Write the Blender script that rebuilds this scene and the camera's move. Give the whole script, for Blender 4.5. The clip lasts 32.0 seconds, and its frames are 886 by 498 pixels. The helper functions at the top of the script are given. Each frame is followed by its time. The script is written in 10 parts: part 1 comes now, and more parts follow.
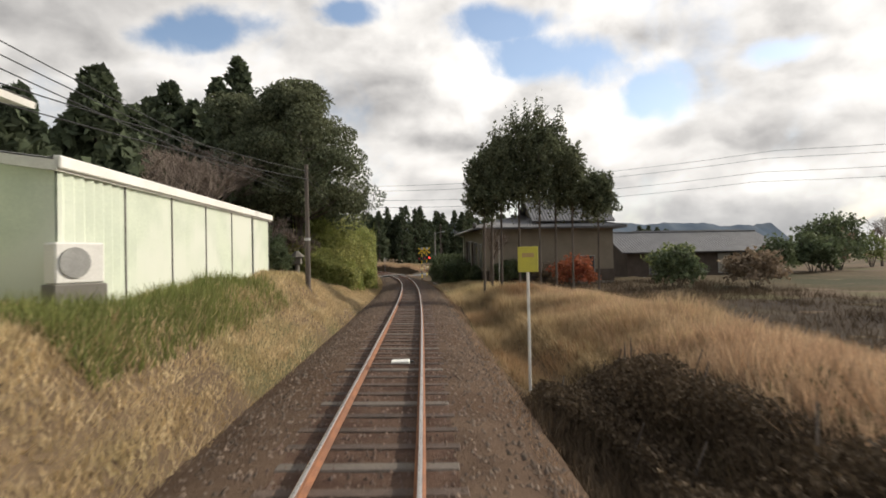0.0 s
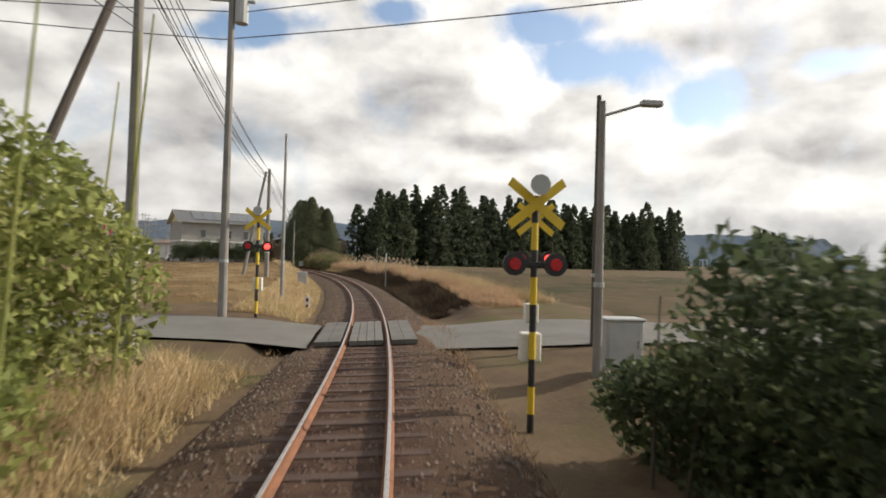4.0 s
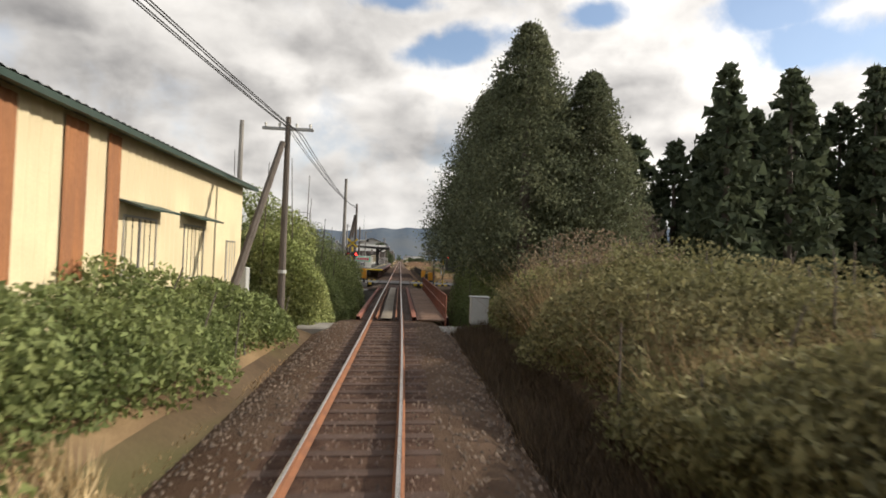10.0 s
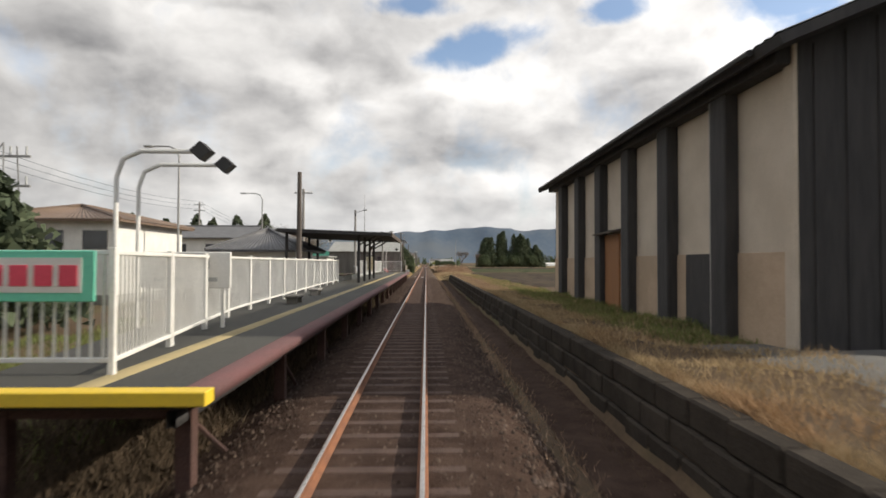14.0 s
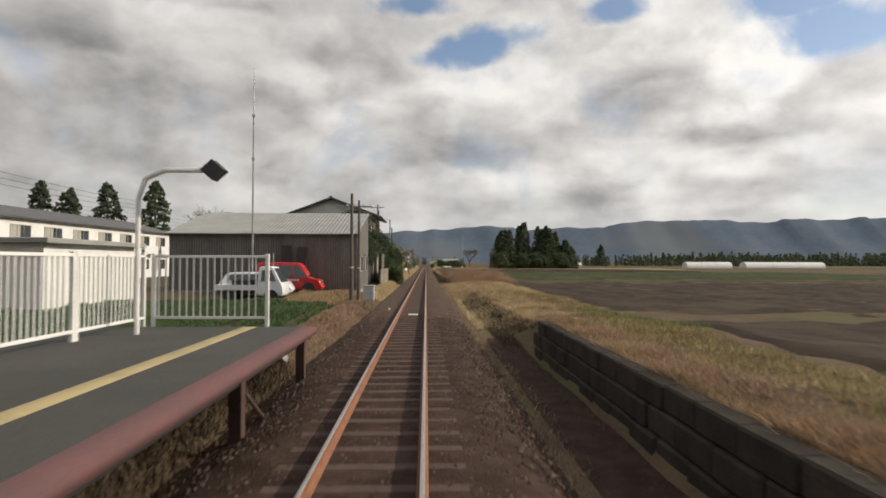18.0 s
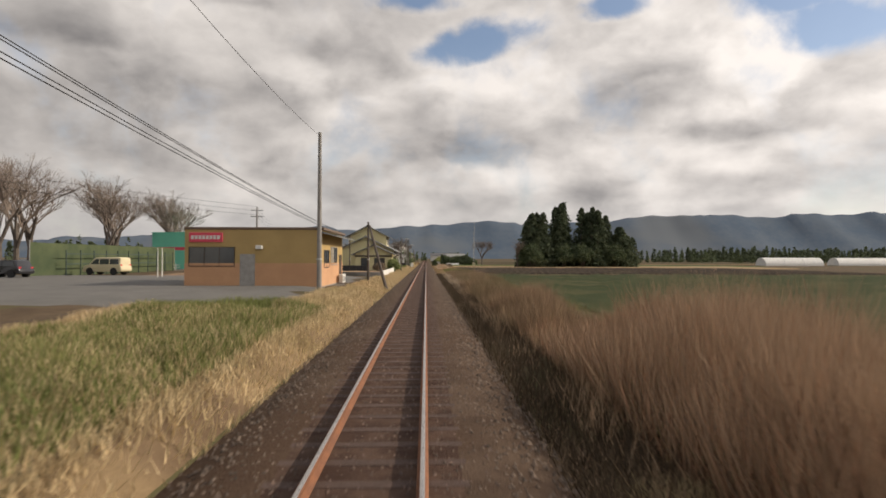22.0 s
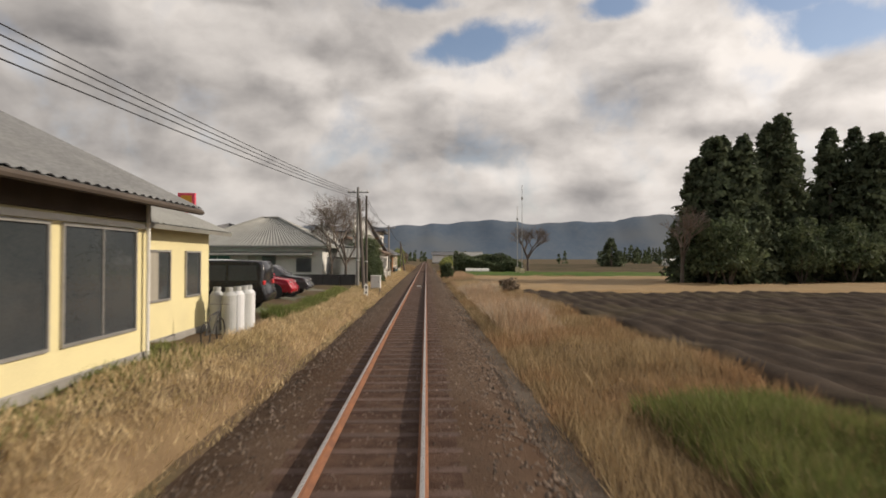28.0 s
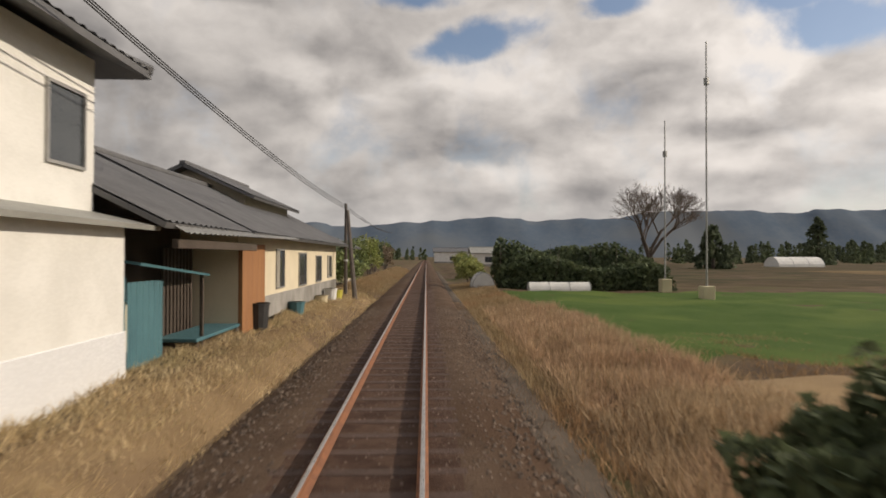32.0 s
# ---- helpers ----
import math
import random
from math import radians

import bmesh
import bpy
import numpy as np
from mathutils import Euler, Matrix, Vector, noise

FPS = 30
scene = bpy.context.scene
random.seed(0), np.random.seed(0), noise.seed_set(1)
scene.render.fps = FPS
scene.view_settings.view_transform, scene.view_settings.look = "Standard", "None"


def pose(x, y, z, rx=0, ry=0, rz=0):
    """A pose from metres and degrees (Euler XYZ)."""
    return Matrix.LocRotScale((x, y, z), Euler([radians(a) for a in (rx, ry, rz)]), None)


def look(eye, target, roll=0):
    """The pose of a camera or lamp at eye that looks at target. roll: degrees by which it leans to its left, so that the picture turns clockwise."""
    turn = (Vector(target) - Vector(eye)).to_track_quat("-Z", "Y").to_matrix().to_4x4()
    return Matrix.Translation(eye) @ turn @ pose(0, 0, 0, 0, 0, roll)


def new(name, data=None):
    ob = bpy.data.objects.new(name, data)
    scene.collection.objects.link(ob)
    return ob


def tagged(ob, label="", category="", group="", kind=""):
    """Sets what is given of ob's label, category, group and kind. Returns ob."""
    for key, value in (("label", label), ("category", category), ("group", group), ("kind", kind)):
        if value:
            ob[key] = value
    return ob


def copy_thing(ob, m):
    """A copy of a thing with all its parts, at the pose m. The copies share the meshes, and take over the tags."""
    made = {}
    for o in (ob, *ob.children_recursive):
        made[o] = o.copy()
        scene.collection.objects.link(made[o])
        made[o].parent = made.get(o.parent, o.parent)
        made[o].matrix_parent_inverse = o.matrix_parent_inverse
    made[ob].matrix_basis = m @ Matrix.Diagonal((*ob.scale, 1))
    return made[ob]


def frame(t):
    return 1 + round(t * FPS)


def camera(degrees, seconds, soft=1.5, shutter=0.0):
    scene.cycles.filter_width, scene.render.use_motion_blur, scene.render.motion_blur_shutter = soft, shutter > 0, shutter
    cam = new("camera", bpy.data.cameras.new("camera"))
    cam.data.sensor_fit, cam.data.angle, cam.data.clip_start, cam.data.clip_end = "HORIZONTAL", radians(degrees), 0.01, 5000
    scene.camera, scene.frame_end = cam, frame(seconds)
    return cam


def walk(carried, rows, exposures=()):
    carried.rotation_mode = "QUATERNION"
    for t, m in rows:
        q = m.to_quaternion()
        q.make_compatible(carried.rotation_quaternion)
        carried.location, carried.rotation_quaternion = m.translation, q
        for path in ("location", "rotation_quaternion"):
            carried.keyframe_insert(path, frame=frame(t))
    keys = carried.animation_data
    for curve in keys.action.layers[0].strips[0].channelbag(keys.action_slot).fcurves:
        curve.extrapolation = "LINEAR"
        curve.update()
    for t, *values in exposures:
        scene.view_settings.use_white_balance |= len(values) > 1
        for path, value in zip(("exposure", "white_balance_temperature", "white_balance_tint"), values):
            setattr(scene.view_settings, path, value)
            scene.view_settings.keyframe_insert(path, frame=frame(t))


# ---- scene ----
# camera: height over the rails, then seconds, x, y, yaw, pitch, roll
EYE = 2.12
ROWS = [
    (0.0, -40.76, -192.99, -26.52, 0.85, -1.11),
    (1.0, -34.23, -178.81, -26.23, 0.90, -1.35),
    (2.0, -27.85, -164.65, -25.86, 0.95, -1.02),
    (3.0, -21.75, -150.44, -24.93, 0.90, 0.20),
    (4.0, -16.18, -136.08, -23.07, 0.93, 1.55),
    (5.0, -11.32, -121.52, -20.41, 0.93, 2.47),
    (6.0, -7.33, -106.75, -17.13, 0.88, 3.05),
    (7.0, -4.24, -91.78, -13.62, 1.07, 3.22),
    (8.0, -2.06, -76.69, -10.23, 1.26, 3.23),
    (9.0, -0.75, -61.51, -6.86, 1.25, 3.08),
    (10.0, -0.15, -46.26, -4.06, 1.11, 2.17),
    (11.0, -0.01, -30.95, -2.15, 0.89, 1.21),
    (12.0, -0.01, -15.53, -1.50, 0.88, 0.36),
    (13.0, 0.00, 0.00, -1.59, 1.03, 0.11),
    (14.0, 0.00, 15.64, -1.62, 1.29, 0.15),
    (15.0, 0.00, 31.40, -1.62, 1.26, 0.15),
    (16.0, 0.00, 47.30, -1.62, 1.28, 0.15),
    (17.0, 0.00, 63.35, -1.62, 1.34, 0.15),
    (18.0, 0.00, 79.55, -1.62, 1.28, 0.15),
    (19.0, 0.00, 95.87, -1.62, 0.94, 0.15),
    (20.0, 0.00, 112.30, -1.62, 0.73, 0.15),
    (21.0, 0.00, 128.81, -1.62, 0.79, 0.15),
    (22.0, 0.00, 145.48, -1.62, 0.88, 0.15),
    (23.0, 0.00, 162.35, -1.62, 0.87, 0.15),
    (24.0, -0.00, 179.43, -1.62, 0.84, 0.15),
    (25.0, -0.00, 196.68, -1.62, 0.76, 0.15),
    (26.0, -0.00, 214.02, -1.62, 0.76, 0.15),
    (27.0, -0.00, 231.40, -1.62, 0.74, 0.15),
    (28.0, -0.00, 248.76, -1.62, 0.91, 0.15),
    (29.0, -0.00, 266.05, -1.62, 0.91, 0.15),
    (30.0, -0.00, 283.25, -1.62, 0.81, 0.15),
    (31.0, -0.00, 300.35, -1.62, 0.69, 0.15),
    (32.0, -0.00, 317.35, -1.62, 0.71, 0.15),
]
rows = []
for t, x, y, yaw, pitch, roll in ROWS:
    a, b = radians(yaw), radians(pitch)
    ahead = Vector((-math.sin(a) * math.cos(b), math.cos(a) * math.cos(b), math.sin(b)))
    eye = Vector((x, y, EYE))
    rows.append((t, look(eye, eye + ahead, roll)))
cam = camera(73.4, 32.0, soft=1.7, shutter=0.14)
walk(cam, rows, exposures=[(0, -0.12, 6450, 11), (1, 0.0, 6450, 11), (2, 0.02, 6450, 10), (3, 0.05, 6450, 10), (6, -0.3, 6600, 12), (8, -0.25, 6600, 13), (10, 0.05, 6500, 11), (11, 0.18, 6500, 11), (12, 0.8, 6550, 12), (13, 0.0, 6400, 11), (14, 0.0, 6350, 11), (17, -0.35, 6400, 11), (20, -0.35, 6600, 13), (24, -0.4, 6700, 14), (28, -0.45, 6750, 14), (30, -0.48, 6750, 14), (31, -0.56, 6750, 14), (32, -0.56, 6750, 14)])

# ---- sky, clouds and sun ----
SUN_AZ, SUN_EL = 89.0, 27.0          # degrees clockwise from +y, and above the horizon
world = bpy.data.worlds.new("sky")
scene.world = world
world.use_nodes = True


class Nodes:
    """A short way to write node trees."""

    def __init__(self, tree):
        self.tree = tree
        tree.nodes.clear()

    def add(self, kind, **values):
        node = self.tree.nodes.new(kind)
        for key, value in values.items():
            if key.startswith("_"):
                continue
            setattr(node, key, value)
        return node

    def link(self, a, b):
        self.tree.links.new(a, b)

    def put(self, socket, value):
        if hasattr(value, "is_output"):
            self.link(value, socket)
        else:
            socket.default_value = value

    def math(self, op, a, b=0.0, c=0.0, clamp=False):
        n = self.add("ShaderNodeMath", operation=op, use_clamp=clamp)
        for s, v in zip(n.inputs, (a, b, c)):
            self.put(s, v)
        return n.outputs[0]

    def vec(self, op, a, b=(0, 0, 0)):
        n = self.add("ShaderNodeVectorMath", operation=op)
        self.put(n.inputs[0], a)
        self.put(n.inputs[1], b)
        return n.outputs["Value"] if op in ("DOT_PRODUCT", "LENGTH", "DISTANCE") else n.outputs[0]

    def noise(self, vector, scale, detail=4.0, rough=0.55, distortion=0.0):
        n = self.add("ShaderNodeTexNoise")
        self.put(n.inputs["Vector"], vector)
        for key, v in (("Scale", scale), ("Detail", detail), ("Roughness", rough), ("Distortion", distortion)):
            n.inputs[key].default_value = v
        return n.outputs[0]

    def ramp(self, value, lo, hi, a=0.0, b=1.0, smooth=True):
        n = self.add("ShaderNodeMapRange", interpolation_type="SMOOTHSTEP" if smooth else "LINEAR")
        for s, v in zip(n.inputs, (value, lo, hi, a, b)):
            self.put(s, v)
        return n.outputs[0]

    def mix(self, factor, a, b):
        n = self.add("ShaderNodeMix", data_type="RGBA")
        self.put(n.inputs[0], factor)
        for s, v in ((n.inputs[6], a), (n.inputs[7], b)):
            self.put(s, (*v, 1) if isinstance(v, tuple) and len(v) == 3 else v)
        return n.outputs[2]


def aim(az, el):
    a, e = radians(az), radians(el)
    return (math.sin(a) * math.cos(e), math.cos(a) * math.cos(e), math.sin(e))


def build_sky():
    k = Nodes(world.node_tree)
    sky = k.add("ShaderNodeTexSky", sky_type="NISHITA", sun_disc=False, sun_elevation=radians(SUN_EL), sun_rotation=radians(SUN_AZ))
    way = k.add("ShaderNodeTexCoord").outputs["Generated"]
    parts = k.add("ShaderNodeSeparateXYZ")
    k.link(way, parts.inputs[0])
    up = k.math("MAXIMUM", parts.outputs[2], 0.0)
    # clouds lie on a level sheet, so they flatten towards the horizon
    n = k.add("ShaderNodeVectorMath", operation="SCALE")
    k.link(k.vec("MULTIPLY", way, (1, 1, 1.6)), n.inputs[0])
    k.link(k.math("DIVIDE", 1.0, k.math("ADD", up, 0.42)), n.inputs["Scale"])
    sheet = n.outputs[0]
    big = k.noise(sheet, 3.0, 4.0, 0.45, 0.15)
    above = k.noise(k.vec("ADD", sheet, (0, 0, 0.09)), 3.0, 4.0, 0.45, 0.15)
    mid = k.noise(k.vec("ADD", sheet, (3.1, 7.7, 0)), 6.5, 4.0, 0.5, 0.2)
    wisp = k.noise(way, 9.0, 5.0, 0.55, 0.2)

    def patch_of_sky(az, el, w, h, tilt):
        """1.25 in the middle of an oval of sky and falling outward, by its half sizes in degrees."""
        c = Vector(aim(az, el))
        side = Vector((math.cos(radians(az)), -math.sin(radians(az)), 0))
        top = side.cross(c)
        side, top = side + tilt * top, top - tilt * side
        s = 57.3
        u = k.math("DIVIDE", k.math("SUBTRACT", k.vec("DOT_PRODUCT", way, tuple(side * s)), c.dot(side) * s), w)
        v = k.math("DIVIDE", k.math("SUBTRACT", k.vec("DOT_PRODUCT", way, tuple(top * s)), c.dot(top) * s), h)
        front = k.ramp(k.vec("DOT_PRODUCT", way, tuple(c)), 0.7, 0.8)
        return k.math("MULTIPLY", k.math("SUBTRACT", 1.25, k.math("SQRT", k.math("ADD", k.math("MULTIPLY", u, u), k.math("MULTIPLY", v, v)))), front)

    # gaps of blue in the cloud
    gap = None
    for az, el, w, h, tilt in ((4.8, 20.3, 6.0, 1.9, 0.25), (-1.0, 23.6, 4.0, 1.2, 0), (17.3, 22.4, 3.0, 1.3, 0), (37.5, 18.2, 8.5, 2.9, -0.2), (46.5, 14.2, 3.4, 3.0, -0.3), (56.9, 16.4, 3.2, 1.4, 0), (33.0, 21.2, 6.0, 2.0, 0),
                               (-70.0, 30.0, 14.0, 5.0, 0), (120.0, 35.0, 16.0, 6.0, 0), (175.0, 28.0, 18.0, 5.0, 0), (-140.0, 34.0, 15.0, 6.0, 0)):
        d = patch_of_sky(az, el, w, h, tilt)
        gap = d if gap is None else k.math("MAXIMUM", gap, d)
    ragged = k.math("ADD", gap, k.math("MULTIPLY", k.math("SUBTRACT", wisp, 0.50), 2.6))
    blue = k.math("MULTIPLY", k.math("MULTIPLY", k.ramp(ragged, 0.0, 0.8), k.ramp(gap, -0.3, 0.3)), 0.95)
    # rounded heaps, bright on the tops that face the light and grey on the level bases
    light = k.math("MULTIPLY_ADD", k.math("SUBTRACT", big, above), 0.7, 0.57)
    light = k.math("MULTIPLY_ADD", k.math("SUBTRACT", big, 0.5), 0.45, light)
    light = k.math("MULTIPLY_ADD", k.math("SUBTRACT", mid, 0.5), 0.22, light)
    warp = k.add("ShaderNodeTexNoise")
    k.link(way, warp.inputs["Vector"])
    warp.inputs["Scale"].default_value, warp.inputs["Detail"].default_value = 9.0, 4.0
    bent = k.vec("MULTIPLY_ADD", warp.outputs["Color"], (0.05, 0.05, 0.05))
    bent.node.inputs[2].default_value = (0, 0, 0)
    heap = k.vec("MULTIPLY", k.vec("ADD", way, bent), (1, 1, 1.7))
    lump = k.noise(heap, 6.0, 6.0, 0.50, 0.1)
    crest = k.noise(k.vec("ADD", heap, (0.02, 0, 0.055)), 6.0, 6.0, 0.50, 0.1)
    light = k.math("MULTIPLY_ADD", k.math("SUBTRACT", lump, crest), 1.1, light)
    light = k.math("MULTIPLY_ADD", k.math("SUBTRACT", lump, 0.5), 0.46, light)
    v = k.add("ShaderNodeTexVoronoi", feature="SMOOTH_F1")
    k.link(heap, v.inputs["Vector"])
    v.inputs["Scale"].default_value, v.inputs["Smoothness"].default_value = 9.0, 0.45
    off = k.add("ShaderNodeSeparateXYZ")
    k.link(k.vec("SUBTRACT", heap, v.outputs["Position"]), off.inputs[0])
    light = k.math("MULTIPLY_ADD", off.outputs[2], 1.9, light)
    # the larger banks: dark bases and sunlit heaps, by azimuth, height, half sizes and strength
    for az, el, w, h, tilt, power in ((2.5, 11.8, 9.5, 2.4, -0.05, -0.36), (20.5, 15.4, 6.5, 3.0, 0.1, -0.22), (-28.0, 13.0, 15.0, 7.0, 0, -0.20), (-8.0, 5.2, 14.0, 1.5, 0, -0.20), (30.0, 11.2, 9.0, 1.2, 0, -0.16),
                                      (25.0, 6.4, 17.0, 1.2, 0, -0.18), (21.5, 16.0, 3.0, 2.0, 0, -0.18), (54.0, 10.2, 8.0, 1.8, 0, -0.24), (-9.0, 20.5, 9.0, 3.0, 0, -0.18), (1.0, 23.5, 7.0, 2.0, 0, -0.12),
                                      (29.0, 17.5, 5.5, 4.6, 0.2, 0.34), (5.0, 17.0, 8.0, 1.8, 0, 0.22), (0.8, 8.6, 3.6, 1.2, 0, 0.20), (-12.6, 16.6, 3.6, 1.5, 0, 0.18), (25.1, 12.6, 5.0, 1.4, 0.1, 0.22), (19.8, 4.9, 5.0, 0.9, 0, 0.16),
                                      (-5.7, 14.2, 3.8, 1.1, 0, 0.20), (13.0, 12.8, 4.5, 1.6, 0, 0.14), (42.0, 12.5, 7.0, 2.0, 0, 0.20), (-18.0, 8.5, 6.0, 1.3, 0, 0.16), (44.0, 21.5, 9.0, 1.8, 0, 0.24)):
        d = k.ramp(k.math("MULTIPLY_ADD", k.math("SUBTRACT", wisp, 0.5), 2.0, patch_of_sky(az, el, w, h, tilt)), -0.15, 0.85)
        light = k.math("MULTIPLY_ADD", d, power * 0.9, light)
    light = k.math("ADD", light, k.math("MULTIPLY", k.ramp(ragged, -0.9, 0.3), 0.30))
    light = k.ramp(light, 0.02, 1.15, smooth=False)
    # brighter towards the sun's side
    sunny = k.ramp(k.vec("DOT_PRODUCT", way, aim(SUN_AZ, SUN_EL)), -0.75, 0.75, 0.72, 1.16)
    cloud = k.mix(light, (0.24, 0.236, 0.24), (1.13, 1.09, 1.02))
    n = k.add("ShaderNodeVectorMath", operation="SCALE")
    k.link(cloud, n.inputs[0])
    k.link(sunny, n.inputs["Scale"])
    dim = k.add("ShaderNodeVectorMath", operation="SCALE")
    k.link(sky.outputs[0], dim.inputs[0])
    dim.inputs["Scale"].default_value = 0.17
    haze = k.ramp(up, 0.0, 0.14, 0.5, 0.0)
    cloudy = k.mix(haze, n.outputs[0], (0.60, 0.61, 0.61))
    # overhead the clouds break up into open blue
    broken = k.math("MULTIPLY", k.ramp(up, 0.48, 0.70), k.ramp(k.noise(sheet, 2.4, 4.0, 0.5), 0.40, 0.58))
    blue = k.math("MAXIMUM", blue, k.math("MULTIPLY", broken, 0.85))
    colour = k.mix(blue, cloudy, dim.outputs[0])
    back = k.add("ShaderNodeBackground")
    k.link(colour, back.inputs[0])
    back.inputs[1].default_value = 1.0
    out = k.add("ShaderNodeOutputWorld")
    k.link(back.outputs[0], out.inputs[0])


build_sky()
sun = new("sun", bpy.data.lights.new("sun", "SUN"))
sun.data.energy, sun.data.angle, sun.data.color = 5.0, radians(0.9), (1.0, 0.90, 0.74)
sun.matrix_world = look((0, 0, 60), Vector((0, 0, 60)) - Vector(aim(SUN_AZ, SUN_EL)))

# ---- materials ----
MATS = {}


def mat(name, c1, c2=None, scale=1.5, rough=0.8, metal=0.0, bump=0.25, grain=30.0, island=0.0, see=0.0, patch=None, gloss=0.5, stretch=(1, 1, 1), each=0.0):
    """A surface from two colours mixed at two scales, with relief; island and each vary single pieces; see lets light through leaves."""
    if name in MATS:
        return MATS[name]
    m = bpy.data.materials.new(name)
    m.use_nodes = True
    k = Nodes(m.node_tree)
    c2 = c2 or tuple(v * 0.7 for v in c1)
    geo = k.add("ShaderNodeNewGeometry")
    where = k.vec("MULTIPLY", geo.outputs["Position"], stretch)
    wide = k.noise(where, scale, 4.0, 0.6)
    small = k.noise(where, grain, 3.0, 0.65)
    f = k.ramp(k.math("ADD", k.math("MULTIPLY", wide, 0.6), k.math("MULTIPLY", small, 0.4)), 0.36, 0.64)
    colour = k.mix(f, c1, c2)
    if patch:
        colour = k.mix(k.ramp(k.noise(where, scale * 0.23, 3.0, 0.6), 0.48, 0.62), colour, patch)
    if island:
        r = k.math("MULTIPLY_ADD", geo.outputs["Random Per Island"], island * 2, 1 - island)
        n = k.add("ShaderNodeVectorMath", operation="SCALE")
        k.link(colour, n.inputs[0])
        k.link(r, n.inputs["Scale"])
        colour = n.outputs[0]
    if each:
        info = k.add("ShaderNodeObjectInfo")
        r = k.math("MULTIPLY_ADD", info.outputs["Random"], each * 2, 1 - each)
        n = k.add("ShaderNodeVectorMath", operation="SCALE")
        k.link(colour, n.inputs[0])
        k.link(r, n.inputs["Scale"])
        colour = n.outputs[0]
    b = k.add("ShaderNodeBsdfPrincipled")
    k.link(colour, b.inputs["Base Color"])
    k.put(b.inputs["Roughness"], k.ramp(small, 0.3, 0.7, max(rough - 0.12, 0.03), min(rough + 0.1, 1.0)))
    b.inputs["Metallic"].default_value = metal
    b.inputs["Specular IOR Level"].default_value = gloss
    if bump:
        n = k.add("ShaderNodeBump")
        n.inputs["Strength"].default_value, n.inputs["Distance"].default_value = bump, 0.02
        k.link(small, n.inputs["Height"])
        k.link(n.outputs[0], b.inputs["Normal"])
    shader = b.outputs[0]
    if see:
        tr = k.add("ShaderNodeBsdfTranslucent")
        k.link(colour, tr.inputs[0])
        n = k.add("ShaderNodeMixShader")
        n.inputs[0].default_value = see
        k.link(shader, n.inputs[1])
        k.link(tr.outputs[0], n.inputs[2])
        shader = n.outputs[0]
    out = k.add("ShaderNodeOutputMaterial")
    k.link(shader, out.inputs[0])
    MATS[name] = m
    return m


def glow(name, colour, power):
    m = bpy.data.materials.new(name)
    m.use_nodes = True
    b = m.node_tree.nodes["Principled BSDF"]
    b.inputs["Base Color"].default_value = (*colour, 1)
    b.inputs["Emission Color"].default_value = (*colour, 1)
    b.inputs["Emission Strength"].default_value = power
    return m


SOIL = mat("soil and dry grass", (0.085, 0.060, 0.040), (0.14, 0.10, 0.062), 0.6, 0.95, bump=0.6, grain=9, patch=(0.10, 0.088, 0.042), gloss=0.08)
BALLAST = mat("ballast stone", (0.056, 0.033, 0.024), (0.112, 0.071, 0.051), 2.5, 0.9, bump=0.9, grain=45, gloss=0.08)
SHOULDER = mat("grey-brown shoulder ballast", (0.074, 0.048, 0.033), (0.128, 0.088, 0.061), 0.9, 0.92, bump=0.9, grain=45, gloss=0.08, patch=(0.088, 0.055, 0.036))
# Cloud shade over the station is put into these two darker rust-browns.
STATION_BALLAST = mat("rust-brown station ballast in cloud-shade tone", (0.040, 0.025, 0.019), (0.080, 0.053, 0.040), 2.0, 0.95, bump=0.9, grain=45, gloss=0.05)
DARK_STONE = mat("loose rust-brown ballast in cloud-shade tone", (0.058, 0.039, 0.030), (0.105, 0.078, 0.062), 3.0, 0.95, bump=0.4, grain=40, island=0.5, gloss=0.1)
GREY_STONE = mat("loose grey ballast", (0.090, 0.064, 0.046), (0.155, 0.115, 0.086), 3.0, 0.9, bump=0.4, grain=40, island=0.5)
STONE = mat("loose ballast", (0.078, 0.050, 0.037), (0.15, 0.104, 0.08), 3.0, 0.9, bump=0.4, grain=40, island=0.5)
RAIL = mat("rusty rail side", (0.26, 0.105, 0.045), (0.15, 0.065, 0.035), 4.0, 0.85, bump=0.3, grain=60)
SHINE = mat("worn rail head", (0.55, 0.52, 0.49), (0.42, 0.39, 0.36), 3.0, 0.35, metal=0.9, bump=0.05)
WOODEN = mat("old sleeper wood", (0.052, 0.036, 0.027), (0.095, 0.064, 0.048), 3.0, 0.9, bump=0.6, grain=50, each=0.25)
CONCRETE = mat("weathered concrete", (0.34, 0.325, 0.30), (0.22, 0.21, 0.19), 0.9, 0.85, bump=0.35, grain=40, patch=(0.15, 0.14, 0.12))
STAINED = mat("streaked old concrete", (0.235, 0.20, 0.155), (0.135, 0.115, 0.088), 0.8, 0.9, bump=0.35, grain=30, patch=(0.30, 0.26, 0.20), stretch=(0.35, 0.35, 2.6))
ASPHALT = mat("asphalt", (0.112, 0.107, 0.097), (0.155, 0.148, 0.134), 0.7, 0.9, bump=0.4, grain=90)
LOT = mat("worn mossy asphalt", (0.13, 0.125, 0.095), (0.175, 0.165, 0.125), 0.5, 0.9, bump=0.4, grain=60, patch=(0.10, 0.11, 0.06))
THATCH = mat("flattened dry grass", (0.27, 0.190, 0.105), (0.185, 0.127, 0.070), 0.7, 0.95, bump=0.7, grain=26, patch=(0.145, 0.098, 0.060), gloss=0.08)
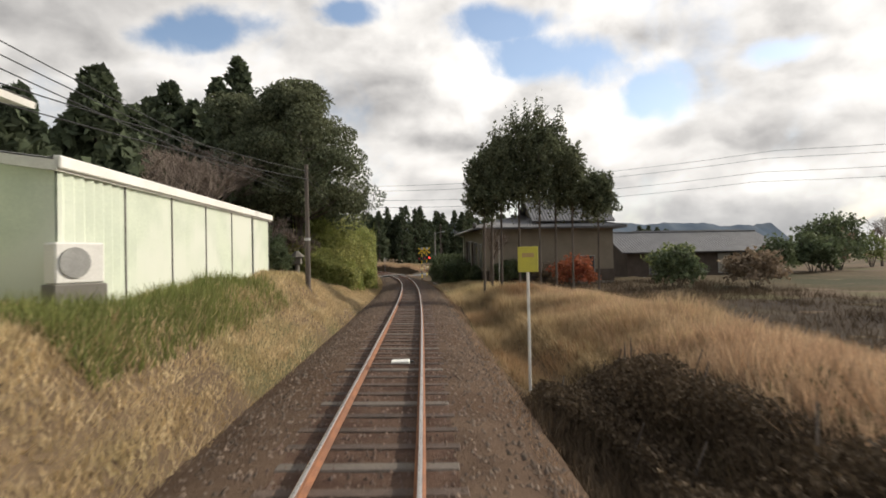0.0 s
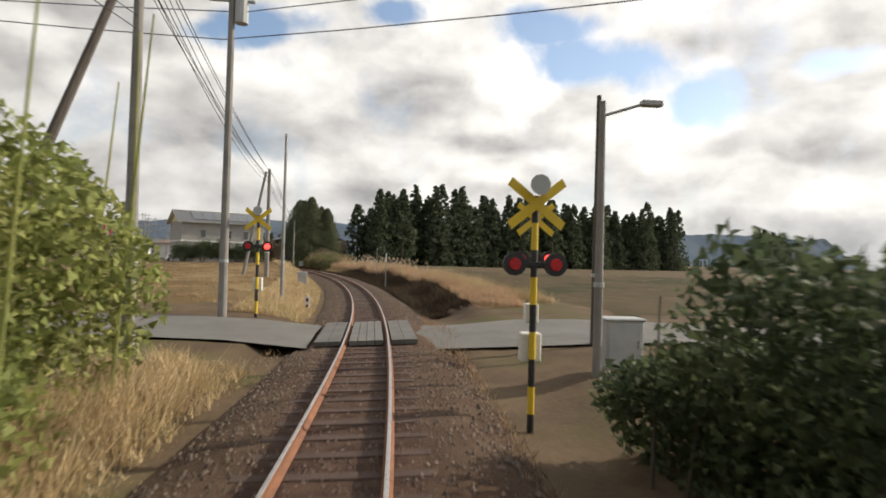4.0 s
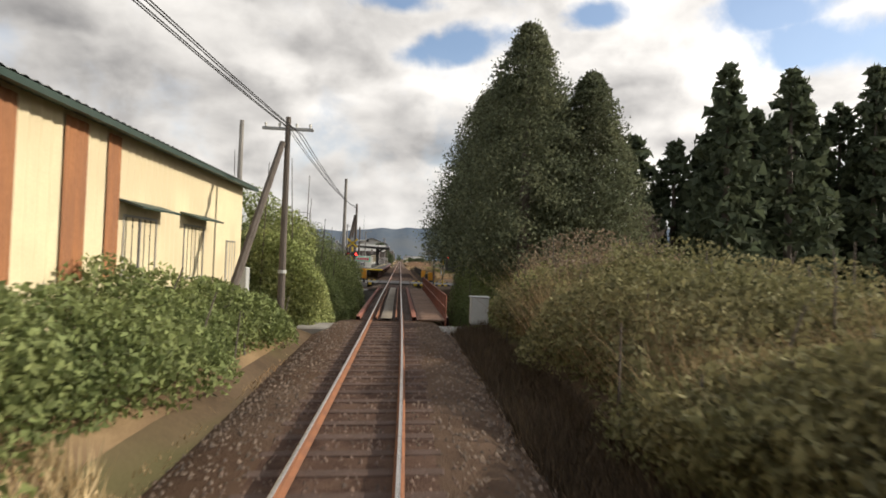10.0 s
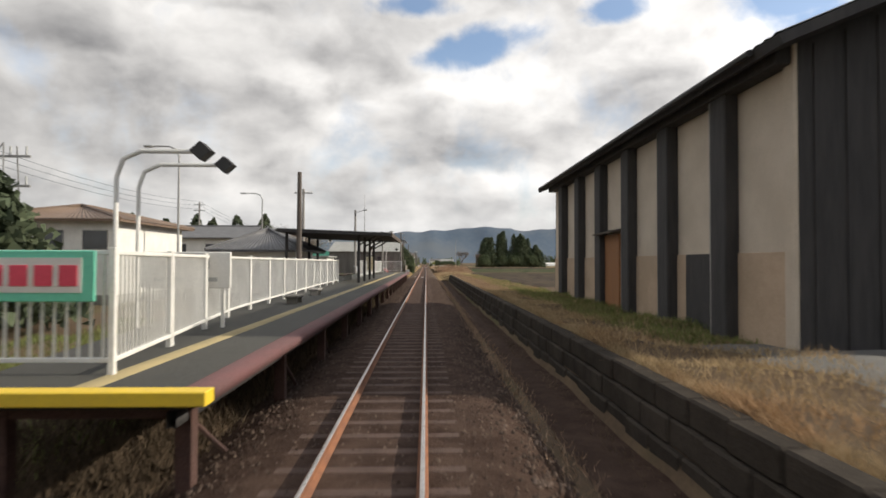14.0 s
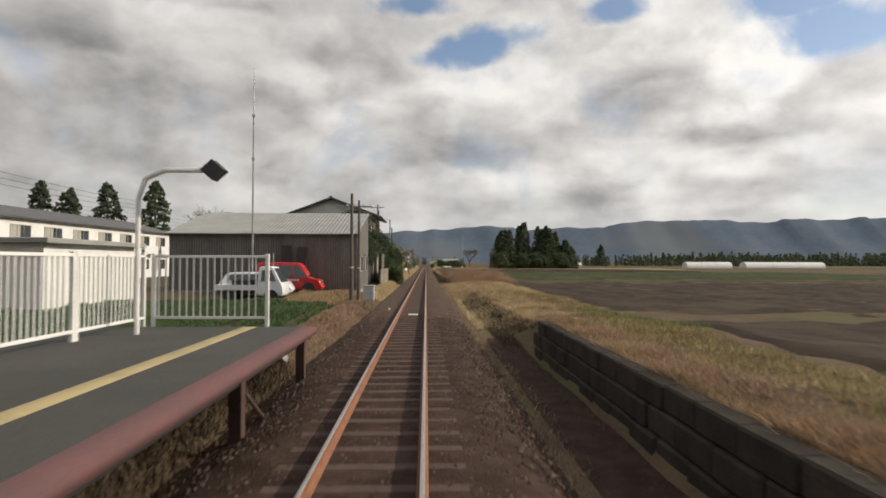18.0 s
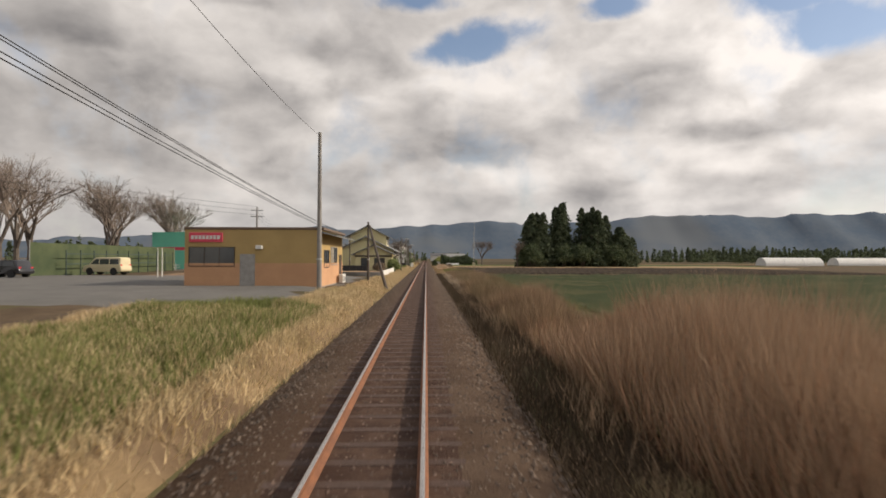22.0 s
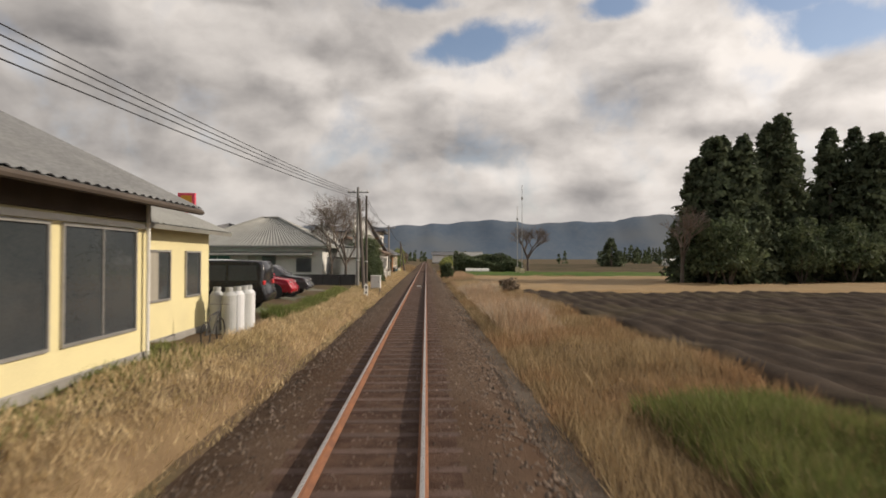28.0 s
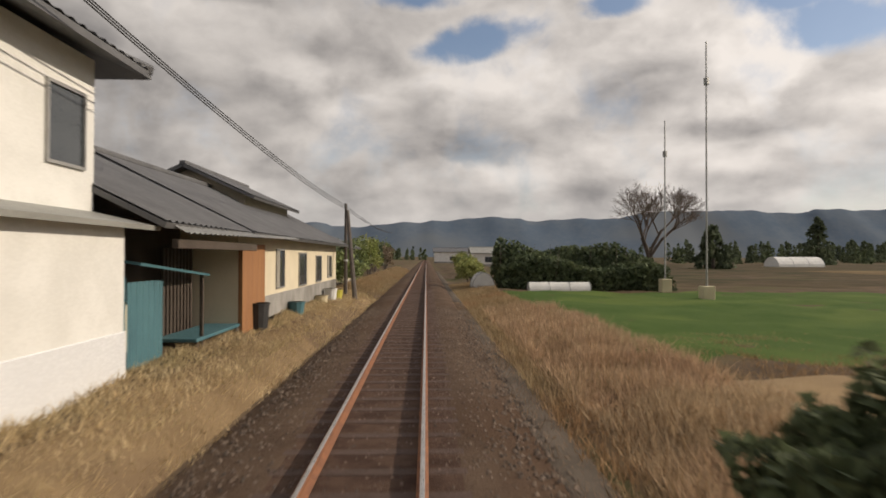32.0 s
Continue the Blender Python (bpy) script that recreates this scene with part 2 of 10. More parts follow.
FIELD_SOIL = mat("ploughed soil", (0.033, 0.025, 0.019), (0.064, 0.047, 0.034), 0.8, 0.95, bump=0.9, grain=14, patch=(0.068, 0.053, 0.034), gloss=0.08)
STUBBLE = mat("stubble field", (0.17, 0.118, 0.058), (0.120, 0.082, 0.040), 0.5, 0.95, bump=0.8, grain=22, patch=(0.23, 0.165, 0.085), gloss=0.08)
GREEN_FIELD = mat("young green crop", (0.052, 0.095, 0.020), (0.078, 0.122, 0.03), 0.5, 0.9, bump=0.8, grain=25, patch=(0.10, 0.14, 0.034), gloss=0.08)
DULL_FIELD = mat("dull grass field", (0.066, 0.050, 0.028), (0.103, 0.077, 0.043), 0.35, 0.95, bump=0.8, grain=18, patch=(0.050, 0.048, 0.023), gloss=0.08)

# ---- the line of the track: st is the y of the eye's path, d metres to its right ----
PATH_Y = np.array([-420.0] + [r[2] for r in ROWS] + [1500.0])
PATH_X = np.array([ROWS[0][1] - 227.0 * 0.466] + [r[1] for r in ROWS] + [0.0])
ROLL_Y = np.array([r[2] for r in ROWS])
ROLL_A = np.radians([r[5] for r in ROWS])
FINE_Y = np.arange(-420.0, 700.0, 1.0)
FINE_X = np.interp(FINE_Y, PATH_Y, PATH_X)
for _ in range(3):
    FINE_X[6:-6] = np.convolve(FINE_X, np.ones(13) / 13, "valid")
FINE_H = np.arctan2(-np.gradient(FINE_X), np.gradient(FINE_Y))


def line_x(st):
    return np.interp(st, FINE_Y, FINE_X)


def heading(st):
    return np.interp(st, FINE_Y, FINE_H)


def spot(st, d):
    """x and y in the world."""
    h = heading(st)
    return line_x(st) + d * np.cos(h), st + d * np.sin(h)


def on_track(st, d, z):
    """A point of the canted track; z from the plane of the rail heads."""
    a = np.interp(st, ROLL_Y, ROLL_A)
    side, lift = d * np.cos(a) + (EYE - z) * np.sin(a), EYE + d * np.sin(a) - (EYE - z) * np.cos(a)
    x, y = spot(st, side)
    return x, y, lift


# heights of the ground: st, then d and z pairs outward on the left, then on the right
LEFT_D = np.array([-400.0, -60.0, -14.0, -8.0, -5.0, -3.6, -2.95])
LEFT_Z = {-420: (1.2, 1.5, 1.6, 1.5, 1.2, 0.0, -0.45), -180: (1.1, 1.5, 1.6, 1.55, 1.25, 0.05, -0.45), -172: (1.0, 1.4, 1.6, 1.6, 1.55, 0.35, -0.45), -163: (0.6, 1.0, 1.1, 1.1, 0.5, -0.15, -0.45),
          -150: (0.4, 0.8, 0.8, 0.7, 0.3, -0.2, -0.45), -128: (0.2, 0.3, 0.2, 0.2, 0.0, -0.2, -0.45), -119: (0.0, 0.0, 0.0, -0.05, -0.05, -0.05, -0.2),
          -112: (0.0, 0.2, 0.2, 0.2, 0.1, -0.2, -0.45), -80: (0.3, 0.5, 0.6, 0.6, 0.4, -0.1, -0.45), -60: (0.4, 0.7, 0.8, 0.9, 1.0, 0.45, -0.4),
          -40: (0.3, 0.4, 0.5, 0.5, 0.4, 0.0, -0.4), -26: (0.2, 0.2, 0.3, 0.3, 0.1, -0.3, -0.5), -23: (0.0, -0.5, -2.4, -2.8, -3.0, -3.0, -3.0),
          -3: (0.0, -0.5, -2.0, -2.8, -3.0, -3.0, -3.0), 0: (0.0, 0.0, 0.0, -0.05, -0.1, -0.2, -0.4), 4.5: (0.0, -0.05, -0.05, -0.05, -0.05, -0.05, -0.06),
          13: (0.0, -0.05, -0.05, -0.05, -0.05, -0.05, -0.06), 17: (0.0, -0.1, -0.3, -0.4, -0.5, -0.5, -0.5), 92: (0.0, 0.0, -0.1, -0.1, -0.3, -0.4, -0.5),
          102: (0.0, 0.1, 0.1, 0.1, 0.1, -0.1, -0.4), 140: (0.0, 0.2, 0.2, 0.2, 0.2, -0.05, -0.4), 240: (0.0, 0.2, 0.2, 0.2, 0.15, -0.05, -0.4), 700: (0.0, 0.1, 0.1, 0.1, 0.1, -0.1, -0.4)}
RIGHT_D = np.array([1.4, 2.3, 3.2, 4.0, 6.5, 12.0, 40.0, 400.0])
RIGHT_Z = {-420: (-0.45, -1.1, -1.2, -0.5, 0.15, -0.4, -0.6, -0.5), -172: (-0.45, -1.1, -1.2, -0.5, 0.15, -0.4, -0.6, -0.5), -162: (-0.45, -0.6, -0.5, 0.1, 0.2, -0.2, -0.3, -0.5),
           -146: (-0.45, -0.5, -0.5, -0.3, -0.1, -0.1, -0.1, -0.3), -127: (-0.45, -0.5, -0.5, -0.3, -0.1, -0.1, -0.1, -0.3), -119: (-0.2, -0.05, -0.05, -0.05, 0.0, 0.0, 0.0, -0.3),
           -112: (-0.45, -0.5, -0.3, 0.2, 0.2, -0.2, -0.3, -0.3), -85: (-0.45, -0.5, -0.2, 0.45, 0.25, -0.2, -0.3, -0.3), -60: (-0.45, -0.5, -0.4, 0.2, 0.7, 0.6, 0.2, -0.2), -40: (-0.45, -0.5, -0.2, 0.3, 0.5, 0.8, 0.6, -0.2),
           -26: (-0.5, -0.4, -0.2, 0.2, 0.4, 0.6, 0.5, -0.2), -23: (-3.0, -3.0, -3.0, -2.8, -2.0, -0.6, 0.2, -0.2), -3: (-3.0, -3.0, -3.0, -2.8, -2.0, -0.6, 0.0, -0.2),
           0: (-0.4, -0.3, -0.2, -0.1, 0.0, 0.0, 0.0, -0.2), 4.5: (-0.06, -0.05, -0.05, -0.05, -0.05, 0.0, 0.0, -0.2), 13: (-0.06, -0.05, -0.05, -0.05, -0.05, 0.0, 0.0, -0.2),
           16: (-0.45, -0.55, -0.55, 0.15, 0.2, 0.15, 0.0, -0.2), 21: (-0.45, -0.6, -0.6, 0.46, 0.42, 0.35, 0.1, -0.2), 52: (-0.45, -0.6, -0.6, 0.46, 0.42, 0.3, -0.1, -0.2), 62: (-0.45, -0.6, -0.6, 0.46, 0.40, 0.0, -0.2, -0.2),
           97: (-0.45, -0.6, -0.6, 0.42, 0.3, -0.1, -0.2, -0.2), 101: (-0.45, -0.5, -0.5, -0.1, 0.0, -0.2, -0.2, -0.2), 112: (-0.45, -0.6, -0.7, -0.4, -0.2, -0.3, -0.3, -0.3), 124: (-0.45, -0.5, -0.4, -0.2, -0.2, -0.3, -0.3, -0.3),
           240: (-0.45, -0.5, -0.5, -0.4, -0.3, -0.4, -0.4, -0.4), 290: (-0.45, -0.5, -0.5, -0.3, -0.3, -0.4, -0.4, -0.4), 700: (-0.45, -0.5, -0.4, -0.3, -0.3, -0.4, -0.4, -0.4)}
L_ST, R_ST = np.array(sorted(LEFT_Z)), np.array(sorted(RIGHT_Z))
L_TAB, R_TAB = np.array([LEFT_Z[s] for s in L_ST]), np.array([RIGHT_Z[s] for s in R_ST])
# a steep edge along the disused platform
EDGE = np.where((R_ST >= 21) & (R_ST <= 97), R_TAB[:, 3], (R_TAB[:, 2] + R_TAB[:, 3]) / 2)
R_TAB, RIGHT_D = np.insert(R_TAB, 3, EDGE, 1), np.insert(RIGHT_D, 3, 3.56)
ALL_D = np.concatenate([LEFT_D, RIGHT_D])


def rough_land(x, y):
    return 0.10 * np.sin(x * 0.9 + 1.3 * np.sin(y * 0.31)) * np.sin(y * 0.71 + np.sin(x * 0.37)) + 0.05 * np.sin(2.3 * x + y * 1.7)


def ground_z(st, d):
    st, d = np.broadcast_arrays(np.asarray(st, float), np.asarray(d, float))
    cols = [np.interp(st, L_ST, L_TAB[:, i]) for i in range(len(LEFT_D))] + [np.interp(st, R_ST, R_TAB[:, i]) for i in range(len(RIGHT_D))]
    z = np.zeros(st.shape)
    for i in range(len(ALL_D) - 1):
        a, b = ALL_D[i], ALL_D[i + 1]
        inside = (d >= a) & (d < b)
        f = (d - a) / (b - a)
        f = f * f * (3 - 2 * f)
        z = np.where(inside, cols[i] * (1 - f) + cols[i + 1] * f, z)
    z = np.where(d < ALL_D[0], cols[0], np.where(d >= ALL_D[-1], cols[-1], z))
    wild = np.clip((np.abs(d + 0.6) - 2.6) / 2.5, 0, 1) * np.clip((80 - np.abs(d)) / 30, 0, 1)
    crossing = np.clip((np.abs(st - 8) - 6) / 3, 0, 1) * np.clip((np.abs(st + 119) - 4) / 3, 0, 1)
    return z + rough_land(st, d) * wild * crossing


def fast_mesh(name, verts, faces, material):
    """A mesh from arrays of places and of equal-sided faces."""
    verts, faces = np.asarray(verts, np.float32), np.asarray(faces, np.int32)
    me = bpy.data.meshes.new(name)
    me.vertices.add(len(verts))
    me.vertices.foreach_set("co", verts.ravel())
    me.loops.add(faces.size)
    me.loops.foreach_set("vertex_index", faces.ravel())
    me.polygons.add(len(faces))
    me.polygons.foreach_set("loop_start", np.arange(0, faces.size, faces.shape[1], dtype=np.int32))
    me.update(calc_edges=True)
    for m in material if isinstance(material, (list, tuple)) else [material]:
        me.materials.append(m)
    return me


def grid_faces(n, m):
    i = np.arange((n - 1) * (m - 1))
    a = i // (m - 1) * m + i % (m - 1)
    return np.stack([a, a + 1, a + m + 1, a + m], 1)


def smooth(me):
    me.polygons.foreach_set("use_smooth", np.ones(len(me.polygons), bool))
    return me


def land(name, s0, s1, d0, d1, material, lift=0.0, step=2.0, dstep=1.0, furrow=0.0, pitch=1.2, label="", along=True, level=None):
    """A sheet that follows the ground; furrow ridges run along the track, or across it."""
    ss = np.arange(s0, s1 + step * 0.5, step)
    dd = np.arange(d0, d1 + dstep * 0.5, dstep)
    S, D = np.meshgrid(ss, dd, indexing="ij")
    x, y = spot(S, D)
    z = (ground_z(S, D) if level is None else np.full(S.shape, level)) + lift
    if furrow:
        z = z + furrow * np.abs(np.sin(math.pi * (D if along else S) / pitch))
    if not name.startswith("road"):
        # the rim goes down into the ground
        for e in (z[0], z[-1], z[:, 0], z[:, -1]):
            e -= lift + furrow + 0.12
    me = smooth(fast_mesh(name, np.stack([x, y, z], -1).reshape(-1, 3), grid_faces(len(ss), len(dd))[:, ::-1], material))
    return tagged(new(name, me), label, kind="structure")


def build_ground():
    dd = np.concatenate([-np.geomspace(3000, 70, 14), np.arange(-66, -16, 4.0), np.arange(-15, 15.1, 0.5), np.arange(18, 66, 4.0), np.geomspace(70, 3000, 14)])
    ss = np.concatenate([[-1500, -800, -500], np.arange(-400, -240, 16.0), np.arange(-240, 440, 1.0), np.arange(440, 700, 10.0), [750, 900, 1200, 1800, 2600, 3600]])
    S, D = np.meshgrid(ss, dd, indexing="ij")
    near = (S > -419) & (S < 699)
    x, y = spot(S, D)
    x = np.where(S >= 699, D, np.where(S <= -419, line_x(-419) + D * 0.91 + (S + 419) * -0.466, x))
    y = np.where(near, y, S)
    # far out the sheet is square to the straight track
    far = np.clip((np.abs(D) - 100) / 200, 0, 1)
    x, y = x * (1 - far) + D * far, y * (1 - far) + S * far
    z = ground_z(S, D) - 0.02
    bed = (D > -3.2) & (D < 2.0) & ~((S > -24.5) & (S < -1.5))
    z = np.where(bed, np.minimum(z, -0.42), z)
    me = smooth(fast_mesh("ground", np.stack([x, y, z], -1).reshape(-1, 3), grid_faces(len(ss), len(dd))[:, ::-1], SOIL))
    tagged(new("ground", me), "open country of dry grass and soil", kind="structure")


build_ground()
for s0, s1, d0, d1 in ((-158, -146, -5.4, -3.0), (-114, -44, -5.6, -3.0), (-44, -27, -4.6, -3.0), (119, 176, -4.0, -2.9), (176, 300, -4.4, -2.9), (300, 352, -4.6, -2.8), (122, 150, 2.6, 7.6), (237, 292, 2.4, 5.8), (292, 346, 2.2, 4.4)):
    land("dry_verge", s0, s1, d0, d1, THATCH, 0.025, 1.0, 0.3, label="flattened straw-coloured grass on the verge")

# ---- track ----
CENTRE = -0.60
GAUGE = 1.067


def sweep(name, profile, s0, s1, step, material, offset=0.0, closed=True, mats=None, pick=None):
    """A profile of d and z pairs carried along the canted track."""
    ss = np.append(np.arange(s0, s1, step), s1)
    prof = np.array(profile, float)
    if closed:
        prof = np.vstack([prof, prof[:1]])
    x, y, z = on_track(ss[:, None], prof[None, :, 0] + offset, prof[None, :, 1])
    me = fast_mesh(name, np.stack([x, y, z], -1).reshape(-1, 3), grid_faces(len(ss), len(prof))[:, ::-1], mats or material)
    if pick is not None:
        me.polygons.foreach_set("material_index", np.tile(np.array(pick, np.int32), len(ss) - 1))
    return me


def build_track():
    # the station length takes the ballast darkened for cloud shade
    for s0, s1, rise, mats in ((-300, -24, 0.0, [BALLAST, SHOULDER]), (-1.5, 14, 0.010, [BALLAST, SHOULDER]), (14, 104, 0.010, [STATION_BALLAST, STATION_BALLAST]), (104, 699, 0.010, [BALLAST, SHOULDER])):
        whole = [(-2.9, -0.66), (-2.3, -0.42), (-1.7, -0.20), (-1.25, -0.155 + rise), (-0.98, -0.152 + rise), (-0.55, -0.158 + rise), (0, -0.165 + rise),
                 (0.55, -0.158 + rise), (0.98, -0.152 + rise), (1.25, -0.155 + rise), (1.7, -0.20), (2.5, -0.62)]
        tagged(new("ballast_bed", smooth(sweep("ballast_bed", whole, s0, s1, 2.0, None, CENTRE, False, mats, [1, 1, 1, 1, 0, 0, 0, 0, 1, 1, 1]))), "rust-brown crushed stone ballast with greyer shoulders", kind="structure")
    rail = [(-0.061, -0.140), (-0.061, -0.128), (-0.012, -0.110), (-0.009, -0.042), (-0.032, -0.030), (-0.032, -0.006), (-0.024, 0.0),
            (0.024, 0.0), (0.032, -0.006), (0.032, -0.030), (0.009, -0.042), (0.012, -0.110), (0.061, -0.128), (0.061, -0.140)]
    picks = [0] * len(rail)
    picks[6] = 1
    for side in (-1, 1):
        me = sweep("rail", rail, -300, 699, 1.0, None, CENTRE + side * (GAUGE / 2 + 0.032), True, [RAIL, SHINE], picks)
        tagged(new("rail", me), "rust-brown steel rail with a worn bright head", "rail", "rails of the track", "structure")


build_track()

# ---- tools to build things ----
rng = np.random.default_rng(7)


class B:
    """Gathers the faces of one part."""

    def __init__(self):
        self.v, self.f = [], []

    def add(self, verts, faces):
        n = len(self.v)
        self.v.extend(tuple(float(c) for c in p) for p in verts)
        self.f.extend(tuple(i + n for i in q) for q in faces)
        return self

    def box(self, x0, x1, y0, y1, z0, z1, c=0.0):
        """A box, with its edges cut off by c."""
        if c <= 0:
            return self.add([(x, y, z) for x in (x0, x1) for y in (y0, y1) for z in (z0, z1)],
                            [(0, 1, 3, 2), (4, 6, 7, 5), (0, 4, 5, 1), (2, 3, 7, 6), (0, 2, 6, 4), (1, 5, 7, 3)])
        c = min(c, (x1 - x0) * 0.45, (y1 - y0) * 0.45, (z1 - z0) * 0.45)
        bm = bmesh.new()
        vs = [bm.verts.new((x, y, z)) for x in (x0, x1) for y in (y0, y1) for z in (z0, z1)]
        for q in [(0, 1, 3, 2), (4, 6, 7, 5), (0, 4, 5, 1), (2, 3, 7, 6), (0, 2, 6, 4), (1, 5, 7, 3)]:
            bm.faces.new([vs[i] for i in q])
        bmesh.ops.bevel(bm, geom=bm.edges[:], offset=c, segments=1, affect="EDGES")
        bm.verts.index_update()
        self.add([v.co for v in bm.verts], [[v.index for v in f.verts] for f in bm.faces])
        bm.free()
        return self

    def tube(self, p, q, r0, r1=None, n=8):
        """A tapered round bar from p to q."""
        p, q = Vector(p), Vector(q)
        r1 = r0 if r1 is None else r1
        w = (q - p).normalized()
        a = w.orthogonal().normalized()
        b = w.cross(a)
        vs = [p + (a * math.cos(t) + b * math.sin(t)) * r0 for t in (2 * math.pi * i / n for i in range(n))]
        vs += [q + (a * math.cos(t) + b * math.sin(t)) * r1 for t in (2 * math.pi * i / n for i in range(n))]
        fs = [(i, (i + 1) % n, n + (i + 1) % n, n + i) for i in range(n)]
        return self.add(vs, fs + [tuple(range(n))[::-1], tuple(range(n, 2 * n))])

    def prism(self, outline, axis, a, b):
        """An outline carried along an axis (0, 1 or 2) from a to b; the outline is in the other two."""
        def full(p, s):
            q = list(p)
            q.insert(axis, s)
            return q
        n = len(outline)
        vs = [full(p, a) for p in outline] + [full(p, b) for p in outline]
        return self.add(vs, [(i, (i + 1) % n, n + (i + 1) % n, n + i) for i in range(n)] + [tuple(range(n))[::-1], tuple(range(n, 2 * n))])

    def slab(self, a, b, c, d, thick):
        """A plate with the given four top corners and a thickness below."""
        a, b, c, d = (Vector(p) for p in (a, b, c, d))
        n = (b - a).cross(d - a)
        n = n.normalized() * thick
        if n.z < 0:
            n = -n
        low = [p - n for p in (a, b, c, d)]
        return self.add([a, b, c, d, *low], [(0, 1, 2, 3), (4, 7, 6, 5), (0, 4, 5, 1), (1, 5, 6, 2), (2, 6, 7, 3), (3, 7, 4, 0)])

    def ribs(self, a, b, c, d, pitch, amp, lift=0.01, rows=1):
        """A wavy sheet over the plate a b c d; the waves run from edge a-b up to edge d-c."""
        a, b, c, d = (np.array(p, float) for p in (a, b, c, d))
        n = np.cross(b - a, d - a)
        n /= np.linalg.norm(n)
        if n[2] < -0.01:
            n = -n
        k = max(4, int(np.linalg.norm(b - a) / pitch) * 4)
        u = np.linspace(0, 1, k + 1)
        wave = lift + amp * (0.5 + 0.5 * np.sin(u * 2 * math.pi * k / 4))
        base = len(self.v)
        for j in range(rows + 1):
            s = j / rows
            left, right = a + (d - a) * s, b + (c - b) * s
            for uu, w in zip(u, wave):
                self.v.append(tuple(left + (right - left) * uu + n * w))
        for j in range(rows):
            for i in range(k):
                q = base + j * (k + 1) + i
                self.f.append((q, q + 1, q + k + 2, q + k + 1))
        return self

    def ball(self, c, rx, ry, rz, n=10, m=6):
        vs, fs = [], []
        for j in range(m + 1):
            t = math.pi * j / m
            for i in range(n):
                a = 2 * math.pi * i / n
                vs.append((c[0] + rx * math.sin(t) * math.cos(a), c[1] + ry * math.sin(t) * math.sin(a), c[2] + rz * math.cos(t)))
        for j in range(m):
            for i in range(n):
                fs.append((j * n + i, (j + 1) * n + i, (j + 1) * n + (i + 1) % n, j * n + (i + 1) % n))
        return self.add(vs, fs)


def part(name, b, material, parent, label=""):
    me = bpy.data.meshes.new(name)
    me.from_pydata(b.v, [], b.f)
    me.materials.append(material)
    ob = new(name, me)
    ob.parent = parent
    return tagged(ob, label)


def thing(name, m, label, category, group=""):
    ob = new(name)
    ob.empty_display_size = 0.3
    ob.matrix_world = m
    return tagged(ob, label, category, group)


def at(st, d, z=None, turn=0.0):
    """A pose by the track: local x to the right of the track, y along it."""
    x, y = spot(st, d)
    zz = float(ground_z(st, d)) if z is None else z
    return Matrix.Translation((float(x), float(y), zz)) @ Matrix.Rotation(float(heading(st)) + radians(turn), 4, "Z")


def place(st, d, z):
    x, y = spot(st, d)
    return Vector((float(x), float(y), z))


# colours of made things
WHITE = mat("white paint", (0.74, 0.73, 0.69), (0.62, 0.61, 0.57), 1.2, 0.6, bump=0.1, grain=25)
CREAM = mat("cream wall", (0.66, 0.58, 0.38), (0.58, 0.50, 0.33), 0.8, 0.75, bump=0.2, grain=30, patch=(0.54, 0.46, 0.30))
PALE_GREEN = mat("pale green corrugated steel", (0.62, 0.68, 0.55), (0.52, 0.58, 0.47), 0.9, 0.55, bump=0.1, grain=20, patch=(0.66, 0.69, 0.60))
PALE_WALL = mat("pale cream plaster", (0.68, 0.60, 0.44), (0.58, 0.51, 0.37), 0.8, 0.8, bump=0.2, grain=30)
BEIGE = mat("beige plaster", (0.42, 0.37, 0.28), (0.35, 0.31, 0.235), 0.9, 0.85, bump=0.3, grain=35)
OCHRE = mat("ochre wall", (0.47, 0.33, 0.135), (0.41, 0.285, 0.115), 0.7, 0.8, bump=0.2, grain=30)
PEACH = mat("peach wall", (0.58, 0.33, 0.18), (0.51, 0.285, 0.155), 0.7, 0.8, bump=0.2, grain=30)
YELLOW_WALL = mat("pale yellow wall", (0.72, 0.64, 0.36), (0.64, 0.57, 0.33), 0.7, 0.75, bump=0.2, grain=30)
BLACK_BOARD = mat("black stained boards", (0.035, 0.034, 0.034), (0.058, 0.054, 0.053), 1.2, 0.85, bump=0.4, grain=40, stretch=(6, 6, 0.7))
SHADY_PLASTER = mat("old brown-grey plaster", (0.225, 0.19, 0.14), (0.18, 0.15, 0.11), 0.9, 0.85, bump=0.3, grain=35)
OLD_PLASTER = mat("old cream plaster", (0.58, 0.50, 0.40), (0.48, 0.41, 0.32), 0.8, 0.9, bump=0.3, grain=30)
TAN_PLASTER = mat("brown lower plaster", (0.500, 0.375, 0.263), (0.400, 0.300, 0.206), 0.8, 0.9, bump=0.3, grain=30)
GREY_STEEL = mat("grey corrugated steel", (0.165, 0.155, 0.138), (0.10, 0.094, 0.084), 0.9, 0.6, metal=0.2, bump=0.2, grain=18, stretch=(1.5, 1.5, 0.3))
TILE = mat("dark grey roof tile", (0.085, 0.085, 0.088), (0.13, 0.13, 0.132), 1.3, 0.55, bump=0.3, grain=14)
SMOOTH_TILE = mat("smooth grey roof tile", (0.23, 0.23, 0.22), (0.16, 0.16, 0.155), 1.0, 0.4, bump=0.2, grain=14)
PALE_ROOF = mat("pale grey roof sheet", (0.30, 0.30, 0.275), (0.23, 0.23, 0.21), 0.8, 0.6, bump=0.2, grain=20)
BROWN_ROOF = mat("brown steel roof", (0.13, 0.085, 0.055), (0.17, 0.115, 0.08), 0.8, 0.6, bump=0.2, grain=20)
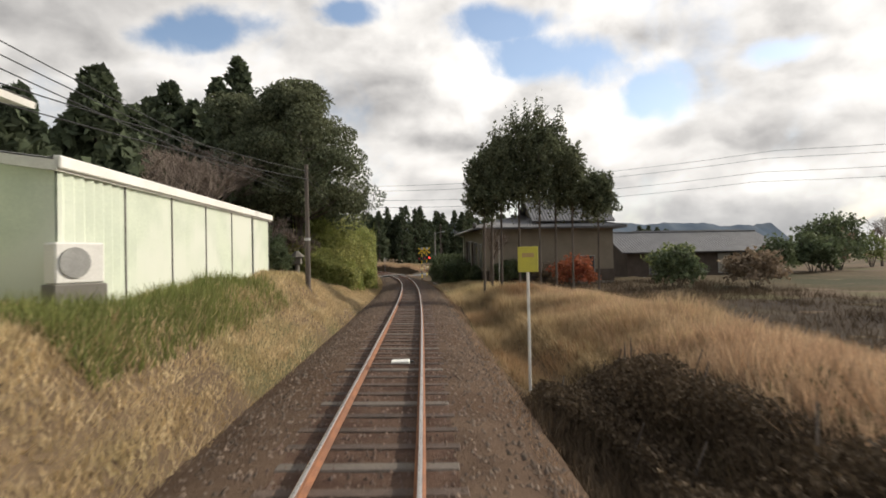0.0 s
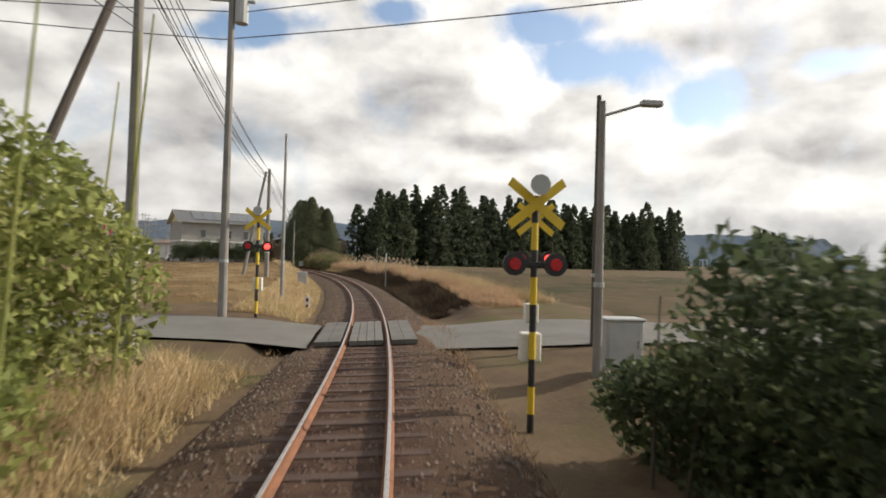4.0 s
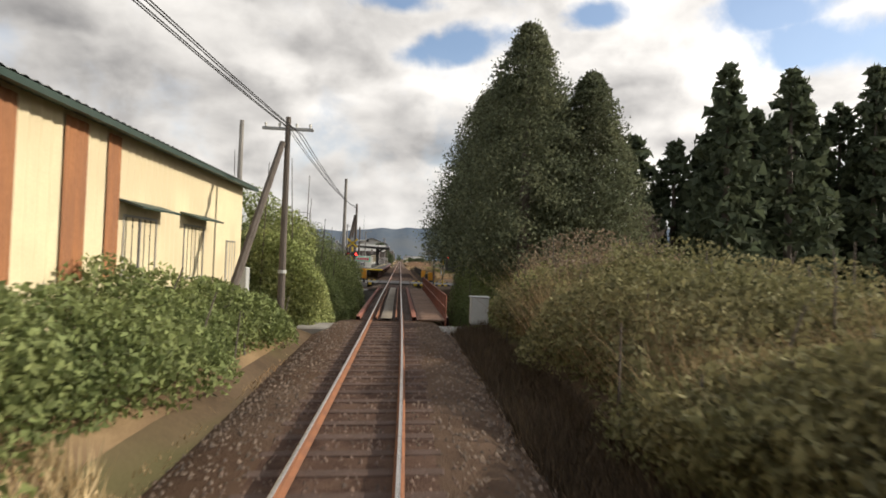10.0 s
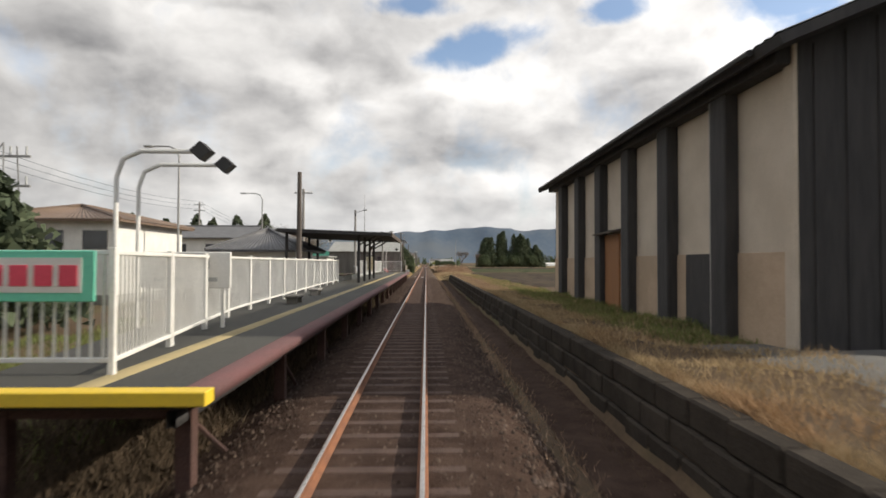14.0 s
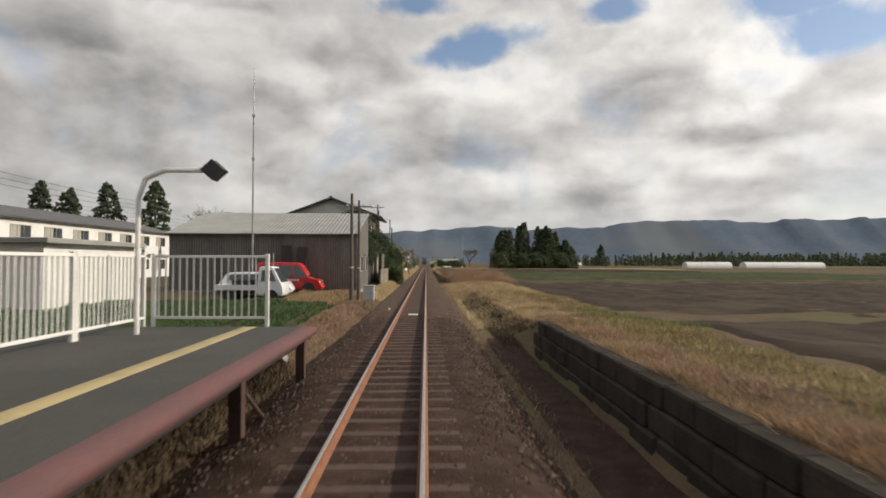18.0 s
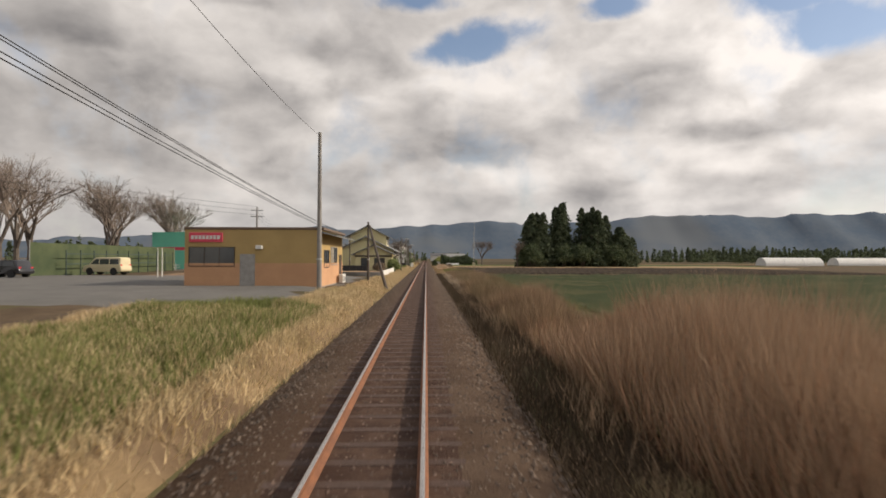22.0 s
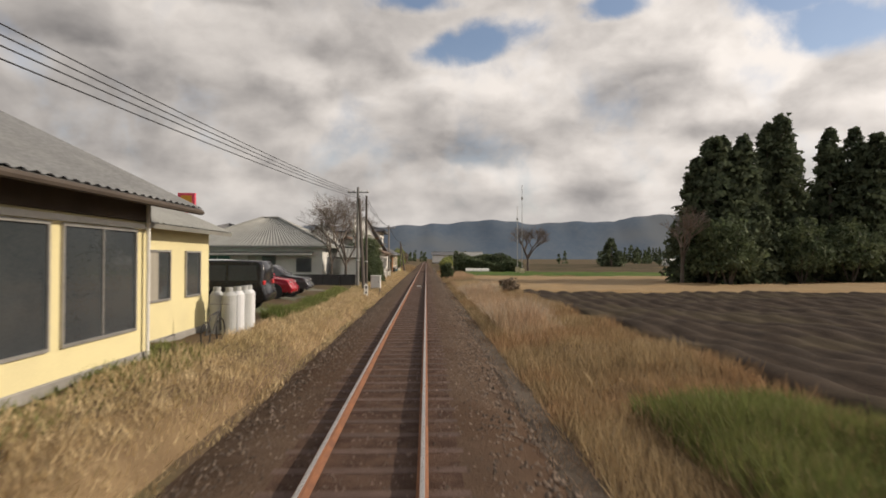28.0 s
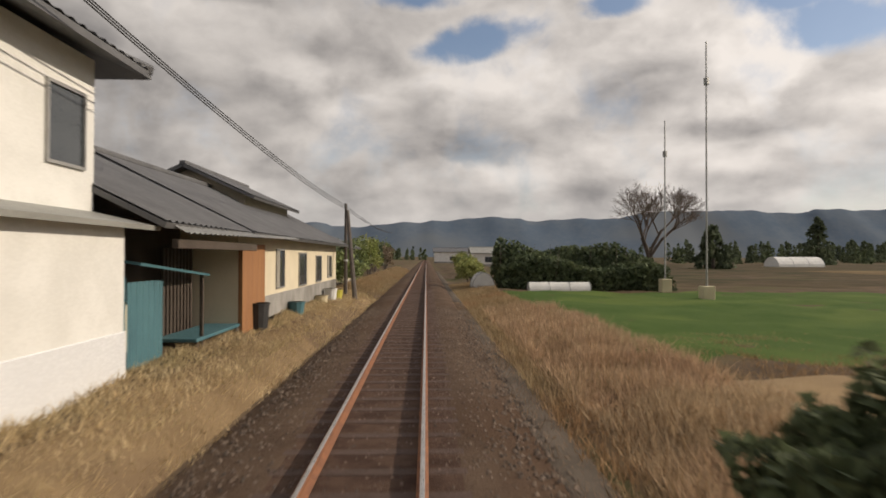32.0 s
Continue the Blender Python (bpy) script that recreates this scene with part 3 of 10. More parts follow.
GREEN_ROOF = mat("dark green steel trim", (0.035, 0.06, 0.05), (0.05, 0.075, 0.065), 0.8, 0.6, bump=0.2)
DARK = mat("dark brown wood", (0.055, 0.040, 0.030), (0.085, 0.065, 0.05), 1.5, 0.8, bump=0.4, grain=40)
PANE = mat("window glass", (0.035, 0.042, 0.048), (0.055, 0.062, 0.066), 0.5, 0.12, bump=0.0, gloss=0.9)
CURTAIN = mat("pale curtain behind glass", (0.40, 0.37, 0.31), (0.30, 0.28, 0.235), 2.0, 0.35, bump=0.05, gloss=0.8, stretch=(6, 6, 0.3))
ALU = mat("aluminium frame", (0.40, 0.39, 0.37), (0.30, 0.29, 0.275), 3.0, 0.45, metal=0.5, bump=0.05)
STEEL = mat("galvanised steel", (0.36, 0.36, 0.35), (0.26, 0.26, 0.25), 2.5, 0.5, metal=0.5, bump=0.1)
POLE = mat("grey concrete pole", (0.27, 0.255, 0.235), (0.19, 0.18, 0.165), 1.5, 0.85, bump=0.25, grain=40)
POLE_WOOD = mat("tarred wood pole", (0.075, 0.062, 0.052), (0.12, 0.10, 0.085), 1.5, 0.9, bump=0.4, grain=40, stretch=(5, 5, 0.4))
BOXGREY = mat("grey painted cabinet", (0.44, 0.45, 0.44), (0.36, 0.37, 0.365), 2.0, 0.55, bump=0.05)
WIRE = mat("black cable", (0.02, 0.02, 0.021), (0.03, 0.03, 0.03), 3.0, 0.7, bump=0.0)
SIGN_YELLOW = mat("faded yellow sign", (0.55, 0.50, 0.06), (0.48, 0.43, 0.07), 3.0, 0.6, bump=0.05)
SAFETY = mat("safety yellow", (0.75, 0.52, 0.03), (0.66, 0.46, 0.04), 3.0, 0.55, bump=0.05)
ORANGE = mat("orange machine paint", (0.72, 0.33, 0.02), (0.60, 0.27, 0.02), 3.0, 0.55, bump=0.1)
BLACK = mat("black paint", (0.020, 0.020, 0.020), (0.035, 0.034, 0.033), 3.0, 0.6, bump=0.1)
RED = mat("red paint", (0.55, 0.025, 0.03), (0.46, 0.025, 0.03), 2.0, 0.35, bump=0.02)
PINK_RED = mat("pink-red sign", (0.72, 0.07, 0.12), (0.62, 0.06, 0.10), 2.0, 0.5, bump=0.02)
RUST = mat("red-brown rusty steel", (0.24, 0.082, 0.05), (0.16, 0.06, 0.038), 1.5, 0.8, bump=0.4, grain=40)
RUST_SHEET = mat("rusted sheet", (0.33, 0.14, 0.055), (0.22, 0.10, 0.05), 0.9, 0.85, bump=0.3, grain=25, stretch=(3, 3, 0.5))
PLANK_RUST = mat("worn rusty walkway plate", (0.20, 0.115, 0.072), (0.14, 0.082, 0.054), 1.2, 0.85, bump=0.3, grain=30, each=0.2)
OLD_RUST = mat("old dark rusty steel", (0.085, 0.042, 0.032), (0.055, 0.03, 0.025), 1.5, 0.9, bump=0.4, grain=40)
MINT = mat("mint green cladding", (0.16, 0.60, 0.42), (0.14, 0.53, 0.38), 0.5, 0.5, bump=0.05)
TEAL = mat("faded teal sheet", (0.065, 0.165, 0.19), (0.05, 0.13, 0.155), 1.0, 0.55, bump=0.1)
RUBBER = mat("tyre rubber", (0.018, 0.018, 0.018), (0.03, 0.03, 0.03), 4.0, 0.85, bump=0.2)
CHROME = mat("bright metal rim", (0.55, 0.55, 0.55), (0.42, 0.42, 0.42), 4.0, 0.3, metal=0.9, bump=0.0)
CAR_GREY = mat("dark grey car paint", (0.10, 0.10, 0.108), (0.12, 0.12, 0.128), 1.0, 0.25, metal=0.5, bump=0.0)
SILVER = mat("silver car paint", (0.36, 0.37, 0.38), (0.33, 0.34, 0.35), 1.0, 0.28, metal=0.6, bump=0.0)
CAR_RED = mat("red car paint", (0.38, 0.015, 0.03), (0.34, 0.012, 0.026), 1.0, 0.22, bump=0.0, gloss=0.8)
CAR_BLACK = mat("black car paint", (0.018, 0.018, 0.022), (0.024, 0.024, 0.028), 1.0, 0.18, bump=0.0, gloss=0.8)
CAR_BLUE = mat("blue car paint", (0.03, 0.06, 0.20), (0.028, 0.055, 0.18), 1.0, 0.2, bump=0.0, gloss=0.8)
CAR_WHITE = mat("white car paint", (0.72, 0.73, 0.74), (0.68, 0.69, 0.70), 1.0, 0.25, bump=0.0, gloss=0.8)
BROWN_PANEL = mat("orange-brown boards", (0.33, 0.155, 0.06), (0.26, 0.12, 0.05), 1.2, 0.75, bump=0.3, stretch=(5, 5, 0.5))
PLATFORM_TOP = mat("grey platform paving", (0.060, 0.058, 0.049), (0.042, 0.041, 0.035), 0.6, 0.9, bump=0.3, grain=60)
PLATFORM_EDGE = mat("faded red edge paint", (0.135, 0.056, 0.056), (0.10, 0.052, 0.050), 1.5, 0.85, bump=0.2, grain=40)
TACTILE = mat("worn yellow tactile paving", (0.34, 0.27, 0.13), (0.26, 0.215, 0.11), 1.5, 0.8, bump=0.2, grain=40)
RED_LIGHT = glow("lit red signal lamp", (1.0, 0.04, 0.03), 5.0)

# leaves and grass
FIR = mat("dark cedar foliage", (0.065, 0.085, 0.053), (0.110, 0.131, 0.075), 0.4, 0.9, bump=0.0, island=0.45, see=0.32, gloss=0.2)
LEAF = mat("green shrub leaves", (0.15, 0.19, 0.07), (0.23, 0.26, 0.10), 0.5, 0.8, bump=0.0, island=0.45, see=0.3, gloss=0.3)
LEAF_DARK = mat("dark evergreen leaves", (0.075, 0.103, 0.055), (0.125, 0.150, 0.075), 0.5, 0.75, bump=0.0, island=0.45, see=0.32, gloss=0.3)
BAMBOO = mat("bamboo leaves", (0.225, 0.27, 0.08), (0.35, 0.34, 0.13), 0.3, 0.8, bump=0.0, island=0.4, see=0.35, gloss=0.3)
RED_LEAF = mat("red autumn leaves", (0.30, 0.085, 0.045), (0.36, 0.15, 0.07), 0.5, 0.85, bump=0.0, island=0.4, see=0.25)
YELLOW_LEAF = mat("yellow leaves", (0.50, 0.38, 0.07), (0.40, 0.31, 0.06), 0.5, 0.85, bump=0.0, island=0.35, see=0.25)
BROWN_LEAF = mat("brown dry shrub", (0.19, 0.145, 0.10), (0.27, 0.205, 0.14), 0.5, 0.9, bump=0.0, island=0.4, see=0.2)
BUSH_MIX = mat("dark leaves and red-brown twigs", (0.085, 0.080, 0.050), (0.155, 0.105, 0.075), 2.2, 0.85, bump=0.0, island=0.5, see=0.25, gloss=0.2)
BARK = mat("grey-brown bark", (0.085, 0.068, 0.055), (0.13, 0.108, 0.09), 1.5, 0.95, bump=0.5, grain=30)
TWIG = mat("bare twigs", (0.15, 0.118, 0.098), (0.20, 0.16, 0.13), 1.0, 0.95, bump=0.0, island=0.3)
STRAW = mat("straw-coloured grass", (0.44, 0.335, 0.195), (0.285, 0.205, 0.115), 1.1, patch=(0.36, 0.235, 0.13), rough=0.9, bump=0.0, island=0.4, see=0.3, gloss=0.2)
GOLD = mat("golden dry grass", (0.66, 0.53, 0.325), (0.43, 0.32, 0.18), 1.1, 0.9, patch=(0.48, 0.385, 0.215), bump=0.0, island=0.35, see=0.3, gloss=0.2)
PINKGRASS = mat("reddish pampas grass", (0.40, 0.265, 0.170), (0.58, 0.42, 0.275), 0.9, 0.9, patch=(0.46, 0.345, 0.22), bump=0.0, island=0.4, see=0.3, gloss=0.2)
BROWNGRASS = mat("brown tall grass", (0.260, 0.175, 0.116), (0.383, 0.271, 0.181), 0.3, 0.9, bump=0.0, island=0.4, see=0.25, gloss=0.2)
REDGRASS = mat("red-brown reeds", (0.288, 0.160, 0.101), (0.425, 0.260, 0.165), 0.3, 0.9, bump=0.0, island=0.45, see=0.25, gloss=0.2)
WILLOW = mat("light green brush leaves", (0.242, 0.286, 0.110), (0.363, 0.385, 0.165), 0.4, 0.8, bump=0.0, island=0.45, see=0.35, gloss=0.2)
CEDAR_NEAR = mat("soft green cedar sprays", (0.102, 0.120, 0.072), (0.162, 0.174, 0.102), 0.4, 0.85, bump=0.0, island=0.5, see=0.35, gloss=0.2)
OLIVE = mat("dull olive brush", (0.16, 0.16, 0.075), (0.25, 0.225, 0.115), 0.4, 0.85, bump=0.0, island=0.45, see=0.3, gloss=0.2)
# Shade of ditches and platform is put into this brown; plain dark weeds share it.
DARKGRASS = mat("dark weeds, partly shade-toned", (0.068, 0.051, 0.035), (0.115, 0.086, 0.058), 0.4, 0.95, bump=0.0, island=0.4, see=0.15, gloss=0.1)
DITCHWEED = mat("brown bank weeds", (0.115, 0.085, 0.058), (0.185, 0.138, 0.095), 0.4, 0.95, bump=0.0, island=0.4, see=0.2, gloss=0.1)
REEDS = mat("brown and olive reeds", (0.190, 0.132, 0.084), (0.315, 0.218, 0.145), 0.3, 0.9, patch=(0.18, 0.15, 0.085), bump=0.0, island=0.45, see=0.25, gloss=0.2)
GREENGRASS = mat("green grass", (0.145, 0.178, 0.055), (0.212, 0.225, 0.081), 0.35, 0.85, bump=0.0, island=0.4, see=0.3, gloss=0.2)
PLUME = mat("silver grass plumes", (0.58, 0.50, 0.40), (0.47, 0.39, 0.30), 0.5, 0.9, bump=0.0, island=0.3, see=0.35, gloss=0.2)


def leaf_tris(centres, size, lean=0.0):
    """One slanted three-cornered leaf or spray for each centre."""
    n = len(centres)
    u = rng.normal(size=(n, 3))
    u[:, 2] -= lean
    u /= np.linalg.norm(u, axis=1, keepdims=True)
    w = rng.normal(size=(n, 3))
    v = np.cross(u, w)
    v /= np.linalg.norm(v, axis=1, keepdims=True) + 1e-9
    s = (size * rng.uniform(0.6, 1.4, (n, 1)))
    verts = np.stack([centres + u * s, centres - u * s * 0.5 + v * s * 0.6, centres - u * s * 0.5 - v * s * 0.6], 1).reshape(-1, 3)
    return verts, np.arange(3 * n).reshape(-1, 3)


def mesh_part(name, me, parent, label=""):
    ob = new(name, me)
    ob.parent = parent
    return tagged(ob, label)


def wobble(a, z, k):
    return 0.75 + 0.25 * np.sin(3 * a + k) * np.sin(5.1 * z + 2 * a + k * 1.7) + 0.12 * np.sin(7 * a - 9 * z + k)


def cedar(m, h, r, label, n=3200, bare=0.06, size=0.34, group="", k=0.0, leaves=None, clear=None):
    t = thing("cedar_tree", m, label, "tree", group)
    b = B().tube((0, 0, -0.3), (0, 0, h * 0.5), r * 0.10 + 0.08, r * 0.06 + 0.05, 8).tube((0, 0, h * 0.5), (0, 0, h * 0.97), r * 0.06 + 0.05, 0.02, 6)
    for i in range(14):
        z, a = h * (bare + (0.9 - bare) * i / 14), i * 2.4
        e = r * (1 - i / 15) * 0.7
        b.tube((0, 0, z), (e * math.cos(a), e * math.sin(a), z - 0.1 * e), 0.05, 0.015, 4)
    part("trunk", b, BARK, t)
    # boughs of drooping sprays, with gaps between them
    nb = int(np.clip(n / 26, 60, 300))
    bz = (np.arange(nb) + rng.uniform(0, 1, nb)) / nb
    bz = bz ** 1.12
    ba = np.arange(nb) * 2.4 + k + rng.normal(0, 0.5, nb)
    br = r * 1.5 * (1 - bz) ** 0.62 * (0.72 + 0.38 * rng.uniform(0, 1, nb)) * np.clip(0.7 + bz * 3, 0, 1) + 0.12
    if clear is not None:
        # boughs over the track stop at its edge
        toward = np.maximum(-np.cos(ba), 0.05)
        br = np.minimum(br, -clear / toward * rng.uniform(0.82, 1.0, nb))
    pick = rng.integers(0, nb, n)
    f = 0.12 + 0.88 * rng.uniform(0, 1, n) ** 0.62
    rad, a, z = br[pick] * f, ba[pick], bz[pick]
    wide = (0.05 * h / 12 + 0.12 * rad + 0.04 * r)
    side = rng.normal(0, 1, n) * wide
    c = np.stack([rad * np.cos(a) - side * np.sin(a), rad * np.sin(a) + side * np.cos(a), h * (bare + (1 - bare) * z) + 0.10 * rad - 0.30 * br[pick] * f * f + rng.normal(0, 0.55, n) * wide], 1)
    c[:, 2] = np.maximum(c[:, 2], 0.05 + 0.3 * rng.uniform(0, 1, n))
    mesh_part("crown", fast_mesh("crown", *leaf_tris(c, size, 0.6), leaves or FIR), t)
    return t


def shrub(m, rx, ry, h, label, leaves=LEAF, n=2200, size=0.10, name="shrub", group="", k=1.0, low=0.1, category="shrub", stems=6):
    t = thing(name, m, label, category, group)
    b = B()
    for i in range(stems):
        a = i * 2.4 + k
        b.tube((0.1 * math.cos(a), 0.1 * math.sin(a), -0.15), (rx * 0.55 * math.cos(a), ry * 0.55 * math.sin(a), h * 0.75), 0.03 + h * 0.006, 0.01, 5)
    part("stem", b, BARK, t)
    a = rng.uniform(0, 2 * math.pi, n)
    e = np.arcsin(rng.uniform(-0.6, 1, n))
    q = (0.55 + 0.45 * rng.uniform(0, 1, n) ** 0.5) * wobble(a, e, k)
    c = np.stack([rx * q * np.cos(e) * np.cos(a), ry * q * np.cos(e) * np.sin(a), h * (0.45 + 0.55 * q * np.sin(e))], 1)
    c[:, 2] = np.maximum(c[:, 2], low * h * rng.uniform(0, 1, n))
    mesh_part("crown", fast_mesh("crown", *leaf_tris(c, size, 0.2), leaves), t)
    return t


def bare_tree(m, h, label, spread=0.5, depth=6, seed=1, name="bare_tree", group="", trunk=0.25, thick=0.02):
    """A leafless tree, branch by branch."""
    t = thing(name, m, label, "tree", group)
    r = random.Random(seed)
    trunk_b, twigs = B(), B()

    def grow(p, way, length, rad, level):
        q = p + way * length
        (trunk_b if level < 2 else twigs).tube(p, q, rad, rad * 0.68, 7 if level < 2 else 3)
        if level >= depth:
            return
        for i in range(3 if level else 4):
            side = Vector((r.uniform(-1, 1), r.uniform(-1, 1), r.uniform(-0.25, 0.6)))
            w = (way + side * spread * (1.25 if level else 1.0)).normalized()
            grow(p + way * length * r.uniform(0.65, 1.0), w, length * r.uniform(0.62, 0.85), max(rad * 0.58, thick * 0.45), level + 1)

    grow(Vector((0, 0, -0.2)), Vector((0, 0, 1)), h * 0.24, h * trunk * 0.08, 0)
    part("trunk", trunk_b, BARK, t)
    part("crown", twigs, TWIG, t)
    return t


def sample(s0, s1, d0, d1, n):
    st, d = rng.uniform(s0, s1, n), rng.uniform(d0, d1, n)
    return st, d


def grass(name, s0, s1, d0, d1, n, h0, h1, material, width=0.03, lean=0.35, label="", lift=-0.03, patchy=0.0, keep=None):
    """Blades of grass: one object of stuff."""
    n, width = int(n * 1.75), width * 0.52
    st, d = sample(s0, s1, d0, d1, n)
    clump = 0.5 + 0.5 * np.sin(st * 0.83 + 2.1 * np.sin(d * 0.9)) * np.sin(d * 1.37 + 1.7 * np.sin(st * 0.41))
    ok = np.ones(n, bool)
    if patchy:
        ok = rng.uniform(0, 1, n) > patchy * (1 - clump)
    if keep is not None:
        ok &= keep(st, d)
    # thins out over the ballast shoulder
    ok &= (d > 0) | (rng.uniform(0, 1, n) < (-2.5 - d + 0.22 * np.sin(st * 0.9) + 0.12 * np.sin(st * 2.3)) / 1.1)
    st, d, clump = st[ok], d[ok], clump[ok]
    n = len(st)
    x, y = spot(st, d)
    z = ground_z(st, d) + lift
    h = (h0 + (h1 - h0) * rng.uniform(0, 1, n)) * (0.65 + 0.5 * clump) * np.where((d < 0) & (h1 < 0.6), np.clip((-2.3 - d) / 0.9, 0.35, 1), 1)
    if h1 > 0.6:
        # tall stands thin out and sink towards their ends
        h = h * (0.82 + 0.24 * np.sin(st * 0.37 + 1.9 * np.sin(d * 0.6)) + 0.10 * np.sin(st * 1.13 + d))
        edge = np.minimum(np.minimum(st - s0, s1 - st) / 3.0, (d1 - d) / min(1.2, 0.2 * (d1 - d0)))
        h = h * np.clip(0.25 + 0.75 * edge + 0.25 * np.sin(st * 2.7 + d * 3.1) * (edge < 1), 0.15, 1)
    a = rng.uniform(0, 2 * math.pi, n)
    w = width * rng.uniform(0.6, 1.3, n)
    base = np.stack([x, y, z], 1)
    side = np.stack([np.cos(a), np.sin(a), np.zeros(n)], 1) * w[:, None]
    fall = rng.normal(0, lean, (n, 2)) * h[:, None]
    tip = base + np.stack([fall[:, 0], fall[:, 1], h], 1)
    verts = np.stack([base - side, base + side, tip], 1).reshape(-1, 3)
    me = fast_mesh(name, verts, np.arange(3 * n).reshape(-1, 3), material)
    ob = new(name, me)
    return tagged(ob, label, "grass", kind="stuff")


def plumes(name, s0, s1, d0, d1, n, h0, h1, label="", size=0.16, keep=None):
    """Feathery heads of tall silver grass on thin stalks: stuff."""
    st, d = sample(s0, s1, d0, d1, n)
    if keep is not None:
        ok = keep(st, d)
        st, d = st[ok], d[ok]
        n = len(st)
    x, y = spot(st, d)
    h = rng.uniform(h0, h1, n)
    base = np.stack([x, y, ground_z(st, d)], 1)
    top = base + np.stack([rng.normal(0.06, 0.10, n), rng.normal(0, 0.10, n), h], 1)
    verts, count = [], 0
    for j in range(4):
        a = rng.uniform(0, 2 * math.pi, n)
        out = np.stack([np.cos(a) * 0.05 + 0.06, np.sin(a) * 0.05, np.zeros(n)], 1)
        verts.append(np.stack([top - [0, 0, size * 1.2], top + out, top + [0.03, 0, size * 0.9]], 1))
    side = np.array([0.006, 0.006, 0])
    verts.append(np.stack([base - side, base + side, top], 1))
    v = np.concatenate(verts).reshape(-1, 3)
    return tagged(new(name, fast_mesh(name, v, np.arange(len(v)).reshape(-1, 3), PLUME)), label, "grass", kind="stuff")


def window(parent, face, w, l, u, z, ww, hh, kind="glass", depth=0.05, frame=None):
    """A framed window or door on a wall face E, W, S or N of a box house w wide and l long, u along the face from its middle."""
    def put(b, a0, a1, out0, out1, z0, z1):
        if face in "EW":
            s = 1 if face == "E" else -1
            x0, x1 = sorted((s * (w / 2 + out0), s * (w / 2 + out1)))
            b.box(x0, x1, a0, a1, z0, z1)
        else:
            s = 1 if face == "N" else -1
            y0, y1 = sorted((s * (l / 2 + out0), s * (l / 2 + out1)))
            b.box(a0, a1, y0, y1, z0, z1)
        return b
    f = 0.05
    b = B()
    a0, a1, z1 = u - ww / 2, u + ww / 2, z + hh

    def point(a, out, zz):
        if face in "EW":
            return ((1 if face == "E" else -1) * (w / 2 + out), a, zz)
        return (a, (1 if face == "N" else -1) * (l / 2 + out), zz)
    ring = [(a0 - f, z - f), (a1 + f, z - f), (a1 + f, z1 + f), (a0 - f, z1 + f)], [(a0, z), (a1, z), (a1, z1), (a0, z1)]
    vs = [point(a, o, zz) for o in (depth, -0.02) for r in ring for a, zz in r]
    fs = []
    for i in range(4):
        j = (i + 1) % 4
        fs += [(i, j, 4 + j, 4 + i), (8 + i, 12 + i, 12 + j, 8 + j), (i, 8 + i, 8 + j, j), (4 + i, 4 + j, 12 + j, 12 + i)]
    b.add(vs, fs)
    ob = part("door_frame" if kind == "door" else "window", b, frame or ALU, parent)
    if kind == "door":
        part("door_leaf", put(B(), a0, a1, -0.03, 0.02, z, z1), frame or ALU, ob)
    elif kind == "curtain":
        part("pane", put(B(), a0, a0 + ww * 0.5, -0.03, 0.012, z, z1), CURTAIN, ob)
        part("pane", put(B(), a0 + ww * 0.5, a1, -0.03, 0.012, z, z1), PANE, ob)
    else:
        part("pane", put(B(), a0, a1, -0.03, 0.012, z, z1), PANE, ob)
    if kind != "door":
        k = max(1, round(ww / 0.9))
        for i in range(1, k):
            c = a0 + ww * i / k
            part("mullion", put(B(), c - 0.02, c + 0.02, -0.02, depth * 0.8, z, z1), frame or ALU, ob)
    return ob


def roof_gable(t, w, l, h, rise, over, material, axis, pitch, amp, gable, y0=0.0, x0=0.0, edge=None, thick=0.10):
    """Two slopes with a ridge along axis x or y, on a box centred at x0, y0."""
    b, r = B(), B()
    if axis == "y":
        a, e, n = w / 2 + over, l / 2 + over, w / 2
        low = h - over * rise / n
        for s in (-1, 1):
            c = [(x0 + s * a, y0 - e, low), (x0 + s * a, y0 + e, low), (x0, y0 + e, h + rise), (x0, y0 - e, h + rise)]
            b.slab(*c, thick)
            r.ribs(*c, pitch, amp)
        g = B().prism([(x0 - n, h - 0.01), (x0 + n, h - 0.01), (x0, h + rise - 0.14)], 1, y0 - l / 2, y0 + l / 2)
        cap = B().box(x0 - 0.14, x0 + 0.14, y0 - e, y0 + e, h + rise - 0.04, h + rise + 0.13, 0.04)
    else:
        a, e, n = l / 2 + over, w / 2 + over, l / 2
        low = h - over * rise / n
        for s in (-1, 1):
            c = [(x0 - e, y0 + s * a, low), (x0 + e, y0 + s * a, low), (x0 + e, y0, h + rise), (x0 - e, y0, h + rise)]
            b.slab(*c, thick)
            r.ribs(*c, pitch, amp)
        g = B().prism([(y0 - n, h - 0.01), (y0 + n, h - 0.01), (y0, h + rise - 0.14)], 0, x0 - w / 2, x0 + w / 2)
        cap = B().box(x0 - e, x0 + e, y0 - 0.14, y0 + 0.14, h + rise - 0.04, h + rise + 0.13, 0.04)
    roof = part("roof", b, edge or material, t)
    part("roof_tiles", r, material, roof)
    part("ridge_cap", cap, edge or material, roof)
    part("gable", g, gable, t)
    return roof


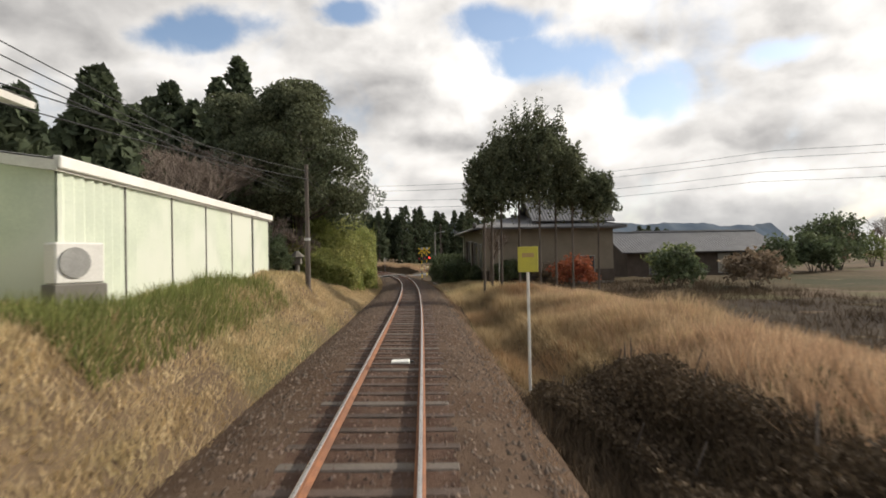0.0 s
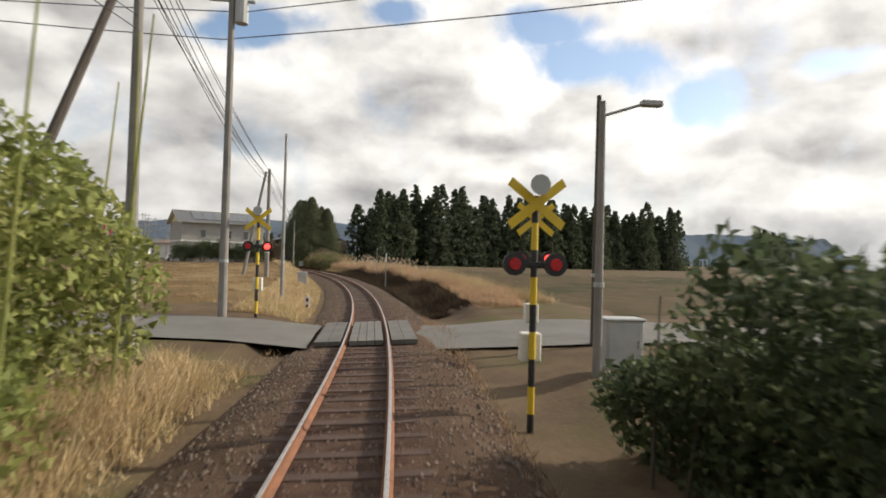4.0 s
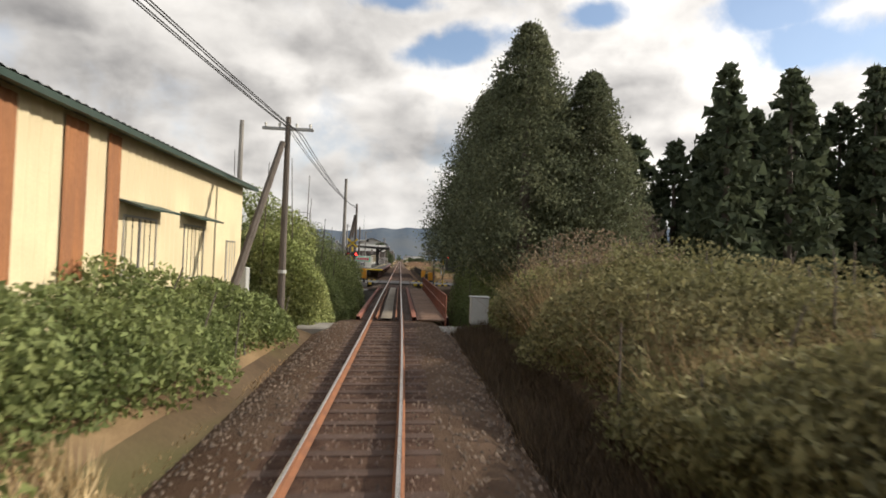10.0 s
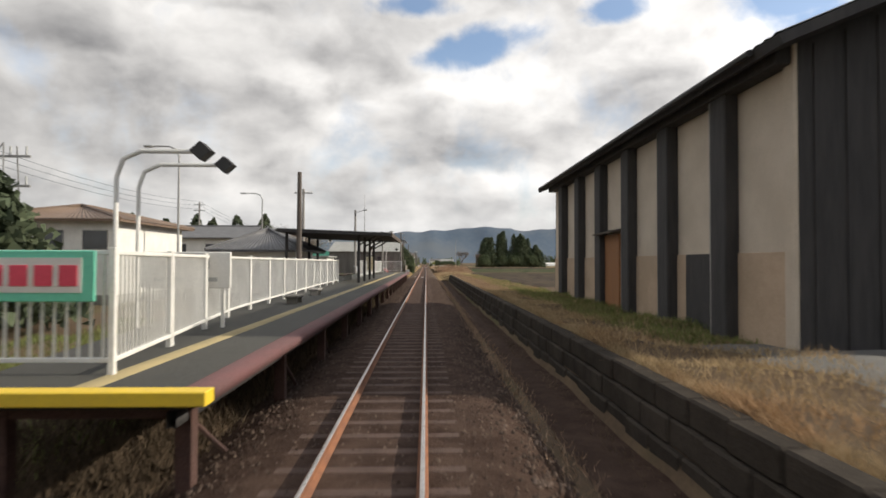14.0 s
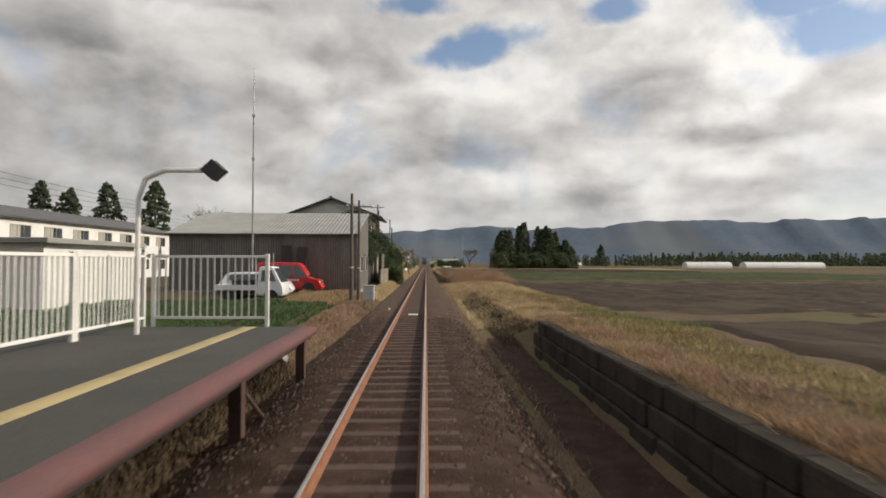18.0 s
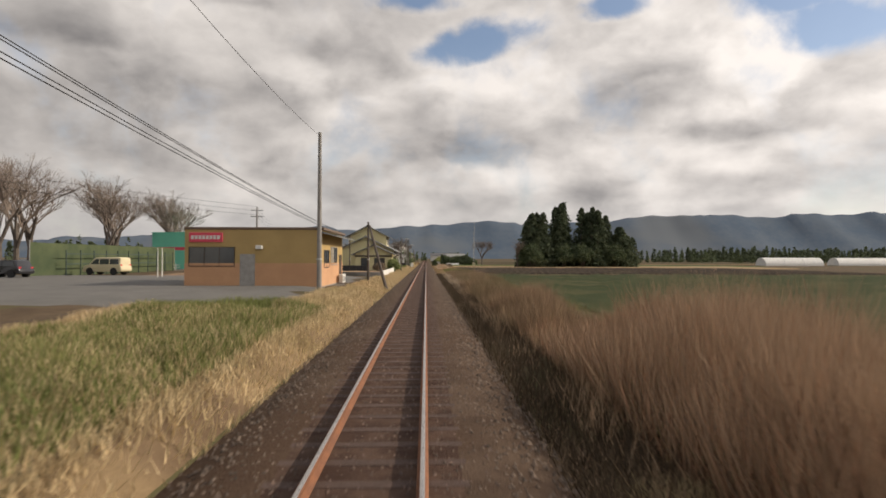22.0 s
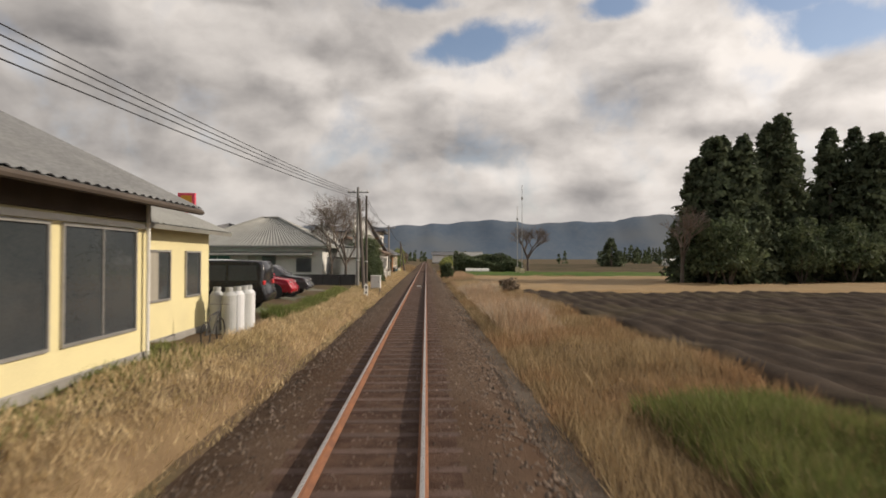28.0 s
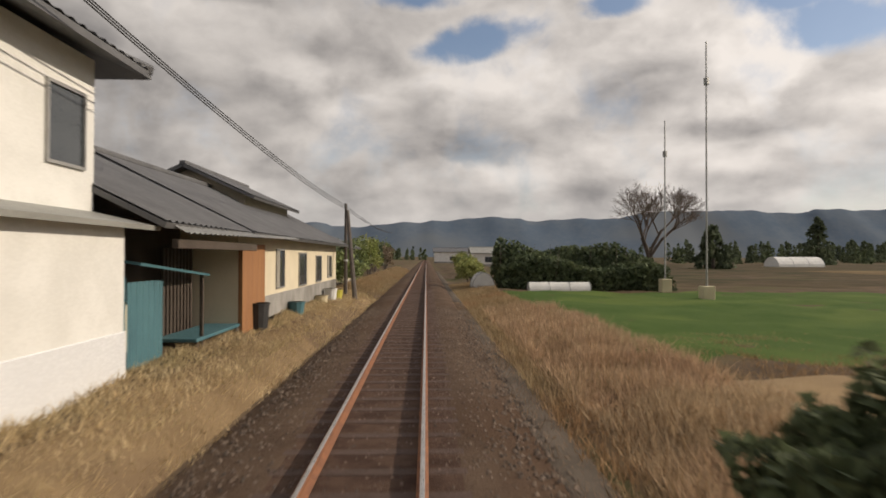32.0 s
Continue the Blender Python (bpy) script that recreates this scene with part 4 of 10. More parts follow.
def roof_hip(t, w, l, h, rise, over, material, axis, pitch, amp, y0=0.0, x0=0.0, edge=None):
    b, r, cap = B(), B(), B()
    a, e = w / 2 + over, l / 2 + over
    k = max(0.05, (e - a) if axis == "y" else (a - e))
    if axis == "y":
        p, q = (x0, y0 - k, h + rise), (x0, y0 + k, h + rise)
    else:
        p, q = (x0 - k, y0, h + rise), (x0 + k, y0, h + rise)
    c = [(x0 - a, y0 - e, h), (x0 + a, y0 - e, h), (x0 + a, y0 + e, h), (x0 - a, y0 + e, h)]
    if axis == "y":
        faces = [(c[0], c[1], p, p), (c[1], c[2], q, p), (c[2], c[3], q, q), (c[3], c[0], p, q)]
        ridges = [(c[0], p), (c[1], p), (c[2], q), (c[3], q), (p, q)]
    else:
        faces = [(c[0], c[1], q, p), (c[1], c[2], q, q), (c[2], c[3], p, q), (c[3], c[0], p, p)]
        ridges = [(c[0], p), (c[3], p), (c[1], q), (c[2], q), (p, q)]
    for f in faces:
        v = [Vector(s) for s in f]
        if (v[2] - v[3]).length < 1e-6:
            b.add(v[:3] + [s - Vector((0, 0, 0.12)) for s in v[:3]], [(0, 1, 2), (5, 4, 3), (0, 3, 4, 1)])
        else:
            b.add(v + [s - Vector((0, 0, 0.12)) for s in v], [(0, 1, 2, 3), (7, 6, 5, 4), (0, 4, 5, 1)])
        r.ribs(*f, pitch, amp, rows=6)
    for s, f in ridges:
        cap.tube(Vector(s) + Vector((0, 0, 0.03)), Vector(f) + Vector((0, 0, 0.05)), 0.11, 0.11, 6)
    roof = part("roof", b, edge or material, t)
    part("roof_tiles", r, material, roof)
    part("ridge_cap", cap, edge or material, roof)
    return roof


def house(name, m, w, l, h, label, wall, roof_m, kind="gable", axis="y", rise=1.4, over=0.5, wins=(), pitch=0.28, amp=0.035, base=0.3, category="house", group="", gable=None, edge=None, ribbed=0.0):
    """A box house centred on its base with a roof, foundation, windows and doors."""
    t = thing(name, m, label, category, group)
    if base:
        part("foundation", B().box(-w / 2 - 0.03, w / 2 + 0.03, -l / 2 - 0.03, l / 2 + 0.03, -0.5, base, 0.02), CONCRETE, t)
    part("wall", B().box(-w / 2, w / 2, -l / 2, l / 2, base - 0.02 if base else -0.4, h, 0.0), wall, t)
    if ribbed:
        r = B()
        for c in (((w / 2, -l / 2, base), (w / 2, l / 2, base), (w / 2, l / 2, h), (w / 2, -l / 2, h)), ((-w / 2, -l / 2, base), (w / 2, -l / 2, base), (w / 2, -l / 2, h), (-w / 2, -l / 2, h))):
            q = [np.array(p) for p in c]
            n = np.cross(q[1] - q[0], q[3] - q[0])
            r.ribs(*c, ribbed, ribbed * 0.16, 0.004)
        part("cladding", r, wall, t)
    if kind == "gable":
        roof_gable(t, w, l, h, rise, over, roof_m, axis, pitch, amp, gable or wall, edge=edge)
    elif kind == "hip":
        roof_hip(t, w, l, h, rise, over, roof_m, axis, pitch, amp, edge=edge)
    elif kind == "flat":
        part("roof", B().box(-w / 2 - over, w / 2 + over, -l / 2 - over, l / 2 + over, h, h + 0.22, 0.03), roof_m, t)
    elif kind == "shed":
        c = [(w / 2 + over, -l / 2 - over, h), (w / 2 + over, l / 2 + over, h), (-w / 2 - over, l / 2 + over, h + rise), (-w / 2 - over, -l / 2 - over, h + rise)]
        roof = part("roof", B().slab(*c, 0.1), edge or roof_m, t)
        part("roof_tiles", B().ribs(*c, pitch, amp), roof_m, roof)
        part("gable", B().prism([(w / 2, h - 0.01), (-w / 2, h - 0.01), (-w / 2, h + rise * 0.9)], 1, -l / 2, l / 2), gable or wall, t)
    for q in wins:
        window(t, q[0], w, l, *q[1:])
    return t


def utility_pole(st, d, top, label="grey concrete utility pole with cross-arms", arms=1, material=None, r=0.15, transformer=False, group="utility poles", lean=0.0, z=None, lamp=False):
    m = at(st, d, z)
    h = top - m.translation.z
    t = thing("utility_pole", m @ Matrix.Rotation(radians(lean), 4, "Y"), label, "utility pole", group)
    part("pole", B().tube((0, 0, -0.4), (0, 0, h), r, r * 0.62, 10), material or POLE, t)
    for i in range(arms):
        z = h - 0.35 - 0.75 * i
        arm = part("crossarm", B().box(-0.75, 0.75, -0.045, 0.045, z - 0.045, z + 0.045, 0.01), STEEL, t)
        for x in (-0.65, -0.25, 0.25, 0.65):
            part("insulator", B().tube((x, 0, z + 0.045), (x, 0, z + 0.16), 0.035, 0.05, 6), WHITE, arm)
    part("band", B().tube((0, 0, min(1.8, h * 0.4)), (0, 0, min(1.8, h * 0.4) + 0.1), r * 1.06, r * 1.06, 10), BOXGREY, t)
    if transformer:
        part("transformer", B().tube((0.32, 0, h - 2.6), (0.32, 0, h - 1.8), 0.22, 0.22, 10), BOXGREY, t)
    if lamp:
        part("lamp_arm", B().tube((0, 0, h - 0.3), (0.9, 0, h), 0.03, 0.03, 6).box(0.8, 1.25, -0.1, 0.1, h - 0.06, h + 0.06, 0.02), STEEL, t)
    return t


def brace_pole(st, d, st2, d2, top, material=None, z=None):
    """A leaning stay pole from the ground at st, d to a top at st2, d2."""
    a = place(st, d, float(ground_z(st, d)) if z is None else z)
    b = place(st2, d2, top)
    t = thing("brace_pole", Matrix.Translation(a), "leaning brace pole beside a utility pole", "pole", "utility poles")
    part("pole", B().tube((b - a).normalized() * -0.4, b - a, 0.13, 0.09, 8), material or POLE_WOOD, t)
    return t


def wire(points, r=0.014, sag=0.5, label="black overhead cable hung between poles"):
    """A hanging cable through the given places."""
    pts = [Vector(points[0])]
    for p, q in zip(points, points[1:]):
        p, q = Vector(p), Vector(q)
        pts += [p.lerp(q, i / 10) - Vector((0, 0, sag * 4 * (i / 10) * (1 - i / 10))) for i in range(1, 11)]
    o, v, f = pts[0], [], []
    for i, p in enumerate(pts):
        way = pts[min(i + 1, len(pts) - 1)] - pts[max(i - 1, 0)]
        side = Vector((way.y, -way.x, 0)).normalized() * r
        v += [p - o + side, p - o + Vector((0, 0, r)), p - o - side, p - o - Vector((0, 0, r))]
        if i:
            f += [(4 * i - 4 + j, 4 * i - 4 + (j + 1) % 4, 4 * i + (j + 1) % 4, 4 * i + j) for j in range(4)]
    me = bpy.data.meshes.new("overhead_cable")
    me.from_pydata(v, [], f)
    me.materials.append(WIRE)
    ob = new("overhead_cable", me)
    ob.location = o
    return tagged(ob, label, "cable", "overhead cables")


def cabinet(st, d, w, dp, h, label, legs=0.35, turn=0.0, z=None, material=None, name="relay_cabinet"):
    t = thing(name, at(st, d, z, turn), label, "cabinet")
    part("body", B().box(-w / 2, w / 2, -dp / 2, dp / 2, legs, legs + h, 0.015), material or BOXGREY, t)
    part("lid", B().box(-w / 2 - 0.04, w / 2 + 0.04, -dp / 2 - 0.04, dp / 2 + 0.04, legs + h, legs + h + 0.06, 0.02), material or BOXGREY, t)
    door = part("door", B().box(-w / 2 + 0.04, w / 2 - 0.04, -dp / 2 - 0.02, -dp / 2 + 0.01, legs + 0.05, legs + h - 0.05, 0.008), material or BOXGREY, t)
    part("handle", B().box(w / 2 - 0.14, w / 2 - 0.10, -dp / 2 - 0.045, -dp / 2 - 0.015, legs + h * 0.45, legs + h * 0.6, 0.005), STEEL, door)
    if legs > 0.02:
        for x in (-w / 2 + 0.06, w / 2 - 0.06):
            part("leg", B().box(x - 0.03, x + 0.03, -0.04, 0.04, -0.3, legs, 0.005), CONCRETE, t)
    return t


def vehicle(name, m, label, paint, outline, glass, width, wheels, wheel_r=0.3, roof_in=0.12, category="car", lamps=(), extra=None):
    """A car from its side outline (y forward, z), narrower above the waist; glass: side panes as outlines."""
    t = thing(name, m, label, category, "parked vehicles")
    waist = max(p[1] for p in outline) * 0.58
    top = max(p[1] for p in outline)
    # rounded outline: a smooth curve through the given corners
    fine, n0 = [], len(outline)
    for i in range(n0):
        p0, p1, p2, p3 = (Vector(outline[(i + q) % n0]) for q in (-1, 0, 1, 2))
        steps = 4 if (p2 - p1).length > 0.3 else 2
        for q in range(steps):
            f = q / steps
            m1, m2 = (p2 - p0) * 0.22, (p3 - p1) * 0.22
            fine.append(p1 * (2 * f ** 3 - 3 * f * f + 1) + m1 * (f ** 3 - 2 * f * f + f) + p2 * (3 * f * f - 2 * f ** 3) + m2 * (f ** 3 - f * f))
    n = len(fine)
    mid = Vector((sum(p.x for p in fine) / n, waist * 0.9))
    vs, fs = [], []
    levels = ((-1.0, 0.955), (-0.965, 0.985), (-0.90, 1.0), (0.0, 1.006), (0.90, 1.0), (0.965, 0.985), (1.0, 0.955))
    for f, size in levels:
        for p in fine:
            q = mid + (p - mid) * size
            half = width / 2 - roof_in * max(0, q.y - waist) / (top - waist) - (0.05 if q.y < 0.38 else 0)
            vs.append((f * half, q.x, max(q.y, 0.2)))
    for r in range(len(levels) - 1):
        fs += [(r * n + i, r * n + (i + 1) % n, (r + 1) * n + (i + 1) % n, (r + 1) * n + i) for i in range(n)]
    fs += [tuple(range(n - 1, -1, -1)), tuple(range((len(levels) - 1) * n, len(levels) * n))]
    body = part("body", B().add(vs, fs), paint, t)
    body.data.polygons.foreach_set("use_smooth", [len(p.vertices) == 4 for p in body.data.polygons])
    for pts in glass:
        for s in (-1, 1):
            q = []
            for y, z in pts:
                x = width / 2 - (roof_in * max(0, z - waist) / (top - waist)) + 0.006
                q.append((s * x, y, z))
            q2 = [(x - s * 0.03, y, z) for x, y, z in q]
            k = len(q)
            part("side_window", B().add(q + q2, [tuple(range(k)), tuple(range(2 * k - 1, k - 1, -1))] + [(i, (i + 1) % k, k + (i + 1) % k, k + i) for i in range(k)]), PANE, body)
    if extra:
        extra(t, body)
    for y in wheels:
        for s in (-1, 1):
            x = s * (width / 2 - 0.10)
            part("wheel_arch", B().tube((x - 0.12, y, wheel_r + 0.03), (x + s * 0.105, y, wheel_r + 0.03), wheel_r + 0.07, wheel_r + 0.07, 18), RUBBER, body)
            w = part("wheel", B().tube((x - 0.09, y, wheel_r), (x + 0.09, y, wheel_r), wheel_r, wheel_r, 18), RUBBER, t)
            part("rim", B().tube((x + s * 0.08, y, wheel_r), (x + s * 0.10, y, wheel_r), wheel_r * 0.62, wheel_r * 0.55, 14), CHROME, w)
    for y, z, x, red in lamps:
        for s in (-1, 1):
            part("tail_lamp" if red else "headlight", B().box(s * x - 0.14, s * x + 0.14, y - 0.03, y + 0.03, z - 0.08, z + 0.08, 0.02), RED if red else CHROME, body)
    return t


def screen_pane(body, y0, z0, y1, z1, w0, w1):
    """A windscreen or rear window between two heights."""
    n = Vector((0, -(z1 - z0), (y1 - y0)))
    n = n.normalized() * 0.012
    if n.z < 0:
        n = -n
    a = [Vector((-w0, y0, z0)) + n, Vector((w0, y0, z0)) + n, Vector((w1, y1, z1)) + n, Vector((-w1, y1, z1)) + n]
    lo = [p - n * 3 for p in a]
    part("windscreen", B().add(a + lo, [(0, 1, 2, 3), (7, 6, 5, 4), (0, 4, 5, 1), (1, 5, 6, 2), (2, 6, 7, 3), (3, 7, 4, 0)]), PANE, body)


def hatchback(m, label, paint, tall=1.5, length=3.9, width=1.68):
    f, L = length / 2, length
    out = [(-f, 0.30), (-f, 0.85), (-f + 0.12, 0.98), (-f + 0.45, tall), (f - 1.75, tall), (f - 1.0, 0.98), (f - 0.15, 0.86), (f, 0.65), (f, 0.30)]
    glass = [[(-f + 0.45, 1.0), (-f + 0.62, tall - 0.1), (-0.35, tall - 0.08), (-0.35, 1.0)], [(-0.28, 1.0), (-0.28, tall - 0.08), (f - 1.72, tall - 0.1), (f - 1.15, 1.0)]]

    def more(t, body):
        screen_pane(body, f - 1.02, 1.0, f - 1.70, tall - 0.06, 0.70, 0.62)
        screen_pane(body, -f + 0.15, 1.02, -f + 0.42, tall - 0.08, 0.66, 0.58)
        part("number_plate", B().box(-0.17, 0.17, -f - 0.015, -f + 0.02, 0.55, 0.72, 0.005), WHITE, body)
        part("number_plate", B().box(-0.17, 0.17, f - 0.02, f + 0.015, 0.42, 0.58, 0.005), WHITE, body)
        part("bumper", B().box(-width / 2 + 0.03, width / 2 - 0.03, f - 0.1, f + 0.05, 0.26, 0.5, 0.04), paint, body)
        for s in (-1, 1):
            part("mirror", B().box(s * (width / 2 + 0.09) - 0.08, s * (width / 2 + 0.09) + 0.08, f - 1.2, f - 1.1, 0.98, 1.12, 0.03), paint, body)
    return vehicle("car", m, label, paint, out, glass, width, (-f + 0.72, f - 0.75), 0.31, 0.13, "car", [(-f, 0.85, width / 2 - 0.2, 1), (f - 0.06, 0.72, width / 2 - 0.22, 0)], more)


def minivan(m, label, paint, tall=1.75, length=4.2, width=1.68, name="minivan", glassy=True):
    f = length / 2
    out = [(-f, 0.32), (-f, 1.0), (-f + 0.1, tall), (f - 1.35, tall), (f - 0.70, 1.05), (f - 0.1, 0.9), (f, 0.7), (f, 0.32)]
    glass = [[(-f + 0.2, 1.08), (-f + 0.26, tall - 0.14), (-0.9, tall - 0.14), (-0.9, 1.08)], [(-0.8, 1.08), (-0.8, tall - 0.14), (0.25, tall - 0.14), (0.25, 1.08)],
             [(0.33, 1.08), (0.33, tall - 0.14), (f - 1.4, tall - 0.14), (f - 0.85, 1.08)]]

    def more(t, body):
        screen_pane(body, f - 0.72, 1.08, f - 1.30, tall - 0.08, 0.72, 0.66)
        screen_pane(body, -f + 0.01, 1.08, -f + 0.085, tall - 0.12, 0.66, 0.60)
        part("number_plate", B().box(-0.17, 0.17, -f - 0.015, -f + 0.02, 0.62, 0.79, 0.005), WHITE, body)
        part("bumper", B().box(-width / 2 + 0.03, width / 2 - 0.03, f - 0.1, f + 0.05, 0.28, 0.55, 0.04), paint, body)
    return vehicle(name, m, label, paint, out, glass, width, (-f + 0.75, f - 0.75), 0.32, 0.10, "van", [(-f, 1.0, width / 2 - 0.16, 1), (f - 0.03, 0.78, width / 2 - 0.2, 0)], more)


def writing(text, size, m, material, parent, name="lettering", label=""):
    """Raised letters as a mesh part; m is local to the parent."""
    c = bpy.data.curves.new(name, "FONT")
    c.body, c.size, c.extrude, c.align_x = text, size, 0.008, "CENTER"
    ob = bpy.data.objects.new(name, c)
    scene.collection.objects.link(ob)
    deps = bpy.context.evaluated_depsgraph_get()
    me = bpy.data.meshes.new_from_object(ob.evaluated_get(deps))
    bpy.data.objects.remove(ob)
    me.materials.clear()
    me.materials.append(material)
    o = new(name, me)
    o.parent = parent
    o.matrix_local = m
    return tagged(o, label)


STAND = Matrix.Rotation(radians(90), 4, "X")          # lettering that faces -y

# ---- hills and far woods ----
def hills(name, y0, x0, x1, base, tall, seed, material, label, step=25.0, deep=700.0):
    """A range of hills seen across the plain: a ridge with slopes on both sides."""
    xs = np.arange(x0, x1, step)
    rise = np.clip((xs + 500) / 2600, 0, 1)
    fall = np.clip((-xs - 500) / 1500, 0, 1)
    crest = base + tall * rise * rise * (3 - 2 * rise) - 70 * fall + 7 * np.sin(xs * 0.0057 + 2 * seed) + 5 * np.sin(xs * 0.016 + seed) + 4 * np.sign(np.sin(xs * 0.0071)) + 2.5 * np.sin(xs * 0.047)
    rows_ = []
    for f, hgt in ((-0.5, 0.0), (-0.3, 0.35), (-0.15, 0.7), (-0.04, 0.95), (0.0, 1.0), (0.1, 0.8), (0.4, 0.0)):
        gully = 1 + 0.015 * np.sin(xs * 0.021 + 3 * f) * (hgt < 0.96)
        rows_.append(np.stack([xs, y0 + deep * f + 14 * np.sin(xs * 0.013 + f * 4), crest * hgt * gully - 1.0], 1))
    v = np.stack(rows_, 0).reshape(-1, 3)
    me = smooth(fast_mesh(name, v, grid_faces(len(rows_), len(xs)), material))
    return tagged(new(name, me), label, kind="structure")


# Distance haze is mixed into this blue-grey colour.
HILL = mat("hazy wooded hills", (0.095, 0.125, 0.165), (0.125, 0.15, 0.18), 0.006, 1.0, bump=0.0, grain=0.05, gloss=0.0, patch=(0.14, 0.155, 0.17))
hills("backdrop_hills", 3000, -3800, 4600, 150, 75, 3.4, HILL, "wooded mountain range across the plain, haze in its blue-grey colour")


def far_woods(name, x0, x1, y0, y1, h0, h1, n, label, leaves=FIR, size=1.0):
    """A belt of distant trees: many pointed clumps of foliage, as stuff."""
    cs = []
    for i in range(n):
        x, y, h = rng.uniform(x0, x1), rng.uniform(y0, y1), rng.uniform(h0, h1)
        k = 60
        z = rng.uniform(0, 1, k) ** 1.2
        a = rng.uniform(0, 2 * math.pi, k)
        r = h * 0.24 * (1 - z) ** 0.7 * rng.uniform(0.3, 1, k)
        cs.append(np.stack([x + r * np.cos(a), y + r * np.sin(a), h * (0.03 + 0.97 * z) - 0.4], 1))
    return tagged(new(name, fast_mesh(name, *leaf_tris(np.concatenate(cs), size, 0.4), leaves)), label, "trees", kind="stuff")


far_woods("far_woods", 110, 620, 560, 640, 6, 10, 420, "dark belt of trees far over the fields")
far_woods("far_woods", 260, 900, 700, 800, 10, 15, 340, "dark belt of trees far over the fields", size=1.6)
far_woods("far_woods", 60, 300, 520, 560, 4, 7, 60, "low hedges and trees far over the fields", LEAF_DARK, 0.8)
far_woods("far_woods", -60, 40, 640, 720, 5, 8, 40, "trees where the track meets the hills", LEAF_DARK, 0.9)
far_woods("far_woods", -420, -60, 420, 520, 8, 14, 110, "woods behind the houses of the village", FIR, 1.3)
far_woods("far_woods", -330, -110, 40, 160, 8, 14, 70, "woods behind the village", LEAF_DARK, 1.1)

# ---- first stretch: shed and bank, clipped trees, farm house ----
def long_shed():
    t = thing("long_shed", at(-177.2, -9.8, 1.3), "pale green corrugated steel shed with a white eave strip", "shed")
    w, l, h = 7.0, 14.0, 2.62
    part("wall", B().box(-w / 2, w / 2, -l / 2, l / 2, -0.8, h), PALE_GREEN, t)
    for i in range(6):
        y0, y1 = -l / 2 + l * i / 6, -l / 2 + l * (i + 1) / 6 - 0.05
        part("wall_panel", B().ribs((w / 2, y0, -0.2), (w / 2, y1, -0.2), (w / 2, y1, h), (w / 2, y0, h), 0.30, 0.075, 0.01), PALE_GREEN, t)
        part("post", B().box(w / 2, w / 2 + 0.075, y1 + 0.005, y1 + 0.045, -0.2, h, 0.01), GREY_STEEL, t)
    roof_gable(t, w, l, h, 0.5, 0.15, PALE_ROOF, "y", 0.3, 0.03, PALE_GREEN, edge=WHITE, thick=0.18)
    part("eave_strip", B().box(w / 2 + 0.06, w / 2 + 0.2, -l / 2 - 0.15, l / 2 + 0.15, h - 0.16, h + 0.06, 0.02), WHITE, t)
    u = house("two_storey_shed", at(-190.4, -10.0, 1.3), 7.4, 12.0, 3.4, "two-storey green-walled steel shed with white eaves", PALE_GREEN, PALE_ROOF, "gable", "y", 0.8, 0.4, [("E", 4.3, 1.8, 1.4, 0.9, "glass")], 0.3, 0.03, 0.2, "shed", edge=WHITE, ribbed=0.25)
    a = thing("air_conditioner", at(-183.6, -5.95, 1.5, 60), "white outdoor air-conditioner unit on the grass bank", "air conditioner")
    part("body", B().box(-0.42, 0.42, -0.17, 0.17, 0.3, 1.0, 0.03), WHITE, a)
    part("fan_grille", B().tube((-0.1, -0.17, 0.66), (-0.1, -0.20, 0.66), 0.26, 0.26, 16), STEEL, a)
    part("stand", B().box(-0.45, 0.45, -0.2, 0.2, -0.3, 0.3, 0.02), CONCRETE, a)


long_shed()
utility_pole(-172.1, -4.4, 5.8, arms=0, r=0.11, material=POLE_WOOD, label="dark wooden utility pole on the grass bank")
for i, (st, d, h, r) in enumerate(((-150.4, -9.2, 12.6, 2.3), (-147.6, -11.6, 12.4, 2.3), (-156.5, -16.2, 13.0, 2.5), (-160.0, -13.4, 10.6, 2.3),
                                   (-150.5, -13.4, 16.8, 2.5), (-149.0, -15.4, 15.8, 2.4), (-150.0, -10.4, 15.0, 2.3), (-151.0, -8.0, 13.4, 2.1), (-150.0, -23.3, 15.2, 2.6), (-149.0, -27.0, 12.6, 2.4), (-148.0, -21.0, 14.4, 2.5),
                                   (-170.4, -13.2, 8.6, 1.8), (-172.4, -15.0, 7.2, 1.6), (-169.0, -14.2, 7.8, 1.7), (-147.6, -8.4, 10.5, 2.3), (-150.0, -11.0, 10.5, 2.4), (-163.0, -15.5, 9.5, 2.2))):
    cedar(at(st, d), h, r, "tall dark evergreen cedar with dense foliage", 4600, 0.03, 0.30, "cedars on the bank", k=i * 1.3)
for i, (st, d, h) in enumerate(((-168.4, -11.4, 8.4), (-163.5, -9.4, 5.2), (-160.5, -8.2, 5.0), (-166.0, -11.8, 7.6), (-157.6, -7.4, 4.2), (-165.0, -10.0, 4.6))):
    bare_tree(at(st, d), h, "leafless grey-brown tree before dark cedars", 0.6, 6, 20 + i, group="bare trees on the bank")
for i, (st, d) in enumerate(((-165.6, -7.9), (-162.1, -8.1))):
    shrub(at(st, d), 0.98, 0.98, 2.7, "clipped round dark green garden bush", LEAF_DARK, 9000, 0.05, "clipped_bush", "clipped bushes", k=i, category="bush")


